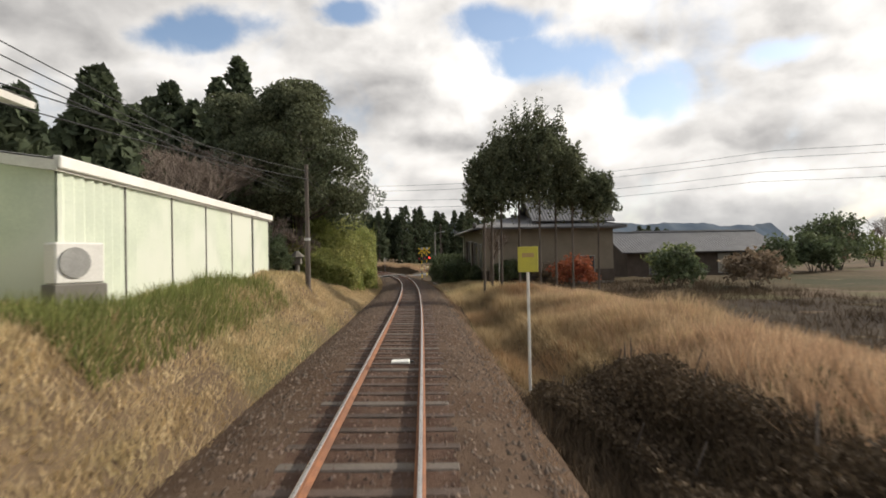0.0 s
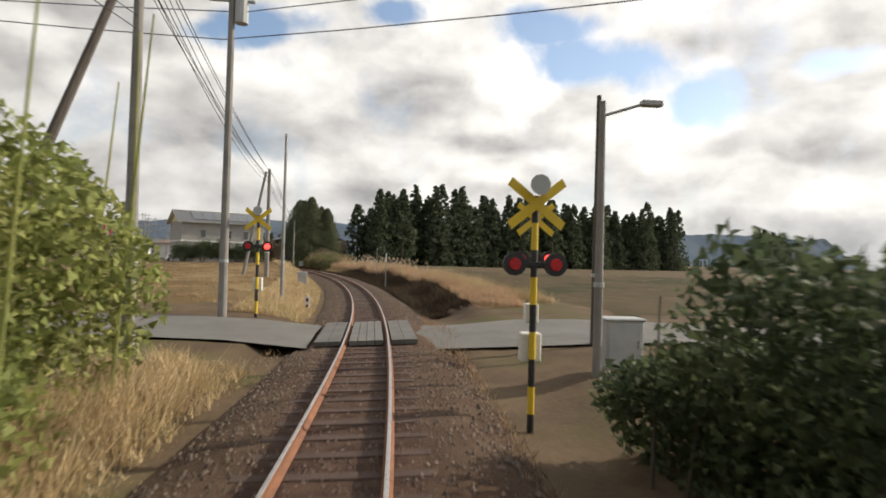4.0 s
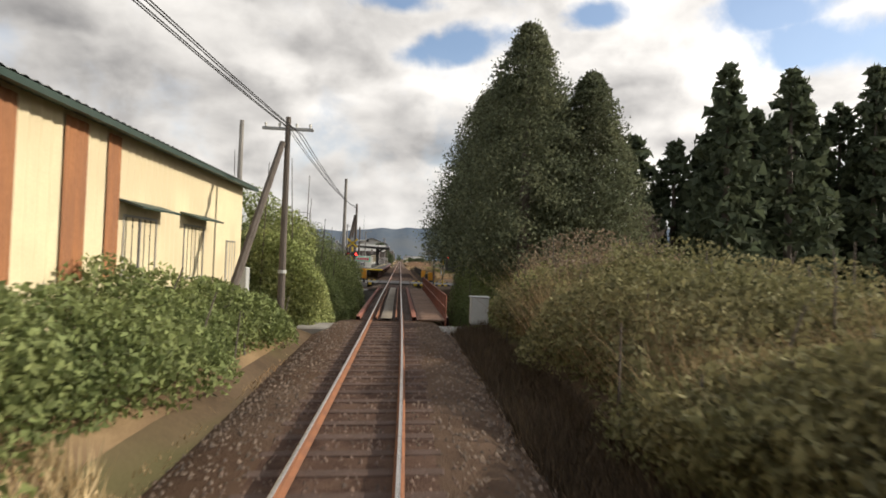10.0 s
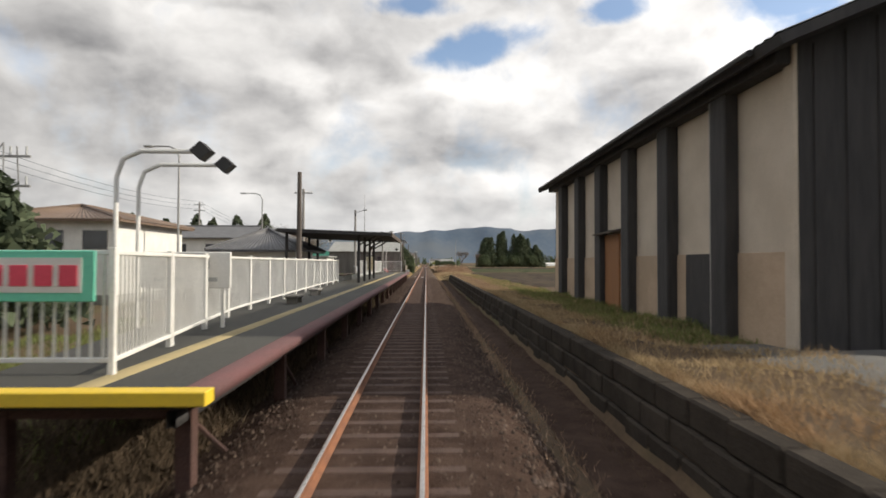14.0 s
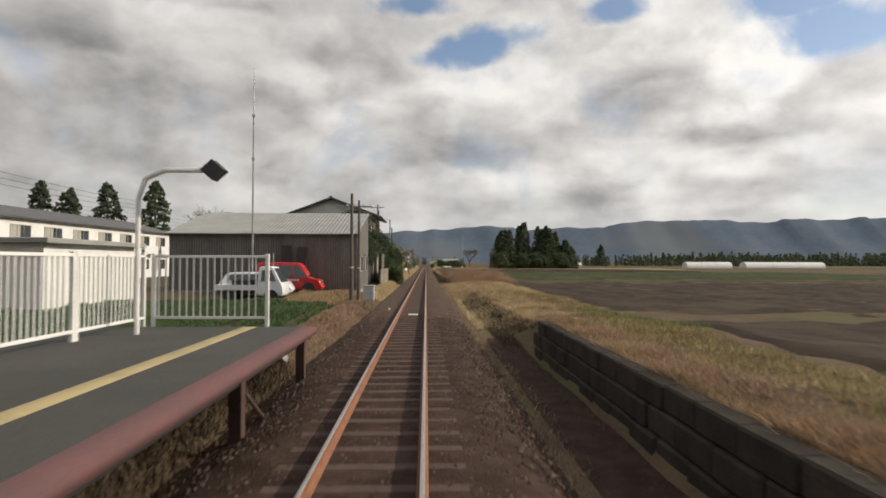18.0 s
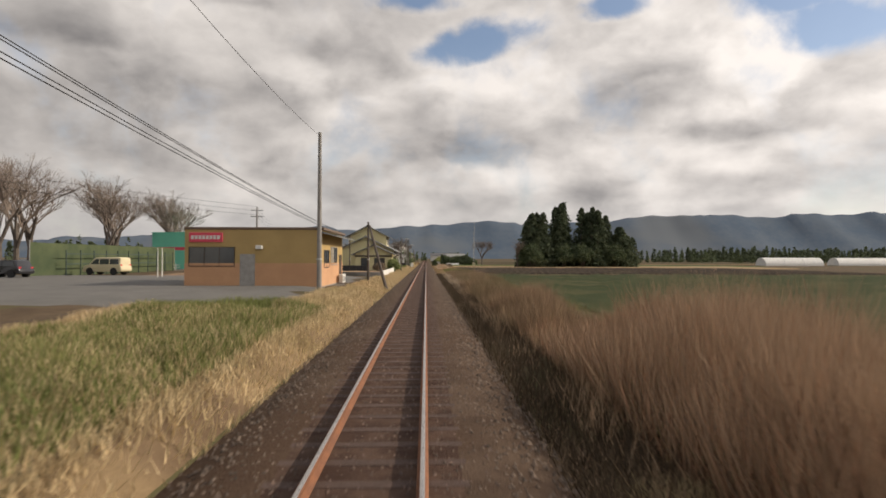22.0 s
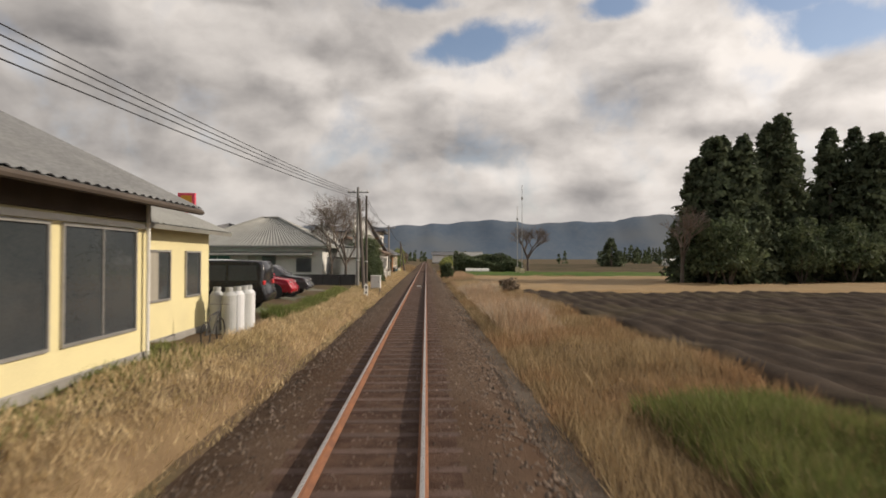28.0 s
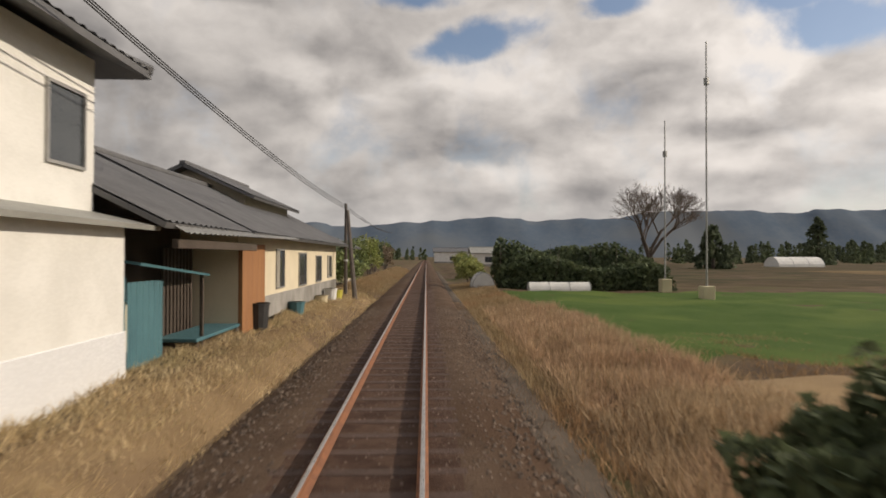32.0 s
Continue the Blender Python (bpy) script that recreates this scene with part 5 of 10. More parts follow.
def lantern(st, d):
    t = thing("stone_lantern", at(st, d) @ Matrix.Scale(1.5, 4), "small pale stone garden lantern on the grass", "lantern")
    part("base", B().box(-0.25, 0.25, -0.25, 0.25, -0.2, 0.12, 0.03), CONCRETE, t)
    part("shaft", B().tube((0, 0, 0.1), (0, 0, 0.65), 0.11, 0.09, 10), CONCRETE, t)
    part("light_box", B().box(-0.17, 0.17, -0.17, 0.17, 0.65, 0.95, 0.02), CONCRETE, t)
    part("cap", B().tube((0, 0, 0.95), (0, 0, 1.2), 0.34, 0.06, 8), CONCRETE, t)


lantern(-159.4, -7.5)


def thicket(s0, s1, d0, d1, n, top, label, leaves=BAMBOO, size=0.13, culms=60, name="bamboo_thicket"):
    """A dense stand of bamboo: culms and a wall of small leaves."""
    sm, dm = (s0 + s1) / 2, (d0 + d1) / 2
    t = thing(name, at(sm, dm), label, "bamboo")
    z0 = t.matrix_world.translation.z
    b = B()
    inv = t.matrix_world.inverted()
    r = random.Random(5)
    for i in range(culms):
        st, d = r.uniform(s0, s1), r.uniform(d0, d1)
        g = float(ground_z(st, d))
        h = top * r.uniform(0.6, 0.95)
        p, q = inv @ place(st, d, g - 0.2), inv @ (place(st + r.uniform(-.5, .5), d + r.uniform(-.3, .6), g + h))
        b.tube(p, q, 0.03, 0.012, 5)
    tagged(part("culm_stand", b, BAMBOO if leaves is BAMBOO else BARK, t), kind="stuff")
    st, d = sample(s0, s1, d0, d1, n)
    f = (d - d0) / (d1 - d0)
    edge = np.minimum(np.minimum(st - s0, s1 - st) / 2.5, 1)
    tall = top * (0.60 + 0.40 * np.sqrt(np.clip(1 - f * f, 0, 1))) * (0.55 + 0.45 * edge) * (0.82 + 0.18 * np.sin(st * 1.1 + d * 0.7) + 0.08 * np.sin(st * 3.1))
    zz = ground_z(st, d) + tall * rng.uniform(0.0, 1, n) ** 0.8
    x, y = spot(st, d + 0.3 * np.sin(zz * 2.1 + st))
    c = np.stack([x, y, zz], 1)
    c = c @ np.array(inv.to_3x3()).T + np.array(inv.translation)
    mesh_part("leaves", fast_mesh("leaves", *leaf_tris(c, size, 0.5), leaves), t)
    return t


thicket(-158.5, -149, -8.0, -4.0, 50000, 4.6, "light green bamboo growing before the cedars", size=0.085)
thicket(-150, -127, -10.5, -3.6, 170000, 6.8, "tall light green bamboo thicket on the bank", size=0.085)
thicket(-144.0, -128.5, 3.0, 5.6, 60000, 2.9, "dark evergreen hedge before the farmhouse", LEAF_DARK, 0.075, 20, "dark_hedge")
thicket(-152, -146, -5.4, -3.4, 9000, 3.2, "yellow-green bush at the foot of the cedars", BAMBOO, 0.12, 10, "yellow_green_bush")
grass("bank_weeds", -150, -124, -4.6, -2.9, 16000, 0.25, 0.9, GOLD, 0.03, 0.4, "dry straw-coloured weeds below the bamboo")


def track_sign(st, d):
    t = thing("track_sign", at(st, d), "faded yellow square railway sign on a white post", "sign")
    part("post", B().tube((0, 0, -0.4), (0, 0, 3.1), 0.035, 0.035, 8), WHITE, t)
    board = part("board", B().box(-0.24, 0.24, -0.05, -0.03, 2.85, 3.45, 0.008), SIGN_YELLOW, t)
    part("bar", B().box(-0.14, 0.14, -0.06, -0.048, 3.2, 3.3), OCHRE, board)


track_sign(-180.3, 2.45)


def clipped_tree(m, h, label, k, crown=3.2):
    """A tall bare trunk with a clipped tuft on top."""
    t = thing("clipped_tree", m, label, "tree", "row of clipped trees")
    part("trunk", B().tube((0, 0, -0.3), (0.05, 0, h * 0.6), 0.075, 0.055, 8).tube((0.05, 0, h * 0.6), (0, 0, h - 0.5), 0.055, 0.025, 6), BARK, t)
    n = 9000
    a, e = rng.uniform(0, 2 * math.pi, n), np.arcsin(rng.uniform(-1, 1, n))
    q = (0.4 + 0.6 * rng.uniform(0, 1, n) ** 0.45) * wobble(a, e, k)
    wide = (1.65 if h > 8.9 else 1.4) - 0.2 * np.sin(e)
    c = np.stack([wide * q * np.cos(e) * np.cos(a), wide * q * np.cos(e) * np.sin(a), h - crown / 2 + crown * 0.55 * q * np.sin(e)], 1)
    mesh_part("crown", fast_mesh("crown", *leaf_tris(c, 0.09, 0.4), CEDAR_NEAR), t)


for i, (st, d, h) in enumerate(((-161.7, 3.7, 8.3), (-161.1, 4.25, 9.0), (-161.8, 4.7, 9.6), (-161.5, 5.8, 10.6), (-162.0, 6.9, 11.0), (-161.2, 8.05, 10.5), (-161.7, 8.9, 8.7), (-161.5, 10.5, 7.5))):
    clipped_tree(at(st, d), h, "tall bare-trunked tree with a clipped dark crown", i * 1.7, h - 4.3)


def broad_tree(m, h, r, low, label, n=30000, size=0.11, k=0.0, leaves=None, group="", lumps=90, clump=1.0, slim=1.0):
    """A spreading evergreen: a trunk, limbs and a crown of many leafy clumps."""
    t = thing("broad_tree", m, label, "tree", group)
    q = random.Random(int(k * 10) + 3)
    tr = min(0.34, 0.075 * r)
    b = B().tube((0, 0, -0.4), (0, 0, low), tr, tr * 0.77, 10).tube((0, 0, low), (0.2 * slim, 0, h * 0.9), tr * 0.77, 0.05, 8)
    cs = []
    for i in range(lumps):
        f = q.uniform(0, 1) ** 0.85
        z = low + (h - low) * f
        e = r * (1 - f ** 2.2) ** 0.5 * q.uniform(0.55, 1.0) * (0.72 + 0.28 * min(1, f * 5))
        a = q.uniform(0, 6.283)
        p = (e * math.cos(a) * slim, e * math.sin(a), z)
        if i % 3 == 0:
            b.tube((0, 0, max(low * 0.8, z - e * 0.45)), p, 0.08, 0.02, 5)
        c = rng.normal(0, 1, (n // lumps, 3))
        c *= (rng.uniform(0.5, 1, len(c)) ** 0.5 / np.linalg.norm(c, axis=1))[:, None] * q.uniform(0.9, 1.6) * clump
        cs.append(c * np.array((1, 1, 0.62)) + np.array(p))
    part("trunk", b, BARK, t)
    mesh_part("crown", fast_mesh("crown", *leaf_tris(np.concatenate(cs), size, 0.4), leaves or FIR), t)
    return t


broad_tree(at(-156.0, -8.0), 12.6, 4.8, 4.2, "broad dark evergreen tree spreading over the bank", 60000, 0.11, 0.3, CEDAR_NEAR, "evergreens over the bank", 130)
broad_tree(at(-153.0, -13.0), 12.6, 4.2, 3.2, "broad dark evergreen tree spreading over the bank", 40000, 0.12, 1.1, CEDAR_NEAR, "evergreens over the bank", 100)
for i, (st, d, h) in enumerate(((-161.0, -12.4, 11.0), (-163.0, -13.6, 10.0), (-159.5, -14.6, 11.5))):
    bare_tree(at(st, d), h, "tall leafless brown tree before dark evergreens", 0.55, 7, 201 + i, group="bare trees on the bank")


def farm_house():
    t = house("farm_house", at(-144.8, 10.6, -0.15), 10.6, 11.8, 4.55, "old Japanese farmhouse with brown-grey plaster and tiled roof", SHADY_PLASTER, TILE, "hip", "x", 1.5, 0.85,
              [("W", 1.7, 1.7, 2.7, 2.0, "curtain"), ("W", -1.6, 1.5, 1.9, 2.0, "glass"), ("W", -4.4, 1.5, 1.5, 1.8, "glass"), ("W", 4.6, 2.2, 0.7, 0.9, "glass"), ("S", 2.8, 0.9, 1.8, 1.3, "glass"), ("N", 0, 1.0, 2.4, 1.4, "glass")],
              0.26, 0.045, 0.35)
    roof_gable(t, 5.8, 5.2, 5.45, 1.75, 0.55, TILE, "x", 0.26, 0.045, SHADY_PLASTER, y0=-2.4, x0=2.2)
    part("upper_wall", B().box(-0.7, 5.1, -5.0, 0.2, 4.4, 5.45), SHADY_PLASTER, t)
    # dark dado stands in for shade on the lower wall
    part("dado", B().box(-5.34, 5.34, -5.94, 5.94, 0.2, 1.15, 0.01), DARK, t)
    part("shutter_case", B().box(-5.48, -5.3, 3.15, 3.85, 1.6, 3.75, 0.01), DARK, t, "dark wooden shutter case")
    part("shutter_case", B().box(-5.48, -5.3, -0.55, 0.2, 1.45, 3.6, 0.01), DARK, t, "dark wooden shutter case")
    for y in (-6.75, 6.75):
        part("ridge_ornament", B().box(-6.25, -5.95, y - 0.12, y + 0.12, 4.62, 4.95, 0.05), TILE, t)
    part("ridge_ornament", B().box(-1.3, -1.05, -2.6, -2.2, 7.2, 7.6, 0.06), TILE, t)
    part("gutter", B().tube((-6.2, -6.7, 4.47), (-6.2, 6.7, 4.47), 0.06, 0.06, 8), STEEL, t)
    part("drain_pipe", B().tube((-5.42, 5.8, 0), (-5.42, 5.8, 4.4), 0.04, 0.04, 8), WHITE, t)
    part("drain_pipe", B().tube((-5.42, 5.8, 4.3), (-6.15, 5.9, 4.45), 0.04, 0.04, 8), WHITE, t)
    house("farm_house", at(-139, 28, -0.4), 15, 8, 3.0, "long low farmhouse with a grey tiled roof among trees", DARK, TILE, "gable", "x", 1.7, 0.8, [("S", -4, 0.6, 2.5, 1.8, "glass"), ("S", 3, 0.6, 2.5, 1.8, "curtain")], 0.3, 0.04)
    house("farm_house", at(-128, 36, -0.4), 13, 9, 3.4, "grey tiled farmhouse beyond the garden", BEIGE, TILE, "gable", "x", 1.9, 0.8, [("S", -3, 0.6, 2.5, 1.8, "glass")], 0.3, 0.04)
    k = thing("garden_kerb", at(-147.0, 2.1, -0.38), "long pale concrete garden kerb by the ditch", "kerb")
    part("kerb", B().box(-0.07, 0.07, -8.0, 8.0, -0.3, 0.12, 0.02), STAINED, k)


farm_house()
shrub(at(-150.6, 7.2), 1.5, 1.4, 2.1, "dark evergreen garden bush before the farmhouse", LEAF_DARK, 9000, 0.06, "garden_bush", "garden bushes", k=1.4, category="bush")
shrub(at(-151.4, 10.4), 1.7, 1.3, 1.7, "dry brown garden bush before the farmhouse", BROWN_LEAF, 7000, 0.06, "garden_bush", "garden bushes", k=2.9, category="bush")
for i, (st, d, rx, ry, h) in enumerate(((-143.0, 5.0, 1.3, 1.8, 2.1), (-139.8, 4.9, 1.3, 1.8, 2.2), (-136.6, 4.8, 1.3, 1.8, 2.3), (-133.6, 5.2, 1.4, 1.8, 2.0), (-130.8, 5.6, 1.3, 1.6, 1.8), (-148.6, 5.0, 0.9, 1.2, 1.7))):
    shrub(at(st, d), rx, ry, h, "dark evergreen hedge bush beside the house", LEAF_DARK, 4200, 0.08, "hedge_bush", "hedge by the farmhouse", k=i, category="hedge")
bare_tree(at(-154.3, 5.2), 6.6, "small leafless garden tree by the farmhouse", 0.42, 6, 33, thick=0.010)
utility_pole(-155.6, 5.6, 3.6, arms=0, r=0.018, material=WHITE, label="slim pale garden post beside a bare tree", group="garden posts")
for i, (st, d, h) in enumerate(((-139, 44, 6.5), (-136, 49, 7.0), (-142, 40, 4.5))):
    shrub(at(st, d), 3.2, 3.0, h, "broad dark tree in the farm garden", LEAF_DARK, 3600, 0.2, "garden_tree", "garden trees", k=i * 2, category="tree")
shrub(at(-155.8, 10.8), 1.9, 1.7, 2.5, "red-leaved autumn bush in the garden", RED_LEAF, 2600, 0.12, "autumn_bush", k=2.2, category="bush")
for i, (st, d, h) in enumerate(((-158, 17, 3.2), (-160, 21, 2.6), (-150, 21, 3.4), (-146, 33, 4.0), (-138, 46, 5.5), (-130, 60, 5.0), (-120, 52, 5.5), (-142, 56, 6.0))):
    shrub(at(st, d), 2.0 + 0.3 * (i % 3), 2.0, h, "mixed garden bush behind the fields", (LEAF_DARK, BROWN_LEAF, LEAF)[i % 3], 2000, 0.16, "garden_bush", "garden bushes", k=i, category="bush")
bare_tree(at(-128, 64), 9.5, "bare-branched tree with an uneven crown over the fields", 0.6, 6, 41)
grass("meadow_grass", -205, -163, 4.6, 9.0, 26000, 0.3, 0.75, PINKGRASS, 0.03, 0.35, "reddish dry meadow grass beside the ditch")
grass("ditch_grass", -182, -160, 2.2, 6.5, 26000, 0.25, 0.7, STRAW, 0.028, 0.45, "straw-coloured weeds over the ditch")
# the ditch's shade is carried by the dark colour of weeds and brush
grass("ditch_grass", -205, -180, 1.9, 5.2, 24000, 0.25, 0.8, DARKGRASS, 0.03, 0.45, "ditch weeds with the ditch's shade in their dark brown")
thicket(-198, -181, 2.5, 4.6, 50000, 1.0, "tangled ditch brush coloured dark for shade", DARKGRASS, 0.045, 30, "ditch_brush")
grass("meadow_tufts", -182, -163, 3.8, 9.5, 16000, 0.25, 0.7, GOLD, 0.024, 0.5, "pale straw tufts over the ditch bank", patchy=0.85)
grass("far_meadow", -200, -150, 9, 22, 24000, 0.15, 0.6, DARKGRASS, 0.03, 0.4, "dry weeds along the dark field", patchy=0.9)
grass("bank_grass", -163, -146, -5.6, -2.7, 16000, 0.05, 0.22, GOLD, 0.028, 0.45, "golden grass below the bamboo")
grass("bank_grass", -205, -160, -7.5, -2.7, 80000, 0.07, 0.26, GOLD, 0.028, 0.45, "straw-coloured grass on the bank")
grass("bank_grass", -186, -176, -6.0, -4.2, 5000, 0.25, 0.55, GREENGRASS, 0.03, 0.35, "green weeds on the bank", patchy=0.8)
grass("verge_grass", -163, -146, 1.9, 5.4, 20000, 0.2, 0.55, GOLD, 0.028, 0.4, "dry grass on the verge by the garden")
grass("verge_grass", -160, -153.5, 2.2, 4.6, 9000, 0.4, 0.8, GOLD, 0.024, 0.4, "mound of tall golden grass by the track")
grass("verge_grass", -160, -153.5, 2.0, 4.6, 5000, 0.35, 0.7, GREENGRASS, 0.024, 0.4, "green grass in the mound by the track")
land("field_dark", -215, -164, 10, 60, FIELD_SOIL, 0.05, label="dark ploughed field beside the track")
land("field_stubble", -163, -140, 15, 70, DULL_FIELD, 0.06, label="dull grass field behind the houses")

# ---- small level crossing ----
def crossing_signal(m, label, lit=True, group="crossing signals"):
    """A striped post with a crossed sign, two lamps and a speaker."""
    t = thing("crossing_signal", m, label, "signal", group)
    for i in range(9):
        part("post_band", B().tube((0, 0, -0.3 + 0.42 * i), (0, 0, -0.3 + 0.42 * (i + 1)), 0.055, 0.055, 10), SAFETY if i % 2 else BLACK, t)
    for s in (-1, 1):
        w = Vector((s * 0.42, 0, 0.34))
        arm = part("cross_arm", B().slab(Vector((0, -0.08, 3.35)) - w + Vector((-0.06 * s * 0.6, 0, 0.06)), Vector((0, -0.08, 3.35)) + w + Vector((-0.06 * s * 0.6, 0, 0.06)),
                                         Vector((0, -0.08, 3.35)) + w - Vector((-0.06 * s * 0.6, 0, 0.06)), Vector((0, -0.08, 3.35)) - w - Vector((-0.06 * s * 0.6, 0, 0.06)), 0.02), SAFETY, t)
    bar = part("lamp_bar", B().box(-0.42, 0.42, -0.06, 0.0, 2.38, 2.46, 0.01), BLACK, t)
    for x in (-0.32, 0.32):
        back = part("lamp_hood", B().tube((x, -0.02, 2.42), (x, -0.10, 2.42), 0.18, 0.18, 14), BLACK, bar)
        part("lamp", B().tube((x, -0.10, 2.42), (x, -0.13, 2.42), 0.10, 0.09, 12), RED_LIGHT if (lit and x > 0) else RED, bar)
    part("control_box", B().box(-0.16, 0.16, 0.05, 0.28, 0.9, 1.35, 0.02), WHITE, t)
    part("speaker", B().tube((0, -0.05, 3.62), (0, -0.3, 3.62), 0.06, 0.16, 10), BOXGREY, t)


PLANK = mat("worn crossing plank", (0.155, 0.148, 0.135), (0.105, 0.10, 0.09), 1.2, 0.9, bump=0.4, grain=45, each=0.15)


def planks(s0, s1, n_in=5):
    """Crossing planks between and beside the rails, each its own piece."""
    t = thing("crossing_deck", Matrix.Identity(4), "grey worn crossing planks between and beside the rails", "crossing")
    inner = np.linspace(CENTRE - GAUGE / 2 + 0.09, CENTRE + GAUGE / 2 - 0.09, n_in)
    strips = [(inner[i] + 0.008, inner[i + 1] - 0.008) for i in range(n_in - 1)]
    strips += [(CENTRE - GAUGE / 2 - 0.11 - 0.34 * (i + 1), CENTRE - GAUGE / 2 - 0.12 - 0.34 * i) for i in range(2)]
    strips += [(CENTRE + GAUGE / 2 + 0.12 + 0.34 * i, CENTRE + GAUGE / 2 + 0.11 + 0.34 * (i + 1)) for i in range(2)]
    for a, b in strips:
        k = B()
        x0, y0, z0 = on_track(s0, a, -0.02)
        pts = [Vector(on_track(s, d, -0.015 + 0.006 * rng.uniform())) for s, d in ((s0, a), (s0, b), (s1, b), (s1, a))]
        part("plank", k.slab(*pts, 0.12), PLANK, t)


planks(-121.4, -117.0)
land("road_1", -121.6, -116.8, -40, -1.7, ASPHALT, 0.05, 1.2, 2.0, label="narrow asphalt road over the small crossing")
land("road_1", -121.6, -116.8, 0.6, 40, ASPHALT, 0.05, 1.2, 2.0, label="narrow asphalt road over the small crossing")
crossing_signal(at(-123.0, 3.4), "striped crossing signal with a yellow cross by the track")
crossing_signal(at(-116.0, -4.3), "striped crossing signal with a yellow cross by the track")
crossing_signal(at(-127.5, 2.2, -0.35), "striped crossing signal with white boxes beside the ballast", False)
utility_pole(-116.5, -5.3, 12.4, arms=3, transformer=True)
utility_pole(-122.5, -5.9, 9.6, arms=1, r=0.16)
brace_pole(-124.5, -8.2, -122.6, -6.0, 9.0)
utility_pole(-110.0, -4.2, 7.5, arms=0, r=0.09, material=STEEL, label="thin steel pole by the crossing")
utility_pole(-125.0, 4.2, 5.4, arms=0, r=0.10, lamp=True, label="grey pole with a small lamp by the crossing")
utility_pole(-121.5, 5.5, 6.6, arms=0, r=0.10, material=POLE_WOOD, label="dark wooden pole by the crossing")
cabinet(-124.5, 4.9, 0.8, 0.5, 1.0, "white equipment cabinet by the crossing", 0.1)
for i, (sx, dz, top) in enumerate(((0, 0, 12.1), (0.4, 0, 11.5), (0, 0.4, 10.2), (0.2, -0.3, 9.3))):
    wire([place(-105 - 6 * i, -46, top + 1.5), place(-116.5 + sx, -5.3 + dz, top), place(-140 + i, 38, top + 0.5), place(-170, 95, top + 1)], 0.018, 0.9)
for i, z in enumerate((9.3, 9.0, 8.7)):
    wire([place(-188, -7.5, 6.2 - 0.25 * i), place(-122.5, -5.9, z), place(-90.4, -6.8, 8.2 - 0.3 * i)], 0.014, 0.8)
for z in (5.5, 5.2):
    wire([place(-205, -10, z), place(-172.3, -4.3, z), place(-122.5, -5.9, z + 2)], 0.012, 0.6)

# ---- second stretch: stubble field, tall silver grass, house with panels ----
utility_pole(-90.4, -6.7, 8.6, arms=0, r=0.18, label="grey concrete pole standing on the stubble field")
brace_pole(-90.2, -8.4, -90.3, -6.95, 8.4, POLE)
cabinet(-95.2, -4.0, 0.62, 0.5, 0.78, "grey steel relay cabinet on the grass verge", 0.2)


def km_post(st, d, label="white concrete kilometre post", turn=0):
    t = thing("kilometre_post", at(st, d, None, turn), label, "post", "kilometre posts")
    part("post", B().prism([(-0.11, -0.3), (0.11, -0.3), (0.11, 0.62), (0.0, 0.74), (-0.11, 0.62)], 1, -0.05, 0.05), WHITE, t)
    part("figure_bar", B().box(-0.055, 0.055, -0.056, -0.049, 0.42, 0.58), BLACK, t)
    part("figure_bar", B().box(-0.04, 0.04, -0.056, -0.049, 0.15, 0.30), BLACK, t)


km_post(-109.6, -3.1)
stake = thing("white_stake", at(118.2, -3.35, -0.12) @ Matrix.Rotation(radians(14), 4, "Y"), "short leaning white stake beside the ballast", "stake")
part("stake", B().box(-0.05, 0.05, -0.03, 0.03, -0.25, 0.34, 0.012), WHITE, stake)
for z in (0.08, 0.2):
    part("mark", B().box(-0.03, 0.03, -0.036, -0.029, z, z + 0.05), BLACK, stake)
t_post = thing("white_marker", at(-91.9, 2.2), "slim post with a white reflector head in the grass", "post")
part("post", B().tube((0, 0, -0.3), (0, 0, 2.6), 0.03, 0.03, 8), STEEL, t_post)
part("reflector", B().box(-0.05, 0.05, -0.04, 0.0, 2.25, 2.9, 0.01), WHITE, t_post)
utility_pole(-79.0, 3.4, 3.0, arms=0, r=0.04, material=STEEL, label="thin grey steel post in the tall grass")
utility_pole(-62.5, -3.6, 6.2, arms=0, r=0.11)
utility_pole(-60.5, -26, 9.5, arms=2, r=0.15)
utility_pole(-40, -30, 9.0, arms=1, r=0.15)
for i, (o, z) in enumerate(((-0.5, 8.4), (-0.2, 8.1), (0.2, 8.2), (0.5, 7.8))):
    wire([place(-122.5, -5.9 + o, z + 0.9), place(-90.4, -6.7 + o, z), place(-62.5, -3.6 + o * 0.6, 6.0 - 0.08 * i), place(-28.5, -3.4 + o * 0.5, 5.9 - 0.08 * i), place(13.0, -4.65 + o * 0.3, 7.2 - 0.1 * i)], 0.014, 0.45)
for z in (8.9, 8.3):
    wire([place(-112, -60, z + 1), place(-60.5, -26, z), place(-40, -30, z - 0.5), place(10, -34, z)], 0.014, 0.7)


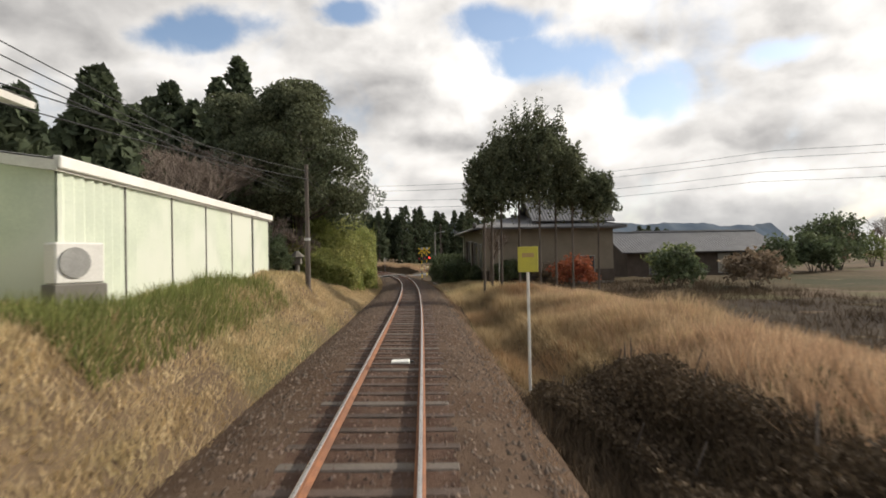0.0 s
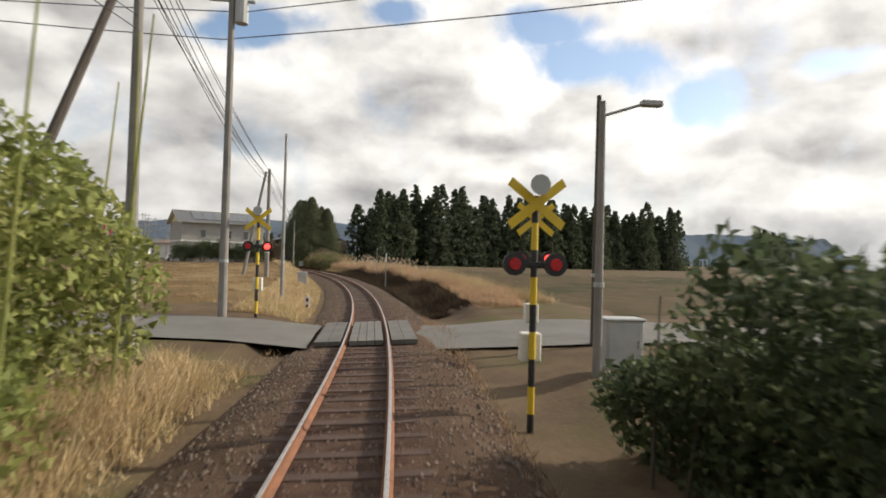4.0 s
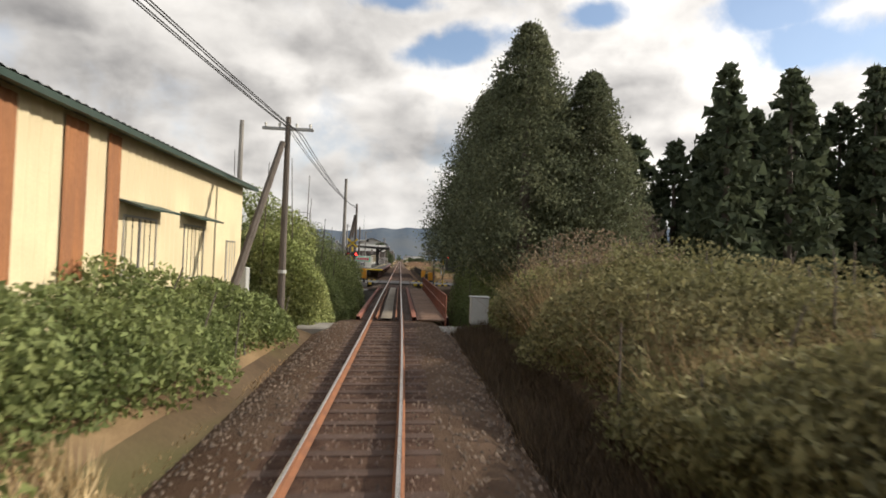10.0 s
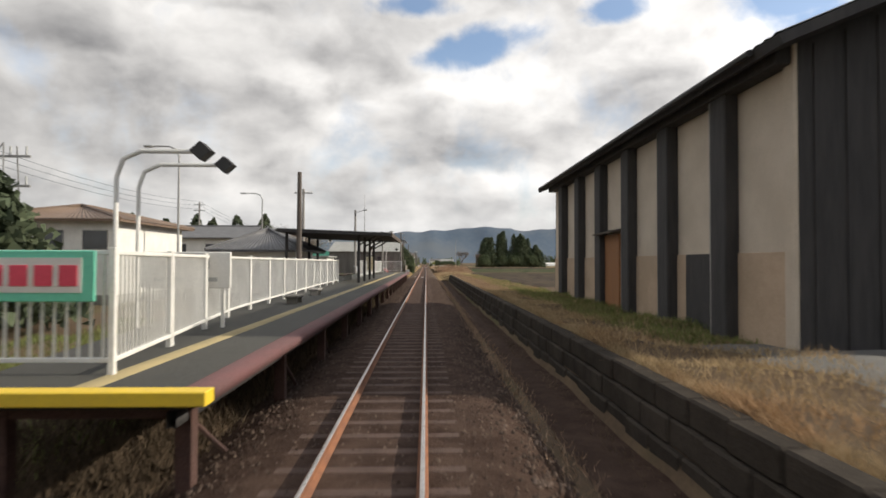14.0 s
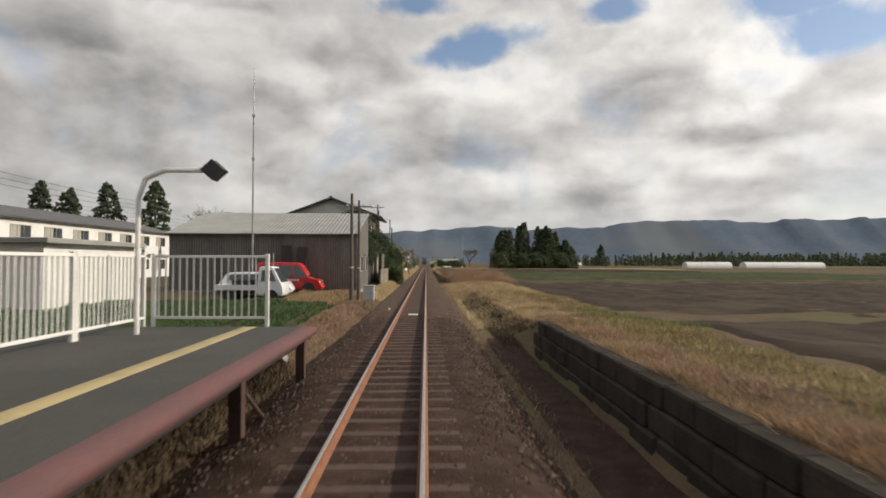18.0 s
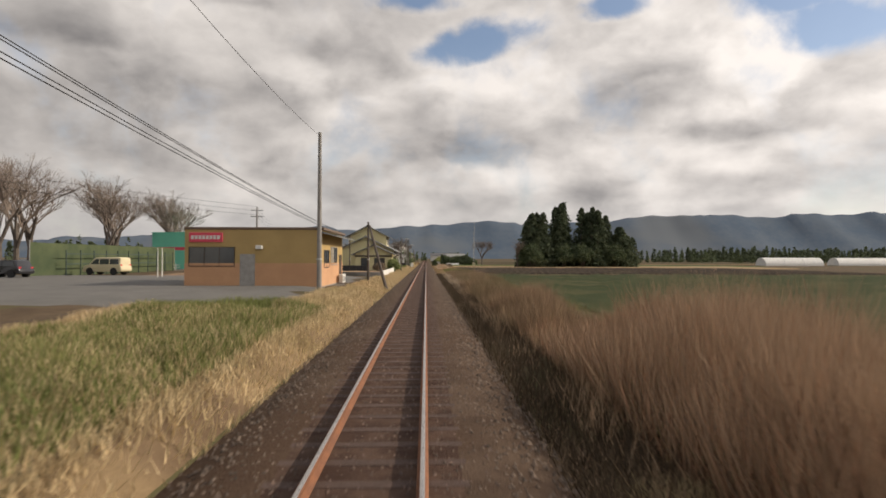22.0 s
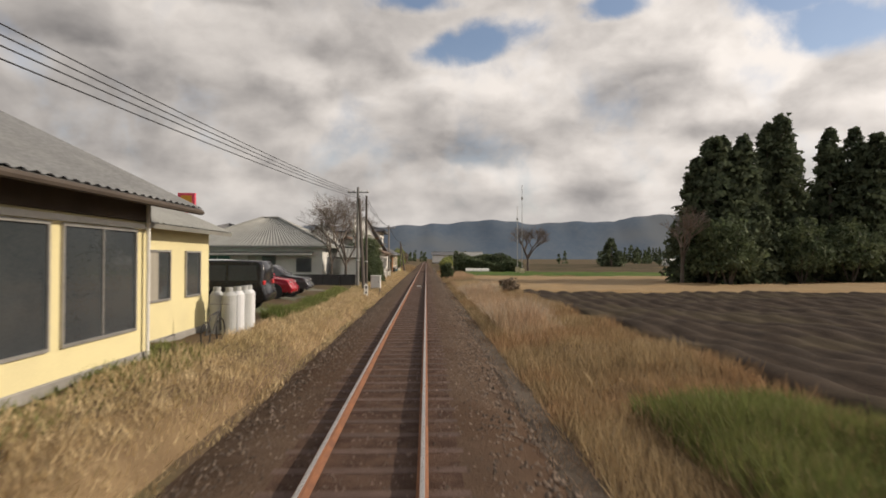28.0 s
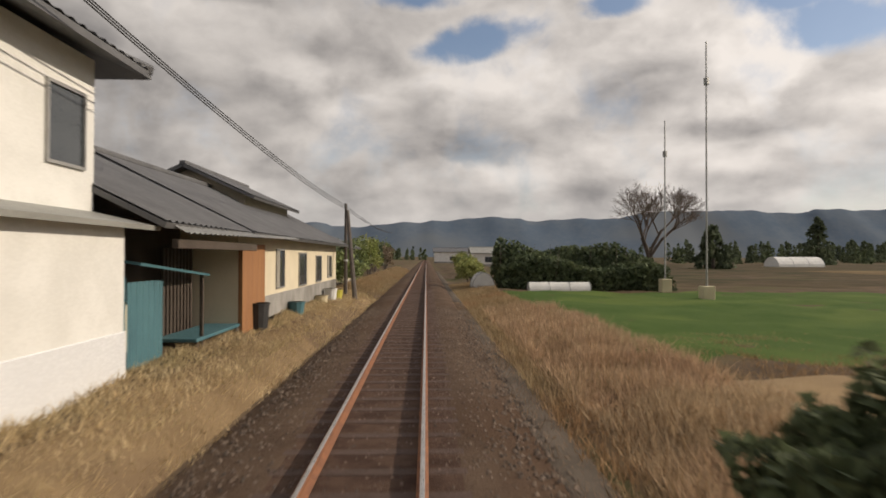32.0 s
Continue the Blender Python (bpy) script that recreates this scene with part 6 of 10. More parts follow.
def panel_house():
    m = at(-47.9, -12.6, 0.6, 12)
    # the front's shade is put into this grey; the sunlit side is yellow
    t = house("panel_house", m, 10.4, 8.6, 5.6, "two-storey house with shade-grey walls, sunlit yellow side and solar panels", mat("wall in shaded-side grey", (0.36, 0.35, 0.32), (0.30, 0.29, 0.265), 0.8, 0.8, bump=0.2, grain=30), TILE, "gable", "x", 1.5, 0.55,
              [("S", -2.6, 3.5, 0.6, 0.9, "glass"), ("S", 0.6, 3.4, 0.8, 1.0, "glass"), ("S", 2.9, 3.4, 0.5, 1.0, "glass"), ("S", -1.0, 0.9, 1.8, 1.2, "curtain"), ("S", 3.0, 0.9, 1.2, 1.2, "glass"),
               ("E", -1.9, 3.3, 1.7, 1.3, "glass"), ("E", 2.3, 3.0, 1.7, 1.9, "curtain"), ("E", -1.5, 0.7, 1.8, 1.6, "curtain")], 0.3, 0.03, 0.3, gable=YELLOW_WALL, edge=WHITE)
    # thin yellow sheet for the side that the sun lights
    part("side_wall", B().box(5.2, 5.24, -4.3, 4.3, 0.3, 5.6), YELLOW_WALL, t)
    part("string_course", B().box(-5.25, 5.28, -4.36, 4.36, 2.85, 3.05, 0.01), WHITE, t)
    slope = 1.5 / 4.3
    for i in range(6):
        x0, x1 = -3.6 + 1.42 * i, -2.24 + 1.42 * i
        q = [(x0, -3.9, 5.6 + 0.4 * slope + 0.09), (x1, -3.9, 5.6 + 0.4 * slope + 0.09), (x1, -0.5, 5.6 + 3.8 * slope + 0.09), (x0, -0.5, 5.6 + 3.8 * slope + 0.09)]
        part("solar_panel", B().slab(*q, 0.04), PANE, t, "dark glassy solar panel")
    deck = part("balcony", B().box(5.24, 6.5, 1.2, 4.3, 2.75, 2.9, 0.02), WHITE, t)
    for i in range(11):
        part("baluster", B().box(6.44, 6.48, 1.2 + 0.31 * i - 0.012, 1.2 + 0.31 * i + 0.012, 2.9, 3.75), BLACK, deck)
    part("handrail", B().box(6.42, 6.5, 1.15, 4.35, 3.75, 3.82, 0.01), BLACK, deck)
    part("balcony_post", B().box(6.38, 6.5, 4.15, 4.27, -0.2, 2.75, 0.01), WHITE, t)


panel_house()
for i, d in enumerate((-16.5, -14.2, -12.0, -9.8, -7.6)):
    shrub(at(-54.2 + 0.3 * (i % 2), d), 1.75, 1.25, 2.9 + 0.3 * (i % 3), "dark clipped garden hedge before the house", LEAF_DARK, 8000, 0.065, "hedge_bush", "hedge before the house", k=i, category="hedge")
shrub(at(-51.6, -5.2), 1.2, 1.7, 3.5, "large dark bush with dry red-brown twigs by the house", BUSH_MIX, 16000, 0.05, "berry_bush", k=4, category="bush")
shrub(at(-48.4, -5.5), 1.1, 1.5, 2.9, "dark evergreen bush by the house", BUSH_MIX, 9000, 0.05, "garden_bush", "garden bushes", k=5, category="bush")
shrub(at(-44.6, -5.2), 0.9, 1.1, 2.3, "bush with bright yellow autumn leaves", YELLOW_LEAF, 1800, 0.09, "yellow_bush", k=6, category="bush")
shrub(at(-42.6, -4.9), 1.0, 1.2, 1.9, "green leafy bush by the workshop", LEAF, 2400, 0.09, "garden_bush", "garden bushes", k=7, category="bush")
house("village_house", at(-22, -48, 0.3), 9, 8, 5.0, "cream two-storey village house with a brown roof", CREAM, BROWN_ROOF, "hip", "x", 1.5, 0.6, [("S", -2, 3, 1.6, 1.1, "glass"), ("S", 2, 0.6, 1.8, 1.8, "curtain"), ("E", 0, 3, 1.6, 1.1, "glass")])
house("village_house", at(-30, -64, 0.3), 10, 8, 3.0, "low village house behind a white fence", OCHRE, TILE, "gable", "x", 1.6, 0.6, [("S", 1, 0.6, 2, 1.6, "glass")])
for i, (st, d, h) in enumerate(((-20, -38, 7.5), (-14, -33, 6.5), (-8, -56, 9.0), (-6, -44, 8.0), (-36, -72, 9.0))):
    bare_tree(at(st, d), h, "leafless tree among the village houses", 0.55, 6, 50 + i, group="bare village trees")


def rail_fence(s0, s1, d, label, h=0.9, step=2.0, material=None, along=True):
    """A low fence of posts and two rails along the track, or across it from d s0 to s1 at station d."""
    c = (s0 + s1) / 2
    m = at(c, d) if along else at(d, c)
    t = thing("white_fence", m, label, "fence")
    half = abs(s1 - s0) / 2
    k = int(half * 2 / step)
    for i in range(k + 1):
        q = -half + i * step
        part("post", B().box(-0.05, 0.05, q - 0.05, q + 0.05, -0.4, h, 0.01) if along else B().box(q - 0.05, q + 0.05, -0.05, 0.05, -0.4, h, 0.01), material or WHITE, t)
    for z in (h * 0.45, h * 0.85):
        part("rail", B().box(-0.03, 0.03, -half, half, z - 0.05, z + 0.05, 0.01) if along else B().box(-half, half, -0.03, 0.03, z - 0.05, z + 0.05, 0.01), material or WHITE, t)
    return t


rail_fence(-58, -24, -38, "low white railing along the village road", along=False)
t_ban = thing("banner_sign", at(-44, -27), "tall pink and white banner sign by the road", "sign")
part("post", B().tube((0, 0, -0.3), (0, 0, 5.2), 0.05, 0.05, 8), STEEL, t_ban)
part("board", B().box(0.05, 1.1, -0.04, 0.0, 2.6, 5.0, 0.01), PINK_RED, t_ban)
part("stripe", B().box(0.35, 0.8, -0.05, -0.041, 2.8, 4.8), WHITE, t_ban)
land("field_stubble", -113, -58, -60, -4.6, STUBBLE, 0.035, label="mown straw-coloured field beside the track")
grass("verge_grass", -115, -42, -5.4, -2.8, 52000, 0.15, 0.5, GOLD, 0.028, 0.45, "golden dry grass on the verge")
grass("verge_grass", -104, -62, -4.4, -2.8, 9000, 0.15, 0.4, GREENGRASS, 0.028, 0.4, "green grass among the dry verge", patchy=0.9)
grass("field_grass", -112, -58, -16, -5.4, 30000, 0.06, 0.2, STRAW, 0.03, 0.5, "short dry stubble", patchy=0.5)
grass("tall_weeds", -60, -40, -5.0, -2.9, 16000, 0.5, 1.2, GOLD, 0.03, 0.3, "tall golden weeds beside the track")
# dark weeds make the band of shade below the tall grass
grass("ditch_grass", -112, -56, 1.7, 4.2, 60000, 0.35, 0.9, DARKGRASS, 0.03, 0.3, "tall ditch weeds darkened for the shade of the bank")
grass("ditch_grass", -58, -26, 1.75, 3.0, 18000, 0.15, 0.5, DARKGRASS, 0.03, 0.4, "ditch weeds coloured dark for shade")
grass("silver_grass", -113, -97, 4.0, 6.4, 16000, 0.4, 0.9, PINKGRASS, 0.022, 0.35, "lower reddish grass on the ditch bank")
grass("silver_grass", -99, -84, 3.8, 6.2, 20000, 0.6, 1.3, PINKGRASS, 0.020, 0.28, "reddish silver grass on the ditch bank")
grass("silver_grass", -86, -45, 3.7, 5.6, 30000, 0.7, 1.25, PINKGRASS, 0.020, 0.22, "tall reddish silver grass on the ditch bank")
grass("silver_grass", -86, -42, 4.4, 9.0, 30000, 0.3, 0.85, PINKGRASS, 0.024, 0.28, "tall reddish silver grass on the ditch bank")
grass("silver_grass", -60, -30, 5.0, 14, 26000, 0.3, 0.8, STRAW, 0.028, 0.4, "dry meadow grass on the rise")
grass("silver_grass", -110, -54, 4.2, 8.5, 26000, 0.4, 1.15, STRAW, 0.020, 0.4, "pale straw tufts among the silver grass", patchy=0.7)
grass("silver_grass", -108, -45, 4.4, 9.5, 30000, 0.5, 1.2, GOLD, 0.018, 0.4, "pale golden heads over the silver grass", patchy=0.75)
grass("silver_grass", -62, -40, 2.5, 5.5, 22000, 0.25, 0.75, GOLD, 0.024, 0.45, "pale golden grass on the ditch bank")
grass("silver_grass", -80, -40, 3.6, 9.0, 22000, 0.3, 0.95, GOLD, 0.022, 0.4, "pale golden tufts among the silver grass", patchy=0.85)
plumes("grass_plumes", -88, -54, 3.4, 6.5, 260, 0.9, 1.7, "pale feathery heads of silver grass")
land("field_dull", -113, -60, 10, 90, DULL_FIELD, 0.05, label="dull grass field below the woods")
for i in range(64):
    f = i / 63
    st, d = 0 + 30 * f + rng.uniform(-3, 9), 24 + 124 * f + rng.uniform(-2, 2)
    cedar(at(st, d), rng.uniform(15, 20.5) + 3 * f, rng.uniform(2.7, 3.5), "tall dark cedar at the edge of a wood", 2000, 0.0, 0.5, "wood of cedars", k=i * 0.7)
for i in range(48):
    f = i / 47
    cedar(at(8 + 32 * f + rng.uniform(-2, 6), 23 + 128 * f), rng.uniform(13, 18), 3.4, "dark cedar standing behind the edge of a wood", 1400, 0.0, 0.6, "wood of cedars", k=i)
for i in range(16):
    cedar(at(-2 + 3.2 * i + rng.uniform(-2, 2), 150 + 5 * i), rng.uniform(11, 15), 2.8, "dark cedar in a distant wood", 900, 0.05, 0.7, "distant cedars", k=i)
bare_tree(at(-14, 12.5), 8.5, "wide leafless tree beside the wood", 0.6, 6, 61)
bare_tree(at(14, 30), 10.0, "pale leafless tree behind the wood", 0.6, 6, 62)

# ---- third stretch: workshop, thickets, bridge ----
def workshop():
    t = house("workshop", at(-32.8, -8.7, 0.35), 6.2, 14.2, 4.1, "cream-painted steel workshop with rusted panels", CREAM, PALE_ROOF, "gable", "y", 0.7, 0.45,
              [("E", -0.6, 1.2, 1.5, 1.2, "glass"), ("E", 2.6, 1.1, 1.4, 1.3, "glass"), ("E", 5.9, 0.1, 0.9, 2.0, "door"), ("S", 1.2, 1.2, 1.6, 1.0, "glass")], 0.25, 0.03, 0.25, "workshop", edge=GREEN_ROOF, ribbed=0.28)
    for y, w in ((-5.6, 1.7), (-3.2, 0.7), (-1.9, 0.5)):
        part("rusted_panel", B().ribs((3.1, y - w / 2, 1.2), (3.1, y + w / 2, 1.2), (3.1, y + w / 2, 3.9), (3.1, y - w / 2, 3.9), 0.2, 0.03, 0.05), RUST_SHEET, t, "rust-brown steel sheet")
    for y in (-0.6, 2.6):
        part("awning", B().slab((3.1, y - 1.0, 2.75), (3.1, y + 1.0, 2.75), (3.6, y + 1.0, 2.6), (3.6, y - 1.0, 2.6), 0.04), GREEN_ROOF, t)
    part("television_aerial", B().tube((-1, -3, 4.5), (-1, -3, 6.8), 0.02, 0.02, 5).tube((-1.6, -3, 6.6), (-0.4, -3, 6.6), 0.012, 0.012, 4).tube((-1.4, -3, 6.3), (-0.6, -3, 6.3), 0.012, 0.012, 4), STEEL, t)
    part("water_heater", B().box(3.15, 3.5, 6.6, 7.0, 0.3, 1.3, 0.02), BOXGREY, t)


workshop()
utility_pole(-28.4, -3.6, 6.2, arms=1, r=0.12, material=POLE_WOOD, label="dark wooden utility pole beside the track")
brace_pole(-31.0, -4.6, -28.6, -3.7, 5.4)
utility_pole(-24.9, -5.9, 6.8, arms=0, r=0.12, label="grey concrete pole by the workshop")
utility_pole(0.4, -4.6, 8.2, arms=0, r=0.17, label="stout grey concrete pole by the road")
utility_pole(13.0, -4.65, 7.4, arms=0, r=0.15, material=POLE_WOOD, label="dark wooden utility pole past the crossing")
brace_pole(13.4, -6.0, 13.1, -4.8, 6.3)
brace_pole(12.6, -5.5, 13.0, -4.7, 6.0)
utility_pole(3.3, 2.66, 6.6, arms=0, r=0.07, material=POLE_WOOD, label="dark slim pole by the crossing")
utility_pole(15.2, 11.2, 12.0, arms=2, r=0.17, transformer=True, label="tall concrete utility pole beside the store house")
brace_pole(13.2, 10.5, 15.1, 11.1, 9.8)
for i, (s0, s1, d0, d1, n, top, lv, nm, lb) in enumerate((
        (-47, -29, -5.2, -3.2, 26000, 1.7, LEAF, "green_brush", "green brush on the verge before the workshop"),
        (-25.4, -19.2, -6.0, -2.9, 60000, 4.9, WILLOW, "willowy_thicket", "light green willowy thicket by the bridge"),
        (-19, -9.5, -8.5, -2.9, 60000, 4.2, WILLOW, "stream_thicket", "green brush growing up from the stream"),
        (-9.5, -1.5, -10, -2.9, 60000, 4.9, WILLOW, "stream_thicket", "green brush growing up from the stream"),
        (-48, -40, 2.8, 5.6, 26000, 1.7, OLIVE, "green_brush", "green and grey brush beside the track"),
        (-40, -28, 2.9, 7.5, 34000, 1.9, OLIVE, "dry_brush", "dull olive brush and creepers beside the track"),
        (-37, -26, 5.5, 10, 20000, 2.3, OLIVE, "green_brush", "yellow-green brush on the slope"),
        (-30.0, -21.0, 3.6, 8.0, 26000, 2.3, WILLOW, "dry_brush", "olive brush and dry creepers on the bank by the bridge"),
        (-30.0, -21.5, 4.4, 9, 20000, 3.1, BROWN_LEAF, "brown_brush", "brown brush and creepers by the bridge"),
        (-19, -3, 3.4, 8.5, 46000, 3.0, LEAF, "dark_brush", "dark green brush below the trees"))):
    low = (-3.0 if -23 < (s0 + s1) / 2 < -2 else 0.0)
    thicket(s0, s1, d0, d1, int(n * 1.5), top - low * 0.9, lb, lv, 0.064, 20, nm)
for i, (st, d, h, r, bare) in enumerate(((-18.6, 5.6, 14.0, 2.9, 0.20), (-18.2, 8.8, 12.0, 2.2, 0.34), (-14.0, 6.8, 13.5, 2.5, 0.16), (-10.4, 5.8, 14.0, 3.0, 0.22), (-9.0, 8.8, 11.5, 2.3, 0.1), (-5.6, 5.6, 14.4, 3.7, 0.26), (-2.4, 8.2, 11.5, 2.6, 0.1), (-2.0, 5.7, 12.0, 3.4, 0.26))):
    cedar(at(st, d, -0.6), h, r, "huge dark cedar overhanging the track by the bridge", 42000, bare, 0.085, "cedars by the bridge", k=i * 2.1, clear=0.85 - d, leaves=CEDAR_NEAR)
grass("bank_weeds", -44, -28, 3.4, 8.5, 16000, 0.9, 2.0, STRAW, 0.020, 0.45, "dry straw-coloured stalks over the brush", patchy=0.85)
grass("bank_weeds", -31, -21.5, 3.6, 8.5, 16000, 0.8, 2.3, STRAW, 0.022, 0.4, "dry straw-coloured creepers and stalks on the bank", patchy=0.6)
grass("bank_weeds", -31, -21.5, 4.2, 9.0, 9000, 1.2, 2.9, GOLD, 0.018, 0.4, "pale dry stalks on the bank by the bridge", patchy=0.8)
cabinet(-25.4, 2.7, 0.62, 0.5, 0.92, "pale grey relay cabinet at the bridge head", 0.58, z=-0.65)


def bridge():
    t = thing("railway_bridge", Matrix.Identity(4), "rust-red steel girder bridge with a plank walkway and railing", "bridge")
    s0, s1 = -24.4, -1.2

    def strip(name, d0, d1, z0, z1, material, label=""):
        me = sweep(name, [(d0, z1), (d1, z1), (d1, z0), (d0, z0)], s0, s1, 2.0, material)
        ob = new(name, me)
        ob.parent = t
        return tagged(ob, label)
    for s in (-1, 1):
        strip("girder", CENTRE + s * 0.85 - 0.16, CENTRE + s * 0.85 + 0.16, -1.6, -0.36, OLD_RUST)
        strip("guard_rail", CENTRE + s * 0.36 - 0.03, CENTRE + s * 0.36 + 0.03, -0.14, -0.01, RAIL)
        strip("timber_kerb", CENTRE + s * 1.02 - 0.08, CENTRE + s * 1.02 + 0.08, -0.14, 0.0, RUST)
    strip("centre_walkway", CENTRE - 0.2, CENTRE + 0.2, -0.14, -0.06, STAINED, "pale ribbed centre walkway")
    strip("walkway_beam", CENTRE + 1.12, CENTRE + 1.2, -0.45, -0.1, OLD_RUST)
    strip("walkway_beam", CENTRE + 2.2, CENTRE + 2.3, -0.45, -0.02, OLD_RUST)
    for i in range(52):
        s = s0 + 0.2 + i * 0.44
        ob = part("bridge_sleeper", B().box(-1.05, 1.05, -0.1, 0.1, -0.36, -0.145, 0.01), WOODEN, t)
        ob.matrix_local = Matrix.Translation(place(s, CENTRE, 0)) @ Matrix.Rotation(float(heading(s)), 4, "Z")
    for i in range(58):
        a, b = s0 + i * 0.4, s0 + (i + 1) * 0.4 - 0.015
        pts = [Vector(on_track(s, d, -0.09 - 0.008 * (i % 2))) for s, d in ((a, CENTRE + 1.2), (a, CENTRE + 2.2), (b, CENTRE + 2.2), (b, CENTRE + 1.2))]
        part("walkway_plank", B().slab(*pts, 0.05), PLANK_RUST, t)
    for i in range(10):
        a, b = s0 + i * 2.32, s0 + (i + 1) * 2.32 - 0.03
        p = place(a, CENTRE + 2.2, -0.3)
        part("railing_post", B().tube(p, p + Vector((0, 0, 1.13)), 0.03, 0.03, 6), RUST, t)
        q = place(b + 0.03, CENTRE + 2.2, 0)
        for k in range(1, 8):
            e = p.lerp(q, k / 8)
            part("baluster", B().tube(Vector((e.x, e.y, -0.1)), Vector((e.x, e.y, 0.81)), 0.012, 0.012, 4), RUST, t)
        for z in (0.38, 0.83):
            part("railing", B().tube(Vector((p.x, p.y, z)), Vector((q.x, q.y, z)), 0.03, 0.03, 6), RUST, t)
    for s, n in ((s0 - 0.7, "abutment"), (s1 + 0.7, "abutment")):
        c = place(s, CENTRE, 0)
        ob = part(n, B().box(-3.0, 3.0, -0.8, 0.8, -3.4, -0.30, 0.05), CONCRETE, t)
        ob.matrix_local = Matrix.Translation(c)
    land("water", -19, -6, -40, 40, mat("stream water", (0.03, 0.035, 0.03), (0.04, 0.045, 0.035), 1.0, 0.1, bump=0.15, grain=3), 0, 2, 4, level=-2.85, label="dark shallow stream under the bridge")


bridge()

# ---- road crossing with barriers ----
CROSS0, CROSS1 = 5.4, 11.2
planks(CROSS0, CROSS1)
land("road_2", CROSS0, CROSS1, -70, -2.05, ASPHALT, 0.03, 1.16, 2.0, label="grey asphalt road over the level crossing")
land("road_2", CROSS0, CROSS1, 0.85, 70, ASPHALT, 0.03, 1.16, 2.0, label="grey asphalt road over the level crossing")
land("yard_asphalt", 11.2, 29.4, 4.9, 34, ASPHALT, 0.05, 1.4, 1.5, label="worn grey asphalt yard beside the store house")


def barrier(st, d, side, down_to, label):
    """An orange barrier machine with a striped pole that lies across the road; side is the way of the pole in d."""
    t = thing("crossing_barrier", at(st, d, -0.03), label, "barrier", "crossing barriers")
    part("pedestal", B().box(-0.28, 0.28, -0.22, 0.22, -0.3, 0.06, 0.02), CONCRETE, t)
    part("column", B().tube((0, 0, 0.0), (0, 0, 0.5), 0.10, 0.10, 10), BLACK, t)
    case = part("machine_case", B().prism([(-0.20, 0.42), (0.20, 0.42), (0.20, 1.02), (0.14, 1.10), (-0.14, 1.10), (-0.20, 1.02)], 1, -0.22, 0.22), ORANGE, t)
    part("case_door", B().box(-0.13, 0.13, -0.235, -0.215, 0.5, 0.95, 0.008), ORANGE, case)
    part("counterweight", B().box(min(0, -side * 0.5), max(0, -side * 0.5), 0.20, 0.32, 0.68, 0.90, 0.02), BLACK, t)
    n = 12
    a, b = Vector((side * 0.1, 0.28, 0.9)), Vector((side * 0.1 + down_to[0], 0.28 + down_to[1], down_to[2]))
    for i in range(n):
        part("pole_band", B().tube(a.lerp(b, i / n), a.lerp(b, (i + 1) / n), 0.035, 0.035, 8), SAFETY if i % 2 == 0 else BLACK, t)
    part("warning_lamp", B().ball(a.lerp(b, 0.72) + Vector((0, 0, -0.12)), 0.06, 0.06, 0.09, 8, 5), RED, t)


def stripe_kerb(s, d0, d1, label):
    """A low kerb painted in slanting yellow and black."""
    c = (d0 + d1) / 2
    t = thing("striped_kerb", at(s, c, -0.05), label, "kerb", "striped kerbs")
    half, n = (d1 - d0) / 2, max(4, int((d1 - d0) / 0.24))
    for i in range(n):
        a, b = -half + 2 * half * i / n, -half + 2 * half * (i + 1) / n
        part("kerb_block", B().prism([(-0.09, -0.1), (0.09, -0.1), (0.07, 0.08), (-0.07, 0.08)], 0, a, b), SAFETY if i % 2 == 0 else BLACK, t)


barrier(4.2, -3.15, -1, (-0.25, 3.4, 0.8), "orange barrier machine with a lowered striped pole")
barrier(12.2, -3.7, -1, (-0.55, -6.6, 0.72), "orange barrier machine with a lowered striped pole")
barrier(12.0, 2.15, 1, (0.72, -6.4, 0.75), "orange barrier machine with a lowered striped pole")
barrier(4.4, 2.45, 1, (0.55, 3.0, 0.8), "orange barrier machine with a lowered striped pole")
stripe_kerb(4.9, -4.7, -2.3, "yellow and black striped kerb by the crossing")
stripe_kerb(11.7, -6.2, -2.2, "yellow and black striped kerb by the crossing")
stripe_kerb(11.7, 1.1, 4.6, "yellow and black striped kerb by the crossing")
stripe_kerb(4.9, 1.1, 4.2, "yellow and black striped kerb by the crossing")
crossing_signal(at(4.0, -4.2, -0.05), "striped crossing signal with a lit red lamp", True)
crossing_signal(at(4.4, 3.5, -0.05), "striped crossing signal with a lit red lamp beside dark brush", True)
cabinet(2.4, -3.75, 0.7, 0.6, 0.85, "large white equipment cabinet by the crossing", 0.0, z=-0.1, material=WHITE, name="equipment_cabinet")
minivan(at(8.6, -11.5, 0.0, 90), "silver minivan waiting at the crossing", SILVER, 1.7, 4.0)
hatchback(at(7.0, -19, 0.0, -90), "white hatchback on the road", CAR_WHITE)
t_board = thing("roadside_board", at(13.5, -11.5), "dark brown wooden roadside board with pale strips", "sign")
for x in (-1.2, 1.2):
    part("post", B().box(x - 0.07, x + 0.07, -0.07, 0.07, -0.3, 3.4, 0.01), DARK, t_board)
for z in (1.9, 2.6):
    part("board", B().box(-1.4, 1.4, -0.1, -0.06, z, z + 0.5, 0.01), DARK, t_board)
    part("text_bar", B().box(-1.1, 1.1, -0.12, -0.099, z + 0.18, z + 0.3), WHITE, t_board)
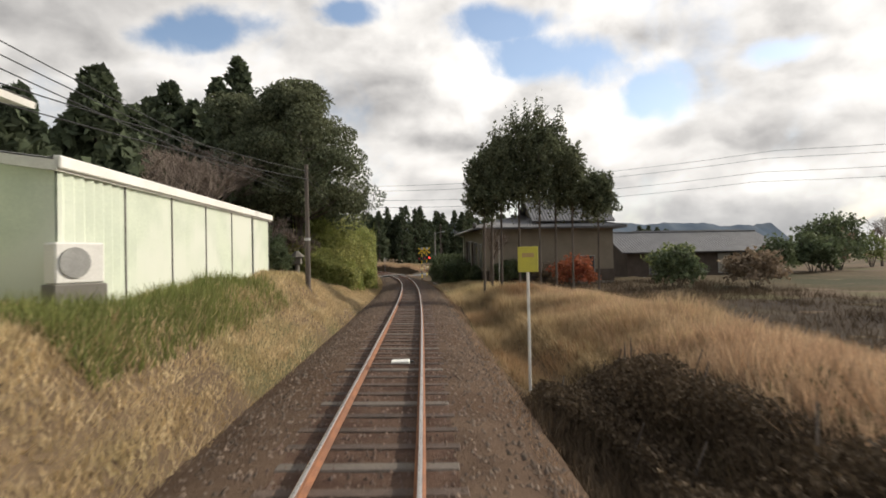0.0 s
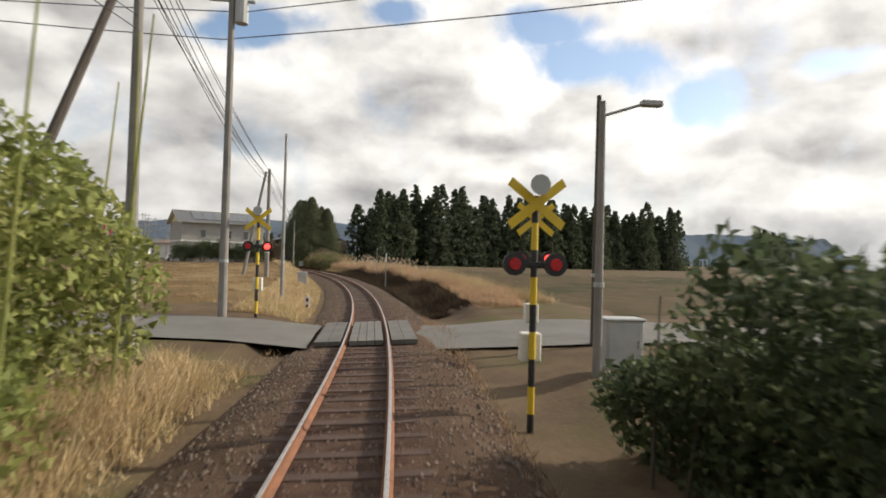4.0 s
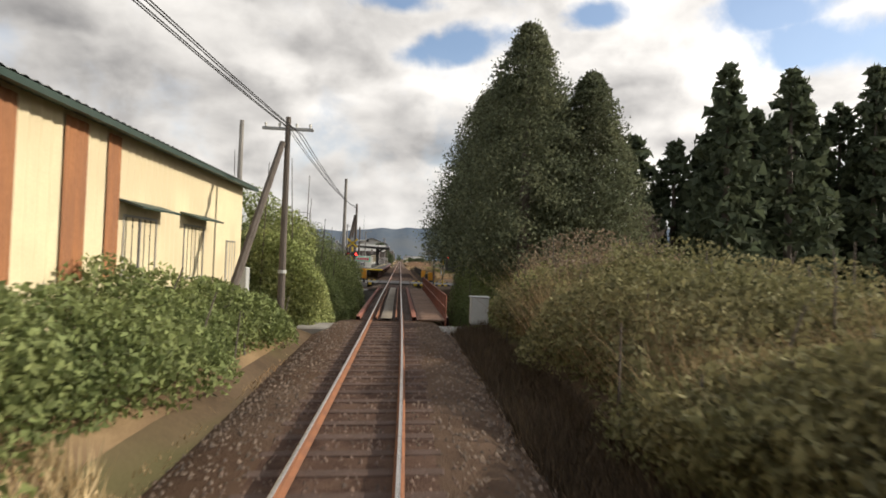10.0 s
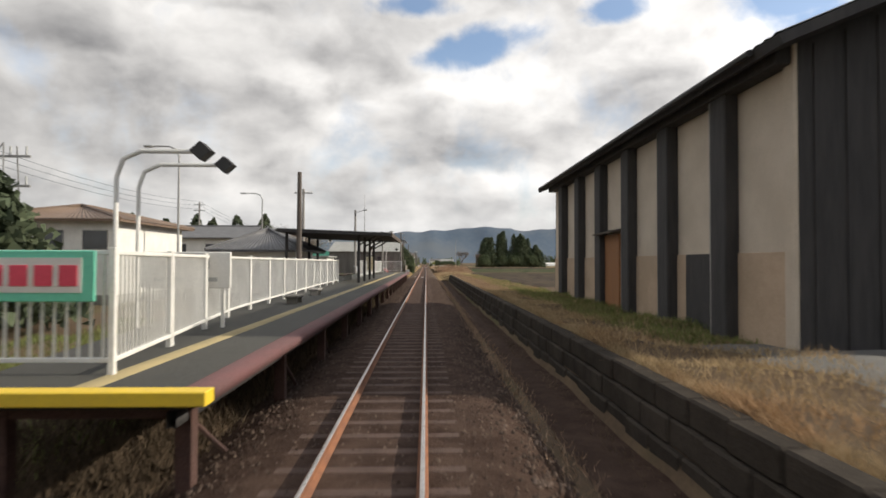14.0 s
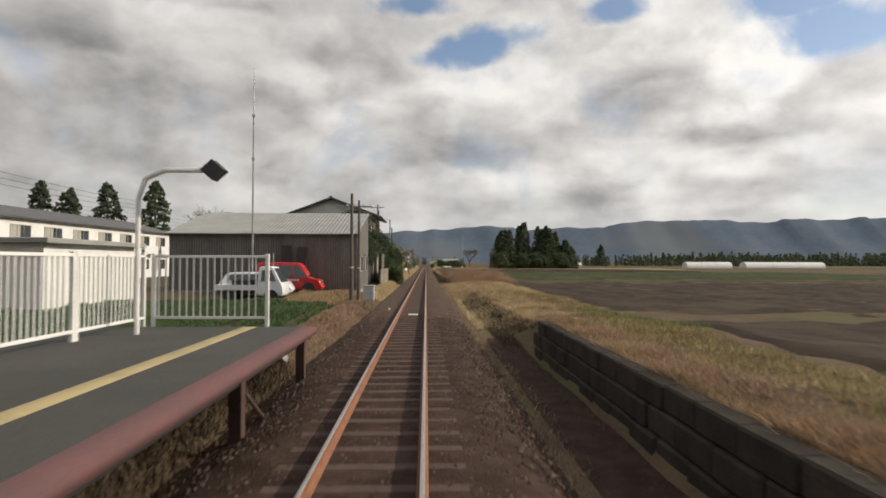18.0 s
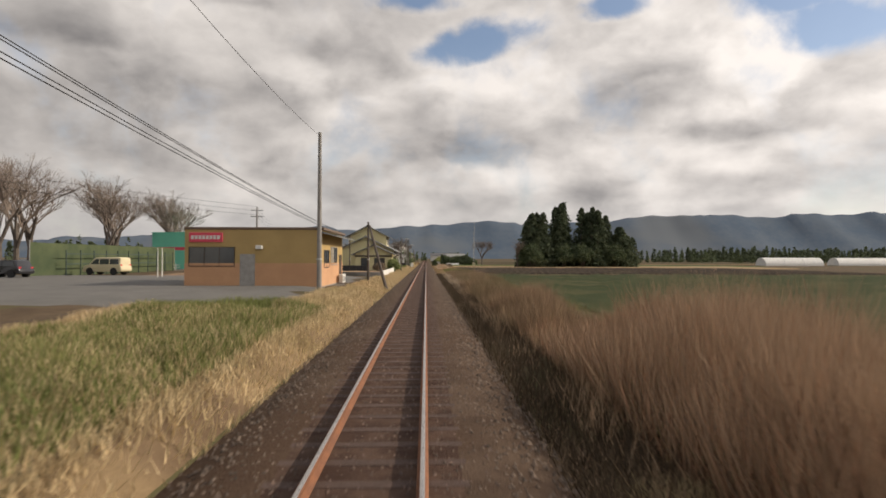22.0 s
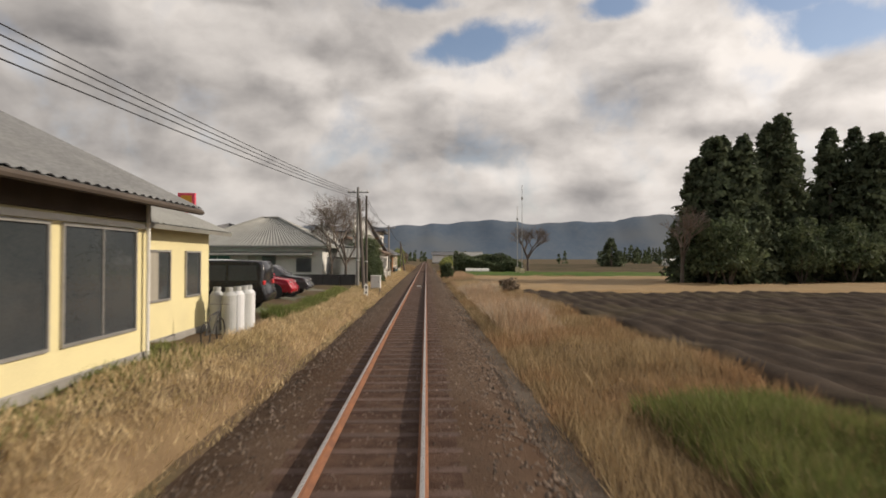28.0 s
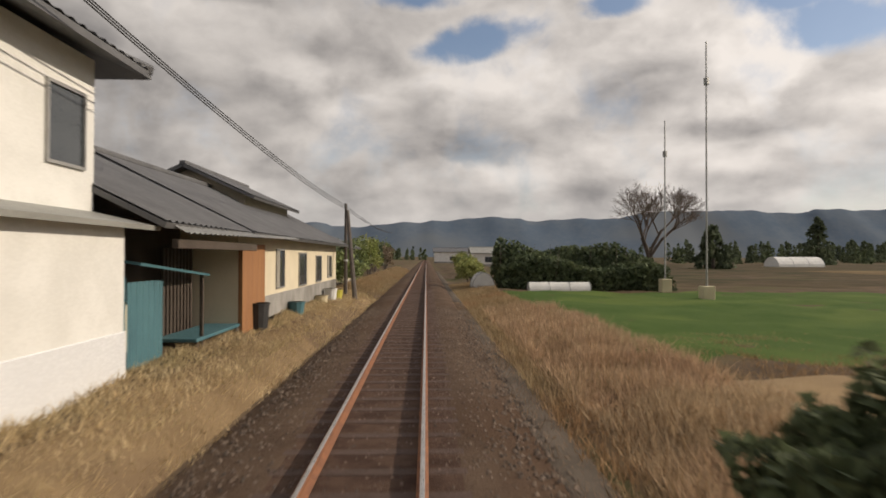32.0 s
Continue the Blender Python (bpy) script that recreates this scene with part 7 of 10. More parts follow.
for i, (st, d, h, lv) in enumerate(((17, -9.5, 1.9, LEAF), (20, -11, 2.2, LEAF), (16, -13.0, 2.2, RED_LEAF), (24, -13.5, 1.7, LEAF), (19, -15.5, 2.4, RED_LEAF))):
    shrub(at(st, d), 1.6, 1.5, h, "autumn garden bush by the road" if lv is RED_LEAF else "green garden bush by the road", lv, 2600, 0.11, "garden_bush", "bushes by the road", k=i, category="bush")
cedar(at(35, -15.2), 6.2, 2.8, "round dark pine tree beside the station lawn", 5200, 0.14, 0.30, k=3.3)
cedar(at(39, -17.5), 5.2, 2.4, "round dark pine tree beside the station lawn", 4200, 0.14, 0.30, k=5.3)
for i, (st, d, h, r) in enumerate(((-6.5, 9.0, 12.5, 3.0), (-3.0, 11.6, 11.0, 3.0), (-11.5, 9.0, 13.0, 2.8))):
    cedar(at(st, d, -0.8), h, r, "huge dark evergreen overhanging the road", 36000, 0.10, 0.085, "cedars by the bridge", k=i * 1.9 + 0.4, clear=2.4 - d, leaves=CEDAR_NEAR)
thicket(-3.5, 3.2, 4.6, 9.0, 16000, 1.9, "dark green brush beside the road", LEAF_DARK, 0.12, 8, "dark_brush")
grass("lawn_grass", 14, 40, -12, -4.6, 26000, 0.06, 0.2, GREENGRASS, 0.03, 0.45, "short green grass by the station", patchy=0.6)

def substation_tower(st, d, h, w, label, arms=2):
    """A lattice steel tower with cross-arms and insulators."""
    t = thing("lattice_tower", at(st, d), label, "tower", "lattice towers")
    for x in (-1, 1):
        for y in (-1, 1):
            part("leg", B().tube((x * w, y * w, -0.3), (x * w * 0.6, y * w * 0.6, h), 0.05, 0.04, 5), STEEL, t)
    n = int(h / 1.4)
    for i in range(n):
        z0, z1 = h * i / n, h * (i + 1) / n
        a, b = w * (1 - 0.4 * i / n), w * (1 - 0.4 * (i + 1) / n)
        part("brace", B().tube((-a, -a, z0), (b, -b, z1), 0.025, 0.025, 4), STEEL, t)
        part("brace", B().tube((a, -a, z0), (-b, -b, z1), 0.025, 0.025, 4), STEEL, t)
    for i in range(arms):
        z = h - 0.6 - 1.5 * i
        arm = part("crossarm", B().box(-1.5, 1.5, -0.06, 0.06, z - 0.06, z + 0.06, 0.01), STEEL, t)
        for x in (-1.3, -0.5, 0.5, 1.3):
            part("insulator", B().tube((x, 0, z + 0.06), (x, 0, z + 0.5), 0.06, 0.05, 6), BOXGREY, arm)
    return t


substation_tower(46, -28.0, 12.6, 0.5, "tall grey lattice tower of a small substation", 3)
substation_tower(45, -25.2, 11.5, 0.3, "slim grey lattice tower of a small substation", 3)
substation_tower(46, -21.4, 8.2, 0.8, "broad grey lattice tower of a small substation", 2)
for i in range(5):
    utility_pole(42 + 1.5 * (i % 2), -31.0 + 2.2 * i, 6.0 + 0.8 * (i % 3), arms=1, r=0.09, material=STEEL, label="thin steel pole of a small substation", group="substation poles")
for i, (st, d, h, lv) in enumerate(((22, -13.6, 2.6, RED_LEAF), (19, -14.6, 1.9, RED_LEAF), (21, -11.0, 2.2, LEAF), (17.4, -8.2, 1.5, LEAF), (24, -16.5, 2.4, LEAF_DARK), (26, -18, 3.0, BROWN_LEAF), (16.6, -10.6, 1.6, LEAF_DARK))):
    shrub(at(st, d), 1.5, 1.5, h, "red autumn bush by the road" if lv is RED_LEAF else "mixed bush on the road bank", lv, 3200, 0.09, "garden_bush", "bushes by the road", k=i + 3.3, category="bush")
for i, (st, d, h) in enumerate(((40, -30, 7.5), (48, -36, 8.5), (52, -26, 7.0))):
    bare_tree(at(st, d), h, "bare tree behind the road bank", 0.6, 6, 140 + i, group="bare village trees")

# ---- store house ----
def store_house():
    st0, st1, d0, w = 26.95, 48.4, 7.2, 15.4
    h, rise, l = 6.28, 3.25, 21.45
    t = thing("store_house", at((st0 + st1) / 2, d0 + w / 2, 0.35), "large old store house with black boards and cream plaster bays", "store house")
    part("wall", B().box(-w / 2, w / 2, -l / 2, l / 2, -0.4, h), OLD_PLASTER, t)
    part("end_wall", B().prism([(-w / 2, -0.3), (w / 2, -0.3), (w / 2, h), (0, h + rise - 0.2), (-w / 2, h)], 1, -l / 2 - 0.06, -l / 2), BLACK_BOARD, t)
    part("end_wall", B().prism([(-w / 2, -0.3), (w / 2, -0.3), (w / 2, h), (0, h + rise - 0.2), (-w / 2, h)], 1, l / 2, l / 2 + 0.06), BLACK_BOARD, t)
    for i in range(24):
        x = -w / 2 + w * (i + 0.5) / 24
        top = h + rise * (1 - abs(x) / (w / 2)) - 0.35
        part("batten", B().box(x - 0.025, x + 0.025, -l / 2 - 0.10, -l / 2 - 0.06, -0.2, top), BLACK_BOARD, t)
    part("corner_board", B().box(-w / 2 - 0.10, -w / 2, -l / 2 - 0.06, -l / 2 + 0.28, -0.3, h - 0.05, 0.02), OLD_PLASTER, t)
    for i in range(6):
        y = -l / 2 + 2.5 + 3.3 * i
        part("pillar", B().box(-w / 2 - 0.34, -w / 2, y - 0.36, y + 0.36, -0.3, h - 0.05, 0.03), BLACK_BOARD, t, "black board pillar")
        part("pillar_edge", B().box(-w / 2 - 0.30, -w / 2, y + 0.36, y + 0.48, -0.3, h - 0.05, 0.01), CONCRETE, t, "pale weathered pillar edge")
        y0 = y - 3.3 + 0.48 if i else -l / 2 + 0.28
        part("lower_bay", B().box(-w / 2 - 0.05, -w / 2, y0, y - 0.36, -0.3, 2.0, 0.01), TAN_PLASTER, t, "brown lower plaster bay")
    part("lower_bay", B().box(-w / 2 - 0.05, -w / 2, y + 0.48, l / 2, -0.3, 2.0, 0.01), TAN_PLASTER, t, "brown lower plaster bay")
    part("door_hood", B().slab((-w / 2, -0.5, 3.05), (-w / 2, 1.8, 3.05), (-w / 2 - 0.5, 1.8, 2.9), (-w / 2 - 0.5, -0.5, 2.9), 0.05), DARK, t)
    door = part("sliding_door", B().box(-w / 2 - 0.12, -w / 2 - 0.04, -0.35, 1.7, -0.2, 2.85, 0.01), BROWN_PANEL, t, "faded brown boarded door")
    part("patch_board", B().box(-w / 2 - 0.12, -w / 2 - 0.05, -7.5, -6.0, 0.1, 2.0, 0.01), BLACK_BOARD, t)
    part("eave_board", B().box(-w / 2 - 0.42, -w / 2, -l / 2, l / 2, h - 0.62, h - 0.06, 0.02), BLACK_BOARD, t)
    roof_gable(t, w, l, h, rise, 0.85, PALE_ROOF, "y", 0.32, 0.04, BLACK_BOARD, edge=BLACK_BOARD, thick=0.2)
    for y in (-4.0, 2.0):
        part("roof_vent", B().box(-0.35, 0.35, y - 0.35, y + 0.35, h + rise, h + rise + 0.55, 0.03).box(-0.5, 0.5, y - 0.5, y + 0.5, h + rise + 0.55, h + rise + 0.65, 0.02), BLACK_BOARD, t)
    part("gutter", B().tube((-w / 2 - 0.92, -l / 2, h - 0.42), (-w / 2 - 0.92, l / 2, h - 0.42), 0.07, 0.07, 8), BLACK, t)


store_house()


def old_platform_wall():
    t = thing("retaining_wall", Matrix.Identity(4), "low dark mossy stone wall of a disused platform", "wall")
    dark = mat("mossy dark stone", (0.040, 0.034, 0.028), (0.064, 0.054, 0.044), 1.5, 0.97, bump=0.9, grain=20, each=0.15, gloss=0.05)
    boxes = []
    for i in range(3):
        b = B().box(-0.16, 0.16, -0.485 + 0.01 * i, 0.485, -0.175, 0.175, 0.03)
        me = bpy.data.meshes.new("wall_stone")
        me.from_pydata(b.v, [], b.f)
        me.materials.append(dark)
        boxes.append(me)
    for row in range(3):
        for i in range(82):
            s = 16.5 + i * 0.98 + 0.45 * (row % 2)
            ob = new("wall_stone", boxes[(i + row) % 3])
            ob.parent = t
            x, y = spot(s, 3.25 + 0.05 * row + 0.02 * math.sin(i * 2.3))
            ob.location = (float(x), float(y), -0.42 + row * 0.355)


grass("wall_grass", 16, 100, 3.6, 7.0, 30000, 0.05, 0.22, STRAW, 0.025, 0.5, "dry grass on the old platform")
grass("wall_grass", 28, 52, 5.0, 7.2, 7000, 0.10, 0.3, GREENGRASS, 0.025, 0.5, "green grass before the store house")
grass("wall_grass", 56, 104, 5.0, 7.2, 12000, 0.06, 0.22, GREENGRASS, 0.022, 0.5, "green grass along the old platform", patchy=0.6)
grass("wall_grass", 50, 100, 3.5, 4.5, 16000, 0.08, 0.26, BROWNGRASS, 0.022, 0.8, "brown grass hanging over the low wall")
grass("wall_grass", 15, 100, 3.46, 3.9, 26000, 0.05, 0.2, STRAW, 0.020, 0.8, "straw-coloured grass hanging over the low wall")

grass("wall_foot", 14, 100, 2.6, 3.3, 6000, 0.04, 0.16, DITCHWEED, 0.03, 0.5, "dark weeds at the foot of the old wall")
# these weeds also stand in for the shade under the platform
grass("wall_foot", 17, 94, -6.0, -2.5, 34000, 0.15, 0.5, DARKGRASS, 0.03, 0.5, "dark weeds under the platform, toned darker for its shade")

# the ditch floor sheet takes the same darkened ballast colour
land("ditch_floor", 16, 101, 1.9, 3.5, STATION_BALLAST, 0.03, 1.0, 0.2, label="dark stony ditch below the old platform wall")
land("gravel_shoulder", 236, 420, 1.25, 2.35, mat("grey shoulder gravel", (0.075, 0.06, 0.046), (0.145, 0.118, 0.093), 0.8, 0.95, bump=0.8, grain=40, gloss=0.08), 0.03, 2.0, 0.27, label="pale gravel path beside the ballast")

# ---- station platform ----
PZ = 0.86


def BACK(st):
    """How far back the platform reaches."""
    return float(np.interp(st, [20, 23, 30, 46, 60, 78, 92], [-4.7, -4.8, -6.0, -6.8, -7.6, -7.4, -6.0]))


def FENCE(st):
    return float(np.interp(st, [20, 22.5, 30, 46, 62, 76, 92], [-3.5, -3.5, -4.6, -5.3, -5.5, -5.65, -5.5]))


def platform():
    t = thing("station_platform", Matrix.Identity(4), "grey paved station platform on posts with a faded red edge", "platform")
    s0, s1 = 21.7, 91.2

    def strip(name, d0, d1, z0, z1, material, a=s0, b=s1, label=""):
        me = sweep(name, [(d0, z1), (d1, z1), (d1, z0), (d0, z0)], a, b, 5.0, material)
        ob = new(name, me)
        ob.parent = t
        return tagged(ob, label)
    stops = [s0 + (s1 - s0) * i / 16 for i in range(17)]
    vs = [v for a in stops for v in ((BACK(a), a, PZ), (-2.42, a, PZ), (-2.42, a, PZ - 0.22), (BACK(a), a, PZ - 0.22))]
    fs = [(4 * i + k, 4 * i + (k + 1) % 4, 4 * i + 4 + (k + 1) % 4, 4 * i + 4 + k) for i in range(16) for k in range(4)]
    part("deck", B().add(vs, fs + [(0, 1, 2, 3), (67, 66, 65, 64)]), PLATFORM_TOP, t)
    strip("edge_strip", -2.42, -2.12, PZ - 0.12, PZ + 0.004, PLATFORM_EDGE, label="faded red painted edge")
    strip("tactile_strip", -3.54, -3.27, PZ, PZ + 0.012, TACTILE, label="worn yellow tactile strip")
    strip("front_beam", -2.6, -2.5, PZ - 0.40, PZ - 0.24, BLACK_BOARD)
    end = part("end_kerb", B().box(-4.7, -2.12, s0 - 0.25, s0, PZ - 0.14, PZ + 0.004, 0.01), SAFETY, t, "yellow painted platform end")
    for i in range(18):
        y = s0 + 0.4 + i * 4.1
        for d in (-2.55, float(BACK(y)) + 0.3):
            part("support_post", B().box(d - 0.09, d + 0.09, y - 0.09, y + 0.09, -0.8, PZ - 0.22, 0.01), OLD_RUST, t)
        part("cross_beam", B().box(float(BACK(y)) + 0.2, -2.5, y - 0.07, y + 0.07, PZ - 0.4, PZ - 0.22, 0.01), OLD_RUST, t)
    for i in range(17):
        y = s0 + 0.4 + i * 4.1
        part("brace", B().tube((-2.55, y + 0.1, PZ - 0.45), (-2.55, y + 1.5, -0.45), 0.035, 0.035, 5), OLD_RUST, t)
    part("end_ramp", B().prism([(91.2, PZ), (91.2, PZ - 0.25), (93.4, -0.2), (93.6, -0.1)], 0, -4.6, -3.2), CONCRETE, t)


platform()


def platform_fence():
    """White steel fence panels of upright bars along the back of the platform."""
    def panel(name, length):
        t = thing("platform_fence", Matrix.Identity(4), "white steel railing of upright bars along the platform", "fence", "platform fence panels")
        part("post", B().box(-0.035, 0.035, -0.035, 0.035, -0.02, 1.42, 0.006), WHITE, t)
        part("post", B().box(-0.035, 0.035, length - 0.12, length - 0.05, -0.02, 1.42, 0.006), WHITE, t)
        for z in (0.16, 1.36):
            part("rail", B().box(-0.03, 0.03, 0.0, length - 0.08, z - 0.025, z + 0.025, 0.005), WHITE, t)
        n = int((length - 0.2) / 0.135)
        for i in range(n):
            y = 0.1 + i * 0.135
            part("bar", B().box(-0.012, 0.012, y - 0.012, y + 0.012, 0.16, 1.36), WHITE, t)
        return t
    first = panel("a", 2.3)

    def stand(s, e=2.3):
        turn = math.degrees(math.atan2(FENCE(s) - FENCE(s + e), e))
        return at(s, FENCE(s), PZ, turn)
    first.matrix_world = stand(22.4)
    for i in range(1, 30):
        if 13 <= i <= 17:
            continue
        copy_thing(first, stand(22.4 + 2.3 * i))
    copy_thing(first, at(91.4, -5.35, PZ, -90))
    copy_thing(first, at(22.4, -3.5, PZ, 90))
    copy_thing(first, at(22.4, -5.8, PZ, 90))


platform_fence()


def station_signs():
    t = thing("fence_banner", at(22.3, -4.4, PZ), "green and white banner with pink lettering on the fence", "banner")
    part("cloth", B().box(-0.85, 0.8, -0.09, -0.06, 0.82, 1.38, 0.01), MINT, t)
    part("panel", B().box(-0.70, 0.66, -0.10, -0.085, 0.92, 1.30), WHITE, t)
    for i in range(5):
        x = -0.64 + 0.265 * i
        part("letter_bar", B().box(x, x + 0.20, -0.11, -0.099, 0.99, 1.22, 0.004), PINK_RED, t)
    b = thing("notice_board", at(72.4, -5.43, PZ), "cream station notice board on the platform fence", "sign")
    z0 = 1.36 - PZ
    board = part("board", B().box(-0.49, 0.49, -0.05, 0.02, z0, z0 + 1.26, 0.015), CREAM, b)
    for i in range(8):
        part("letter_bar", B().box(-0.43 + 0.108 * i, -0.36 + 0.108 * i, -0.06, -0.049, z0 + 1.02, z0 + 1.13), DARK, board)
    for z, w in ((0.90, 0.30), (0.78, 0.22), (0.62, 0.34), (0.30, 0.36), (0.16, 0.24)):
        part("text_bar", B().box(-w, w, -0.06, -0.049, z0 + z - 0.025, z0 + z + 0.02), DARK, board)
    for x in (-0.45, 0.39):
        part("post", B().box(x, x + 0.06, 0.02, 0.07, -0.02, z0 + 1.26, 0.005), WHITE, b)
    n = thing("station_name_board", at(27.2, -4.6, PZ), "white station name board with grey text bars", "sign")
    part("board", B().box(-0.85, 0.85, -0.04, 0.04, 0.75, 1.45, 0.015), WHITE, n)
    part("text_bar", B().box(-0.45, 0.45, -0.05, -0.039, 1.12, 1.3), BOXGREY, n)
    part("text_bar", B().box(-0.6, 0.6, -0.05, -0.039, 0.88, 0.96), BOXGREY, n)
    for x in (-0.7, 0.7):
        part("post", B().box(x - 0.03, x + 0.03, -0.03, 0.03, -0.02, 0.75), WHITE, n)


station_signs()


def shelter():
    t = thing("platform_shelter", at(57.4, -5.4, PZ), "dark platform shelter with a wide sloping canopy", "shelter")
    roof = part("canopy", B().slab((-3.6, -6.0, 3.25), (-3.6, 6.0, 3.25), (3.3, 6.0, 3.0), (3.3, -6.0, 3.0), 0.16), BLACK_BOARD, t)
    part("canopy_sheet", B().ribs((-3.6, -6.0, 3.25), (-3.6, 6.0, 3.25), (3.3, 6.0, 3.0), (3.3, -6.0, 3.0), 0.3, 0.03, 0.02), TILE, roof)
    part("fascia", B().box(3.26, 3.36, -6.0, 6.0, 2.78, 3.05, 0.01), DARK, roof)
    for y in (-5.2, -1.8, 1.8, 5.2):
        part("column", B().box(1.2, 1.36, y - 0.08, y + 0.08, -0.05, 3.0, 0.01), BLACK_BOARD, t)
        part("column", B().box(-3.2, -3.04, y - 0.08, y + 0.08, -1.2, 3.1, 0.01), BLACK_BOARD, t)
        part("bracket", B().tube((1.28, y, 2.3), (2.4, y, 2.95), 0.05, 0.05, 6), BLACK_BOARD, t)
    for y in (-2.6, 0.6):
        bench = part("bench_seat", B().box(-0.35, 0.1, y - 0.9, y + 0.9, 0.40, 0.46, 0.015), DARK, t)
        for yy in (y - 0.7, y + 0.7):
            part("bench_leg", B().box(-0.3, 0.05, yy - 0.04, yy + 0.04, -0.02, 0.40), STEEL, t)
    h = house("station_hut", at(58.0, -11.0, -0.2), 4.8, 6.0, 3.1, "small white station building with a grey tiled roof", WHITE, TILE, "hip", "y", 1.5, 0.8, [("S", -0.6, 0.8, 1.5, 1.3, "glass"), ("E", -1.2, 0.1, 1.0, 2.1, "door"), ("E", 1.2, 0.9, 1.6, 1.2, "glass")], category="station building")
    for y in (34, 38.5, 79.0, 81.5, 75.0):
        b = thing("platform_bench", at(y, FENCE(y) + 0.75, PZ), "small grey bench on the platform", "bench", "platform benches")
        part("seat", B().box(-0.2, 0.2, -0.5, 0.5, 0.18, 0.26, 0.02), CONCRETE, b)
        part("leg", B().box(-0.15, 0.15, -0.4, -0.3, -0.02, 0.18), CONCRETE, b)
        part("leg", B().box(-0.15, 0.15, 0.3, 0.4, -0.02, 0.18), CONCRETE, b)


shelter()


def arched_lamp(st, d, h, label, reach=1.7):
    """A bent white pipe that carries a platform lamp."""
    t = thing("platform_lamp", at(st, d, PZ - 0.05), label, "lamp", "platform lamps")
    b = B()
    pts = [Vector((0, 0, -0.3)), Vector((0, 0, h - 0.5)), Vector((0.12, 0, h - 0.15)), Vector((0.45, 0, h)), Vector((reach, 0, h))]
    for p, q in zip(pts, pts[1:]):
        b.tube(p, q, 0.045, 0.045, 8)
    part("arm", b, WHITE, t)
    part("lamp_head", B().prism([(reach - 0.05, h), (reach + 0.15, h + 0.18), (reach + 0.35, h), (reach + 0.15, h - 0.18)], 1, -0.15, 0.15), BLACK, t, "dark square lamp head")


arched_lamp(27.0, -5.85, 3.4, "bent white pipe lamp over the platform", 1.45)
arched_lamp(28.6, -6.2, 3.4, "bent white pipe lamp over the platform")
arched_lamp(90.0, -5.0, 2.9, "bent white pipe lamp over the platform end", 1.15)


def street_lamp(st, d, h, reach=1.6):
    t = thing("street_lamp", at(st, d), "tall grey street lamp with a curved arm", "street lamp", "street lamps")
    b = B().tube((0, 0, -0.3), (0, 0, h - 0.5), 0.09, 0.06, 8)
    pts = [Vector((0, 0, h - 0.5)), Vector((-0.2, 0, h - 0.1)), Vector((-0.6, 0, h + 0.08)), Vector((-reach, 0, h + 0.1))]
    for p, q in zip(pts, pts[1:]):
        b.tube(p, q, 0.05, 0.045, 8)
    part("pole", b, STEEL, t)
    part("lamp_head", B().box(-reach - 0.5, -reach + 0.05, -0.13, 0.13, h + 0.02, h + 0.16, 0.04), BOXGREY, t)


street_lamp(52, -15.0, 9.3)
street_lamp(74, -16.0, 9.0)
street_lamp(-4, -19.5, 8.6)
utility_pole(46.7, -6.6, 6.8, arms=0, r=0.17, material=POLE_WOOD, label="stout dark pole behind the platform")
utility_pole(65.2, -10.2, 8.2, arms=1, r=0.15)
utility_pole(79.5, -7.6, 7.7, arms=0, r=0.16, lamp=True, label="grey concrete pole with a lamp behind the platform")
utility_pole(85.4, -5.1, 5.7, arms=0, r=0.13, lamp=True, label="grey concrete pole with a lamp behind the platform")
utility_pole(30, -26, 10.5, arms=3, r=0.16)
utility_pole(22, -33, 10.5, arms=2, r=0.16)
utility_pole(55, -30, 10.0, arms=2, r=0.16)
utility_pole(95, -30, 10.0, arms=2, r=0.16)
for z in (10.1, 9.6, 9.1):
    wire([place(-24, -34, z), place(22, -33, z), place(30, -26, z), place(55, -30, z), place(95, -30, z), place(160, -38, z)], 0.016, 0.8)
house("village_house", at(53, -21, 0.0), 8, 9, 4.4, "low house with a brown roof behind the station", WHITE, BROWN_ROOF, "hip", "y", 1.1, 0.6, [("S", 3.0, 2.8, 1.3, 1.0, "glass"), ("S", 0.6, 2.8, 1.3, 1.0, "glass"), ("E", 0, 0.8, 2.4, 1.4, "curtain")])
house("village_house", at(88, -26, 0.0), 11, 9, 5.0, "two-storey grey house behind the station", WHITE, TILE, "gable", "x", 1.4, 0.6, [("S", -2, 3.0, 1.8, 1.1, "glass"), ("S", 2, 3.0, 1.8, 1.1, "glass"), ("S", 0, 0.8, 2.0, 1.3, "curtain")])
house("village_house", at(106, -19, 0.0), 9, 7, 2.8, "low shop with a pale flat roof behind the station", WHITE, PALE_ROOF, "flat", "x", 1.2, 0.4, [("S", 0, 0.4, 4.0, 1.8, "glass")], category="shop")
house("village_house", at(66, -32, 0.0), 9, 8, 5.0, "two-storey white house with a grey tiled roof", WHITE, TILE, "hip", "x", 1.4, 0.6, [("S", -2, 3.2, 1.8, 1.1, "glass"), ("S", 2, 3.2, 1.8, 1.1, "glass"), ("E", 0, 3.2, 1.8, 1.1, "glass")], 0.3, 0.04)
house("village_house", at(40, -36, 0.0), 10, 9, 5.2, "two-storey village house by the main road", BEIGE, TILE, "hip", "x", 1.5, 0.6, [("S", -2, 3.0, 1.8, 1.1, "glass"), ("S", 2, 0.8, 2.0, 1.3, "curtain")])
hatchback(at(35, -19.5, None, 60), "white hatchback parked beyond the lawn", CAR_WHITE)
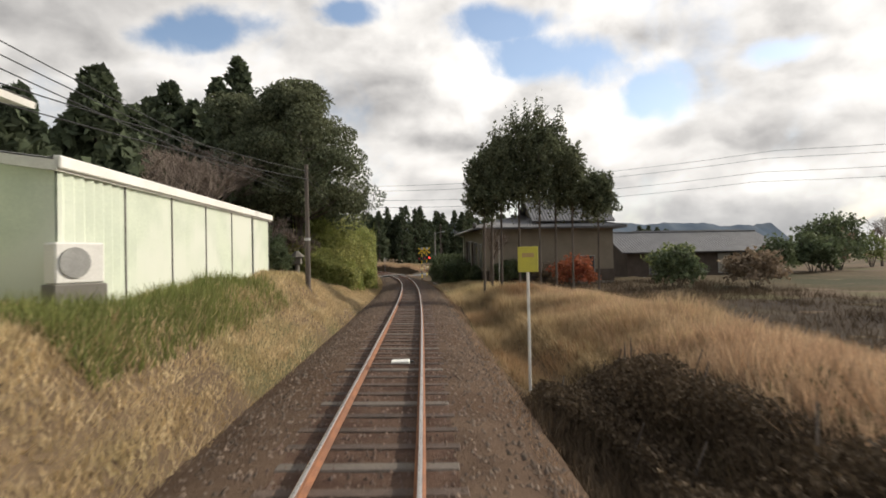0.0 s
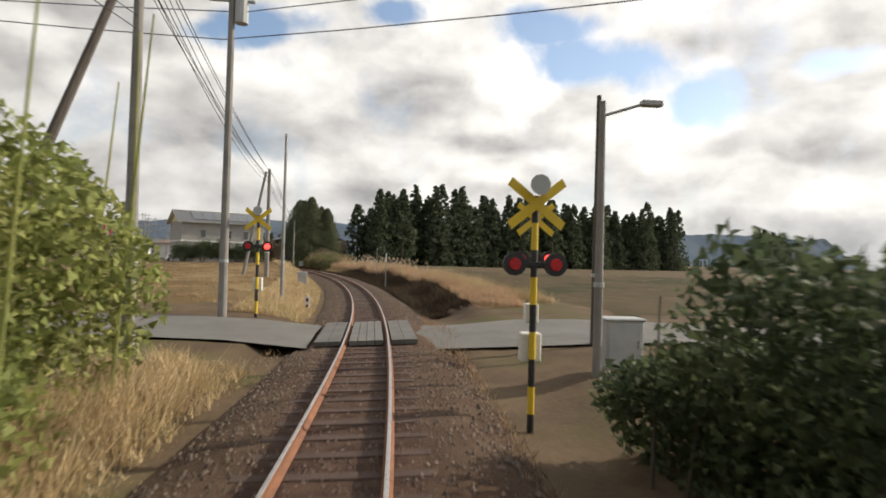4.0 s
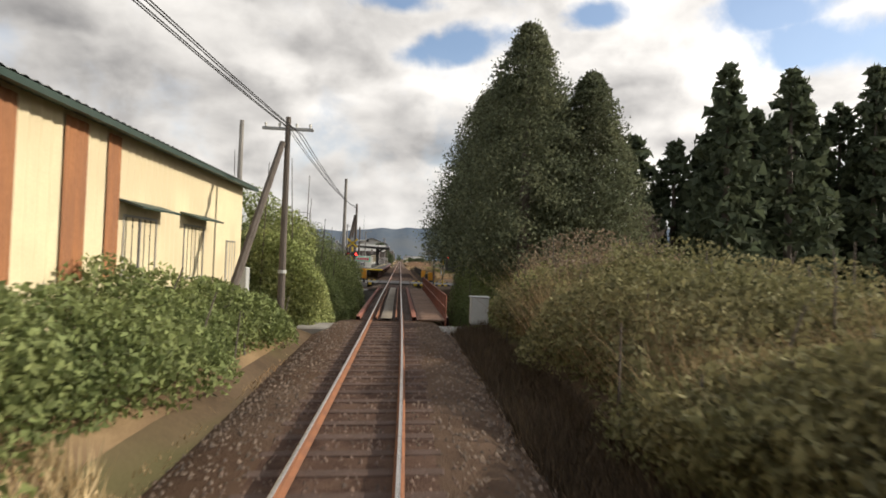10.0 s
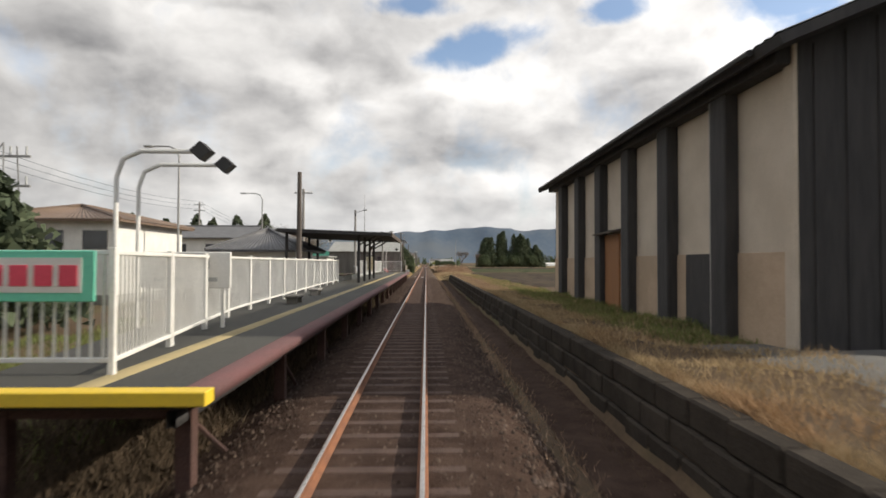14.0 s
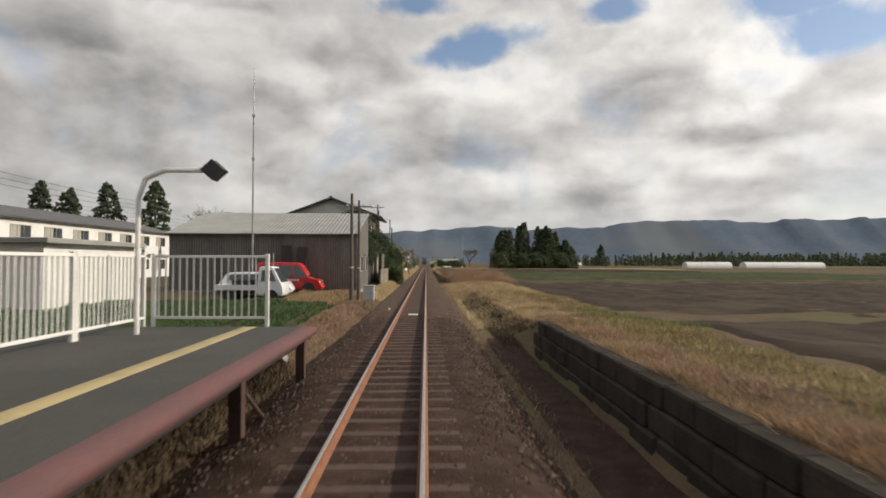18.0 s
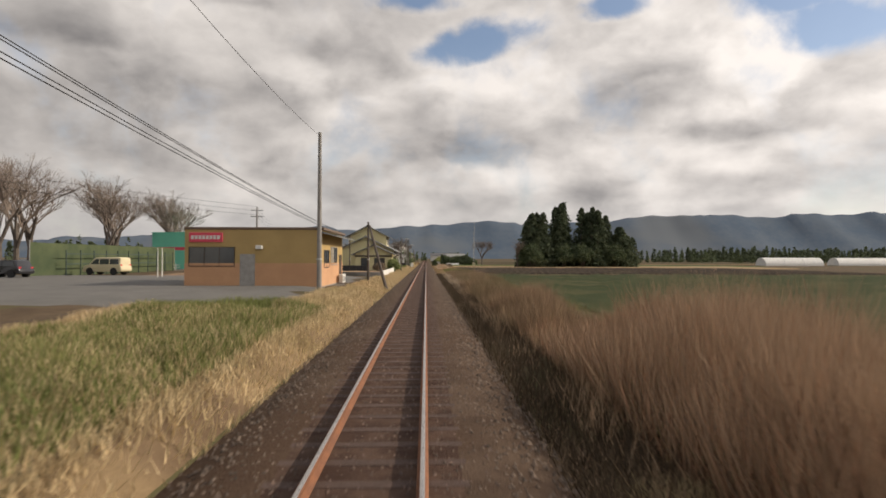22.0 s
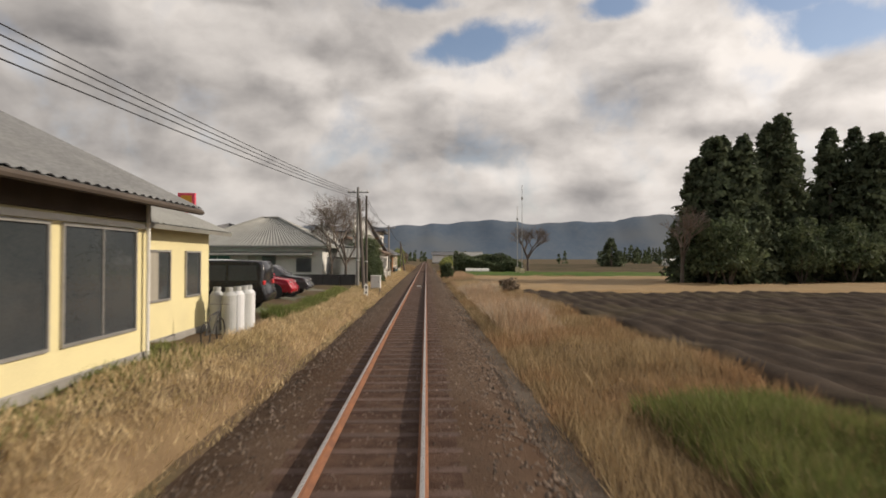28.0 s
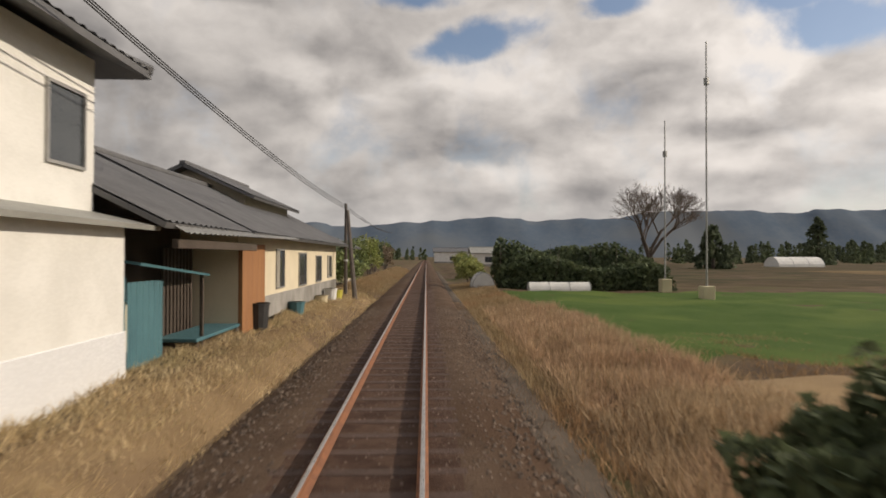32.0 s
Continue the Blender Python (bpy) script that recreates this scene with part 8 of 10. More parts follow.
for i, (st, d, h) in enumerate(((112, -46, 9.0), (118, -50, 10.0), (124, -47, 9.5), (95, -52, 9.0), (102, -58, 10.0), (158, -60, 11.0), (166, -66, 12.0))):
    cedar(at(st, d), h, 2.4, "dark evergreen behind the village", 1500, 0.2, 0.45, "trees behind the village", k=i * 1.1)


def road_board(st, d, h, label):
    t = thing("blue_road_sign", at(st, d), label, "sign")
    part("post", B().tube((0, 0, -0.3), (0, 0, h), 0.06, 0.06, 8), STEEL, t)
    part("board", B().box(-0.45, 0.45, -0.05, 0.0, h - 0.9, h, 0.01), WHITE, t)
    part("mark", B().box(-0.25, 0.2, -0.06, -0.049, h - 0.7, h - 0.2), DARK, t)


sq = thing("square_sign", at(85.6, -6.45), "small white square sign on a slim post behind the platform", "sign")
part("post", B().tube((0, 0, -0.3), (0, 0, 4.2), 0.035, 0.035, 8), WHITE, sq)
part("board", B().box(-0.27, 0.27, -0.06, -0.03, 3.65, 4.25, 0.01), WHITE, sq)
part("mark", B().box(-0.17, 0.15, -0.07, -0.059, 3.78, 4.1, 0.005), DARK, sq)
for i, (st, d, h) in enumerate(((175, -61, 14.5), (176, -57, 13.5), (174, -50, 14.0), (175, -43, 14.5))):
    cedar(at(st, d), h, 2.6, "dark evergreen behind the apartment block", 1600, 0.2, 0.45, "trees behind the village", k=i * 1.7)
for i, (st, d, h) in enumerate(((178, -38, 12.0), (181, -33, 11.0))):
    bare_tree(at(st, d), h, "brown leafless tree behind the apartment block", 0.6, 6, 301 + i, group="bare village trees")
road_board(140, -20, 7.0, "white square shop sign on a tall post")
# ---- past the station: flats, warehouse, vehicles ----
def flats():
    t = house("apartment_block", at(141.5, -37.0, 0.0), 8.0, 30.6, 5.8, "white two-storey apartment block with balconies", WHITE, TILE, "gable", "y", 1.1, 0.5, [], category="apartment block")
    for k in range(7):
        y = -12.7 + 4.25 * k
        for z in (0.3, 3.0):
            b = part("balcony", B().box(4.0, 4.9, y - 1.7, y + 1.7, z, z + 0.12, 0.01), WHITE, t)
            part("balcony_wall", B().box(4.82, 4.9, y - 1.7, y + 1.7, z + 0.12, z + 0.95, 0.01), CAR_WHITE, b)
            window(t, "E", 8.0, 30.6, y, z + 0.15, 2.4, 1.9, "curtain")
    for z in (0.8, 3.5):
        window(t, "S", 8.0, 26.0, 0.5, z, 1.4, 1.1, "glass")
    house("apartment_block", at(166, -44.0, 0.0), 8.0, 18.0, 5.4, "white two-storey apartment block with balconies", WHITE, TILE, "gable", "y", 1.1, 0.5, [("E", -5, 3.2, 2.4, 1.6, "curtain"), ("E", 0, 3.2, 2.4, 1.6, "glass"), ("E", 5, 3.2, 2.4, 1.6, "curtain"), ("E", -5, 0.5, 2.4, 1.8, "glass"), ("E", 3, 0.5, 2.4, 1.8, "curtain")], category="apartment block")


flats()


def warehouse():
    """A steel shed with one roof slope, low on the near side and high at the back."""
    t = thing("warehouse", at(122.15, -10.6, 0.1), "grey corrugated steel warehouse with a single pale roof slope", "warehouse")
    w, l, low, high = 12.2, 6.9, 3.85, 5.65
    part("wall", B().prism([(-l / 2, -0.4), (l / 2, -0.4), (l / 2, high), (-l / 2, low)], 0, -w / 2, w / 2), GREY_STEEL, t)
    part("foundation", B().box(-w / 2 - 0.03, w / 2 + 0.03, -l / 2 - 0.03, l / 2 + 0.03, -0.5, 0.16, 0.02), CONCRETE, t)
    side = B()
    for i in range(46):
        y0, y1 = -l / 2 + l * i / 46, -l / 2 + l * (i + 1) / 46
        z0, z1 = low + (high - low) * i / 46, low + (high - low) * (i + 1) / 46
        side.add([(w / 2 + 0.006, y0, 0.16), (w / 2 + 0.028, (y0 + y1) / 2, 0.16), (w / 2 + 0.006, y1, 0.16), (w / 2 + 0.006, y1, z1), (w / 2 + 0.028, (y0 + y1) / 2, (z0 + z1) / 2), (w / 2 + 0.006, y0, z0)], [(0, 1, 4, 5), (1, 2, 3, 4)])
    part("cladding", side, GREY_STEEL, t)
    part("cladding", B().ribs((-w / 2, -l / 2, 0.16), (w / 2, -l / 2, 0.16), (w / 2, -l / 2, low), (-w / 2, -l / 2, low), 0.16, 0.028, 0.004), GREY_STEEL, t)
    c = [(-w / 2 - 0.2, -l / 2 - 0.35, low - 0.02), (w / 2 + 0.12, -l / 2 - 0.35, low - 0.02), (w / 2 + 0.12, l / 2 + 0.1, high + 0.10), (-w / 2 - 0.2, l / 2 + 0.1, high + 0.10)]
    roof = part("roof", B().slab(*c, 0.07), GREY_STEEL, t)
    part("roof_sheet", B().ribs(*c, 0.26, 0.045), PALE_ROOF, roof)
    for u, ww, z in ((-1.75, 1.8, 1.42), (1.6, 1.7, 1.45)):
        window(t, "E", w + 0.04, l, u, z, ww, 0.98, "curtain")
        part("window_hood", B().box(w / 2 + 0.02, w / 2 + 0.12, u - ww / 2 - 0.1, u + ww / 2 + 0.1, z + 1.06, z + 1.10), GREY_STEEL, t)
    for z in (2.36,):
        part("seam", B().box(w / 2 + 0.02, w / 2 + 0.04, -l / 2, l / 2, z - 0.02, z + 0.02), GREY_STEEL, t)
    part("corner_trim", B().box(w / 2 - 0.06, w / 2 + 0.045, -l / 2 - 0.045, -l / 2 + 0.06, 0.1, low, 0.01), ALU, t)
    part("dark_vent", B().box(1.2, 1.8, -l / 2 - 0.25, -l / 2 - 0.03, 1.9, 3.1, 0.02), BLACK_BOARD, t)
    part("dark_vent", B().box(2.2, 2.8, -l / 2 - 0.25, -l / 2 - 0.03, 1.8, 3.0, 0.02), BLACK_BOARD, t)
    part("drain_pipe", B().tube((w / 2 - 0.1, l / 2 + 0.08, 0.0), (w / 2 - 0.1, l / 2 + 0.08, high), 0.04, 0.04, 8), STEEL, t)


warehouse()


def kei_truck(m):
    def more(t, body):
        screen_pane(body, 1.62, 1.0, 1.22, 1.68, 0.62, 0.58)
        part("number_plate", B().box(-0.16, 0.16, 1.64, 1.67, 0.42, 0.58, 0.005), WHITE, body)
        bed = part("cargo_bed", B().box(-0.70, 0.70, -1.65, 0.42, 0.60, 0.70, 0.02), CAR_WHITE, t)
        part("tailboard", B().box(-0.70, 0.70, -1.68, -1.62, 0.70, 0.86, 0.01), CAR_WHITE, bed)
        for s in (-1, 1):
            part("side_board", B().box(s * 0.68 - 0.03, s * 0.68 + 0.03, -1.62, 0.40, 0.70, 0.86, 0.01), CAR_WHITE, bed)
        part("frame_rail", B().box(-0.35, 0.35, -1.6, 0.5, 0.38, 0.60, 0.02), BLACK, t)
        part("load", B().box(-0.5, 0.45, -0.9, 0.2, 0.70, 1.15, 0.08), BLACK, bed)
    out = [(0.45, 0.34), (0.45, 1.0), (0.52, 1.74), (1.16, 1.74), (1.56, 1.02), (1.66, 0.8), (1.66, 0.34)]
    return vehicle("small_truck", m, "small white flatbed truck parked on the grass", CAR_WHITE, out, [[(0.62, 1.05), (0.66, 1.6), (1.12, 1.6), (1.36, 1.05)]], 1.42, (-1.0, 1.1), 0.27, 0.07, "truck", [(1.63, 0.72, 0.52, 0)], more)


kei_truck(at(109.6, -8.7, 0.12, -90))
minivan(at(117.4, -8.6, 0.1, -86), "red fire-service minivan with white lettering bars", RED, 1.95, 4.0, 1.62)
bars = thing("side_lettering", at(116.58, -8.6, 1.0, -86), "row of small white lettering bars on the red van", "lettering")
for i in range(9):
    part("letter_bar", B().box(0.0, 0.012, -0.75 + 0.17 * i, -0.63 + 0.17 * i, -0.06, 0.06), WHITE, bars)
hatchback(at(114.4, -9.8, 0.1, -84), "white sedan parked beside the red van", CAR_WHITE, 1.4)
mast = thing("radio_mast", at(115.1, -10.3), "thin grey steel pole mast behind the vehicles", "mast")
part("pole", B().tube((0, 0, -0.4), (0, 0, 10.6), 0.06, 0.045, 8).tube((0, 0, 10.6), (0, 0, 13.5), 0.04, 0.02, 6), STEEL, mast)
for z in (8.0, 10.6):
    part("clamp", B().tube((0, 0, z), (0, 0, z + 0.14), 0.10, 0.10, 8), STEEL, mast)
utility_pole(112.4, -4.1, 5.9, arms=0, r=0.12, material=POLE_WOOD, label="dark wooden pole by a relay cabinet")
utility_pole(113.2, -3.8, 5.6, arms=1, r=0.10, material=POLE_WOOD, label="dark wooden pole by a relay cabinet")
cabinet(110.4, -2.95, 0.55, 0.4, 0.72, "grey steel relay cabinet on posts beside the ballast", 0.55)
for x in (110.9, 112.1):
    utility_pole(x, -8.3, 2.6, arms=0, r=0.05, material=STEEL, label="thin steel fence post by the vehicles", group="steel posts")
land("crop_patch", 94, 107.5, -16, -4.3, FIELD_SOIL, 0.03, 0.5, 0.225, 0.10, 0.9, "vegetable patch with green rows")
grass("crop_rows", 94, 107.5, -16, -4.3, 60000, 0.12, 0.28, mat("vegetable leaves", (0.058, 0.100, 0.034), (0.090, 0.140, 0.048), 0.5, 0.8, bump=0.0, island=0.4, see=0.25), 0.06, 0.6, "rows of green vegetables", lift=0.05, keep=lambda s, d: (np.mod(d, 0.9) > 0.15) & (np.mod(d, 0.9) < 0.75))
grass("verge_grass", 93, 118, -4.2, -2.7, 14000, 0.04, 0.2, BROWNGRASS, 0.028, 0.5, "low brown weeds on the verge")
grass("verge_grass", 118, 147, -4.1, -2.7, 18000, 0.06, 0.28, GOLD, 0.028, 0.45, "dry grass on the verge")
grass("verge_grass", 108, 118, -7.6, -4.5, 6000, 0.1, 0.35, STRAW, 0.028, 0.4, "dry grass before the parked vehicles")

# white house with a concrete wall
def white_house():
    t = house("white_house", at(139.6, -8.9, 0.2), 7.4, 7.6, 6.55, "white two-storey house with dark shutters and tiled roof", WHITE, TILE, "gable", "y", 1.4, 0.8,
              [("E", 0.9, 4.7, 2.95, 1.25, "glass"), ("E", 1.2, 0.7, 3.0, 1.9, "curtain"), ("S", 1.6, 3.3, 1.6, 1.2, "glass"), ("S", -1.0, 0.8, 1.8, 1.3, "glass")], 0.27, 0.04, 0.3)
    part("shutter_box", B().box(3.7, 3.92, 2.45, 3.55, 4.63, 5.9, 0.01), BROWN_PANEL, t, "brown shutter box")
    part("awning", B().slab((3.7, 0.3, 3.65), (3.7, 3.4, 3.65), (4.4, 3.4, 3.4), (4.4, 0.3, 3.4), 0.06), BROWN_ROOF, t)
    for i in range(14):
        part("screen_slat", B().box(4.4, 4.44, -0.2 + 0.26 * i, -0.02 + 0.26 * i, 0.9, 2.75, 0.005), GREY_STEEL, t)
    part("screen_rail", B().box(4.44, 4.48, -0.2, 3.55, 2.5, 2.58), GREY_STEEL, t)
    part("board_wall", B().box(3.68, 3.73, -3.82, -0.75, -0.2, 3.0, 0.008), DARK, t, "dark brown boarded lower wall")
    for z0, z1 in ((4.6, 6.0), (1.0, 2.5)):
        case = part("louvre_shutter", B().box(3.7, 3.78, -3.3, -0.85, z0, z1, 0.01), DARK, t, "dark brown louvred shutters")
        for i in range(11):
            part("louvre", B().box(3.78, 3.81, -3.2, -0.95, z0 + 0.06 + (z1 - z0) * i / 11.4, z0 + 0.12 + (z1 - z0) * i / 11.4), BROWN_ROOF, case)
    part("gutter", B().tube((4.62, -4.5, 6.22), (4.62, 4.5, 6.22), 0.06, 0.06, 8), DARK, t)
    part("drain_pipe", B().tube((3.76, 3.7, 0.2), (3.76, 3.7, 6.2), 0.04, 0.04, 8), WHITE, t)
    w = thing("concrete_wall", at(138.4, -4.15, 0.05), "stained grey concrete boundary wall", "wall")
    for i in range(5):
        part("wall_panel", B().box(-0.08, 0.08, -5.2 + 2.08 * i, -3.14 + 2.08 * i, -0.5, 1.35, 0.012), STAINED, w)
    part("coping", B().box(-0.11, 0.11, -5.2, 5.2, 1.35, 1.43, 0.01), STAINED, w)


white_house()
broad_tree(at(133.4, -6.4), 6.2, 1.9, 2.0, "dense dark garden pine before the white house", 40000, 0.07, 4.1, FIR, "garden pines", 90, 0.8)
broad_tree(at(136.3, -4.8), 4.6, 2.2, 3.1, "dark garden pine with a clear trunk before the white house", 44000, 0.055, 5.3, FIR, "garden pines", 110, 0.45, 0.4)
for i, (st, d, h) in enumerate(((144.8, -4.7, 3.3), (147.2, -4.6, 2.7), (150.0, -6.4, 3.2), (144.6, -7.4, 3.8))):
    shrub(at(st, d), 1.15, 1.4, h, "dark rounded garden shrub at the wall's end", LEAF_DARK, 3000, 0.09, "garden_bush", "bushes past the wall", k=i, category="bush")
thicket(143.9, 149.2, -5.4, -2.8, 34000, 4.9, "tall dark evergreen shrubs at the wall's end", LEAF_DARK, 0.09, 16, "evergreen_shrubs")
bare_tree(at(145.5, -6.6), 6.2, "small leafless garden tree", 0.55, 6, 71, thick=0.012)
for i, (st, d, c, n) in enumerate(((129.8, -6.6, TEAL, "blue"), (130.5, -6.1, TEAL, "blue"), (131.0, -7.2, CAR_BLUE, "dark blue"))):
    t_d = thing("plastic_drum", at(st, d), n + " plastic drum standing by the garden", "drum", "plastic drums")
    part("body", B().tube((0, 0, -0.05), (0, 0, 0.85), 0.28, 0.28, 14), c, t_d)
    part("lid", B().tube((0, 0, 0.85), (0, 0, 0.9), 0.29, 0.27, 14), c, t_d)
t_tarp = thing("covered_heap", at(128.9, -6.6), "white sheet over a heap beside the warehouse", "heap")
part("sheet", B().ball((0, 0, 0.4), 0.7, 0.9, 0.7, 12, 7), WHITE, t_tarp)
utility_pole(150.7, -5.8, 9.0, arms=1, r=0.14)
utility_pole(150.0, -10.6, 8.7, arms=2, r=0.14)
brace_pole(147.5, -5.2, 150.5, -5.7, 8.2)
utility_pole(147.0, -3.9, 6.0, arms=0, r=0.10, material=POLE_WOOD, label="slim dark wooden pole by the track")
utility_pole(179.6, -6.1, 9.3, arms=0, r=0.15, label="tall grey concrete pole beside the shop")
utility_pole(194.9, -4.8, 5.1, arms=0, r=0.12, material=POLE_WOOD, label="dark wooden pole by the car park")
brace_pole(192.2, -3.1, 194.8, -4.7, 4.8)
utility_pole(218, -20.5, 8.2, arms=2, r=0.14)
utility_pole(237.8, -11.8, 5.6, arms=0, r=0.11, material=POLE_WOOD, label="dark wooden pole by the lot")
utility_pole(242.6, -4.1, 5.5, arms=0, r=0.11, material=POLE_WOOD, label="dark wooden pole by the track")
utility_pole(290.6, -4.8, 7.1, arms=1, r=0.13)
brace_pole(289.0, -4.2, 290.5, -4.7, 6.3)
utility_pole(320.4, -4.5, 6.1, arms=1, r=0.13)
utility_pole(350.0, -4.4, 5.0, arms=0, r=0.11, material=POLE_WOOD, label="dark wooden pole by the track")
brace_pole(347.6, -3.6, 349.9, -4.3, 4.6)
for i, o in enumerate((-0.5, -0.2, 0.15, 0.45)):
    z = -0.22 * i
    wire([place(133, -7.6 + o, 7.0 + z), place(150.7, -5.8 + o, 8.6 + z * 0.5)], 0.014, 0.3)
    drop = (0.0, -0.3, -0.85, -1.2)[i]
    wire([place(150.0, -10.6 + o, 8.6 + drop), place(237.8, -11.8 + o, 5.7 + drop * 0.5)], 0.02, 0.55)
    wire([place(249.2, -7.2 + o, 6.0 + z * 1.6), place(290.6, -4.8 + o * 0.6, 6.8 + z * 0.8)], 0.014, 0.25)
wire([place(150.7, -5.8, 8.8), place(179.6, -6.1, 9.1)], 0.012, 0.4)
utility_pole(291.6, -4.3, 6.6, arms=0, r=0.11, material=POLE_WOOD, label="dark wooden pole by the relay cabinet")
for i in range(3):
    wire([place(290.6, -4.8 + 0.25 * i, 6.7 - 0.1 * i), place(320.4, -4.5 + 0.1 * i, 5.9 - 0.12 * i), place(350, -4.4, 4.9 - 0.1 * i), place(400, -4.8, 5.4)], 0.014, 0.35)
for z in (8.3, 7.8, 7.3):
    wire([place(150, -45, z + 1), place(218, -20.5, z), place(262, -30, z + 1)], 0.014, 0.6)
grass("weeds", 147, 183, -11, -2.8, 62000, 0.08, 0.38, GOLD, 0.028, 0.4, "dry and green weeds on the verge", keep=lambda s, d: (s < 168) | (d > -5.9))
grass("weeds", 148, 170, -10, -4.0, 34000, 0.15, 0.42, GREENGRASS, 0.03, 0.35, "green weeds on the verge", patchy=0.5)

# ---- shop, car park, super market ----
def shop():
    t = thing("shop", at(188.4, -11.0, 0.15), "ochre and peach painted single-storey shop with a flat roof", "shop")
    w, l, h = 8.6, 9.6, 3.75
    part("wall", B().box(-w / 2, w / 2, -l / 2, l / 2, 1.6, h), OCHRE, t)
    part("lower_wall", B().box(-w / 2 - 0.015, w / 2 + 0.015, -l / 2 - 0.015, l / 2 + 0.015, -0.4, 1.62, 0.01), PEACH, t)
    part("foundation", B().box(-w / 2 - 0.05, w / 2 + 0.05, -l / 2 - 0.05, l / 2 + 0.05, -0.5, 0.12, 0.01), CONCRETE, t)
    part("roof", B().box(-w / 2 - 0.05, w / 2 + 0.2, -l / 2 - 0.05, l / 2 + 0.1, h, h + 0.16, 0.02), BROWN_ROOF, t)
    canopy = part("canopy", B().slab((w / 2, -l / 2, h - 0.1), (w / 2, l / 2, h - 0.1), (w / 2 + 1.0, l / 2, h - 0.35), (w / 2 + 1.0, -l / 2, h - 0.35), 0.08), STEEL, t)
    part("canopy_sheet", B().ribs((w / 2, -l / 2, h - 0.1), (w / 2, l / 2, h - 0.1), (w / 2 + 1.0, l / 2, h - 0.35), (w / 2 + 1.0, -l / 2, h - 0.35), 0.2, 0.02), PALE_ROOF, canopy)
    window(t, "S", w, l, -2.6, 1.45, 2.8, 1.15, "glass", frame=DARK)
    window(t, "S", w, l, -0.35, 0.05, 0.85, 2.1, "door")
    window(t, "E", w, l, -2.8, 1.35, 1.9, 1.1, "glass", frame=DARK)
    window(t, "E", w, l, 0.4, 1.5, 2.8, 1.2, "curtain")
    window(t, "E", w, l, 3.5, 0.05, 1.0, 2.1, "door", frame=DARK)
    sign = part("sign_board", B().box(-4.0, -1.9, -l / 2 - 0.12, -l / 2 - 0.02, 2.95, 3.55, 0.015), PINK_RED, t, "red shop sign")
    for i in range(8):
        part("letter_bar", B().box(-3.85 + 0.23 * i, -3.68 + 0.23 * i, -l / 2 - 0.135, -l / 2 - 0.119, 3.13, 3.37), WHITE, sign)
    part("lamp_box", B().box(0.2, 0.62, -l / 2 - 0.25, -l / 2 - 0.02, 2.5, 2.75, 0.03), WHITE, t)
    for y in (-1.2, -2.0):
        a = part("air_conditioner", B().box(w / 2 + 0.2, w / 2 + 0.5, y + 3.6, y + 4.3, 0.1, 0.75, 0.02), WHITE, t)
        part("fan_grille", B().tube((w / 2 + 0.5, y + 3.9, 0.42), (w / 2 + 0.52, y + 3.9, 0.42), 0.22, 0.22, 14), STEEL, a)


shop()
land("car_park", 169.2, 206.6, -46, -5.6, ASPHALT, 0.06, 1.7, 2.0, label="worn grey asphalt car park", level=0.28)
land("bare_lot", 206.8, 231, -30, -5.0, mat("bare brown lot", (0.27, 0.165, 0.085), (0.215, 0.13, 0.07), 0.5, 0.95, bump=0.6, grain=12, patch=(0.30, 0.20, 0.10)), 0.06, 1.7, 1.2, label="bare brown earth lot behind a white wall")
land("main_road", 232, 240.5, -90, -19, ASPHALT, 0.06, 2, 3, label="grey asphalt road before the super market", level=0.2)


def white_wall():
    t = thing("white_wall", at(218.3, -4.6, 0.05), "low white-painted block wall beside the grass", "wall")
    for i in range(12):
        part("wall_block", B().box(-0.07, 0.07, -11.4 + 1.9 * i, -9.515 + 1.9 * i, -0.4, 0.72, 0.012), WHITE, t)
    # this run is grey concrete to hold the shadow on the white wall's near face
    e = thing("white_wall", at(206.9, -12.2, 0.05), "low white block wall at the lot's edge, grey for its shaded face", "wall")
    for i in range(8):
        part("wall_block", B().box(-7.5 + 1.9 * i, -5.615 + 1.9 * i, -0.07, 0.07, -0.4, 0.62, 0.012), CONCRETE, e)


white_wall()


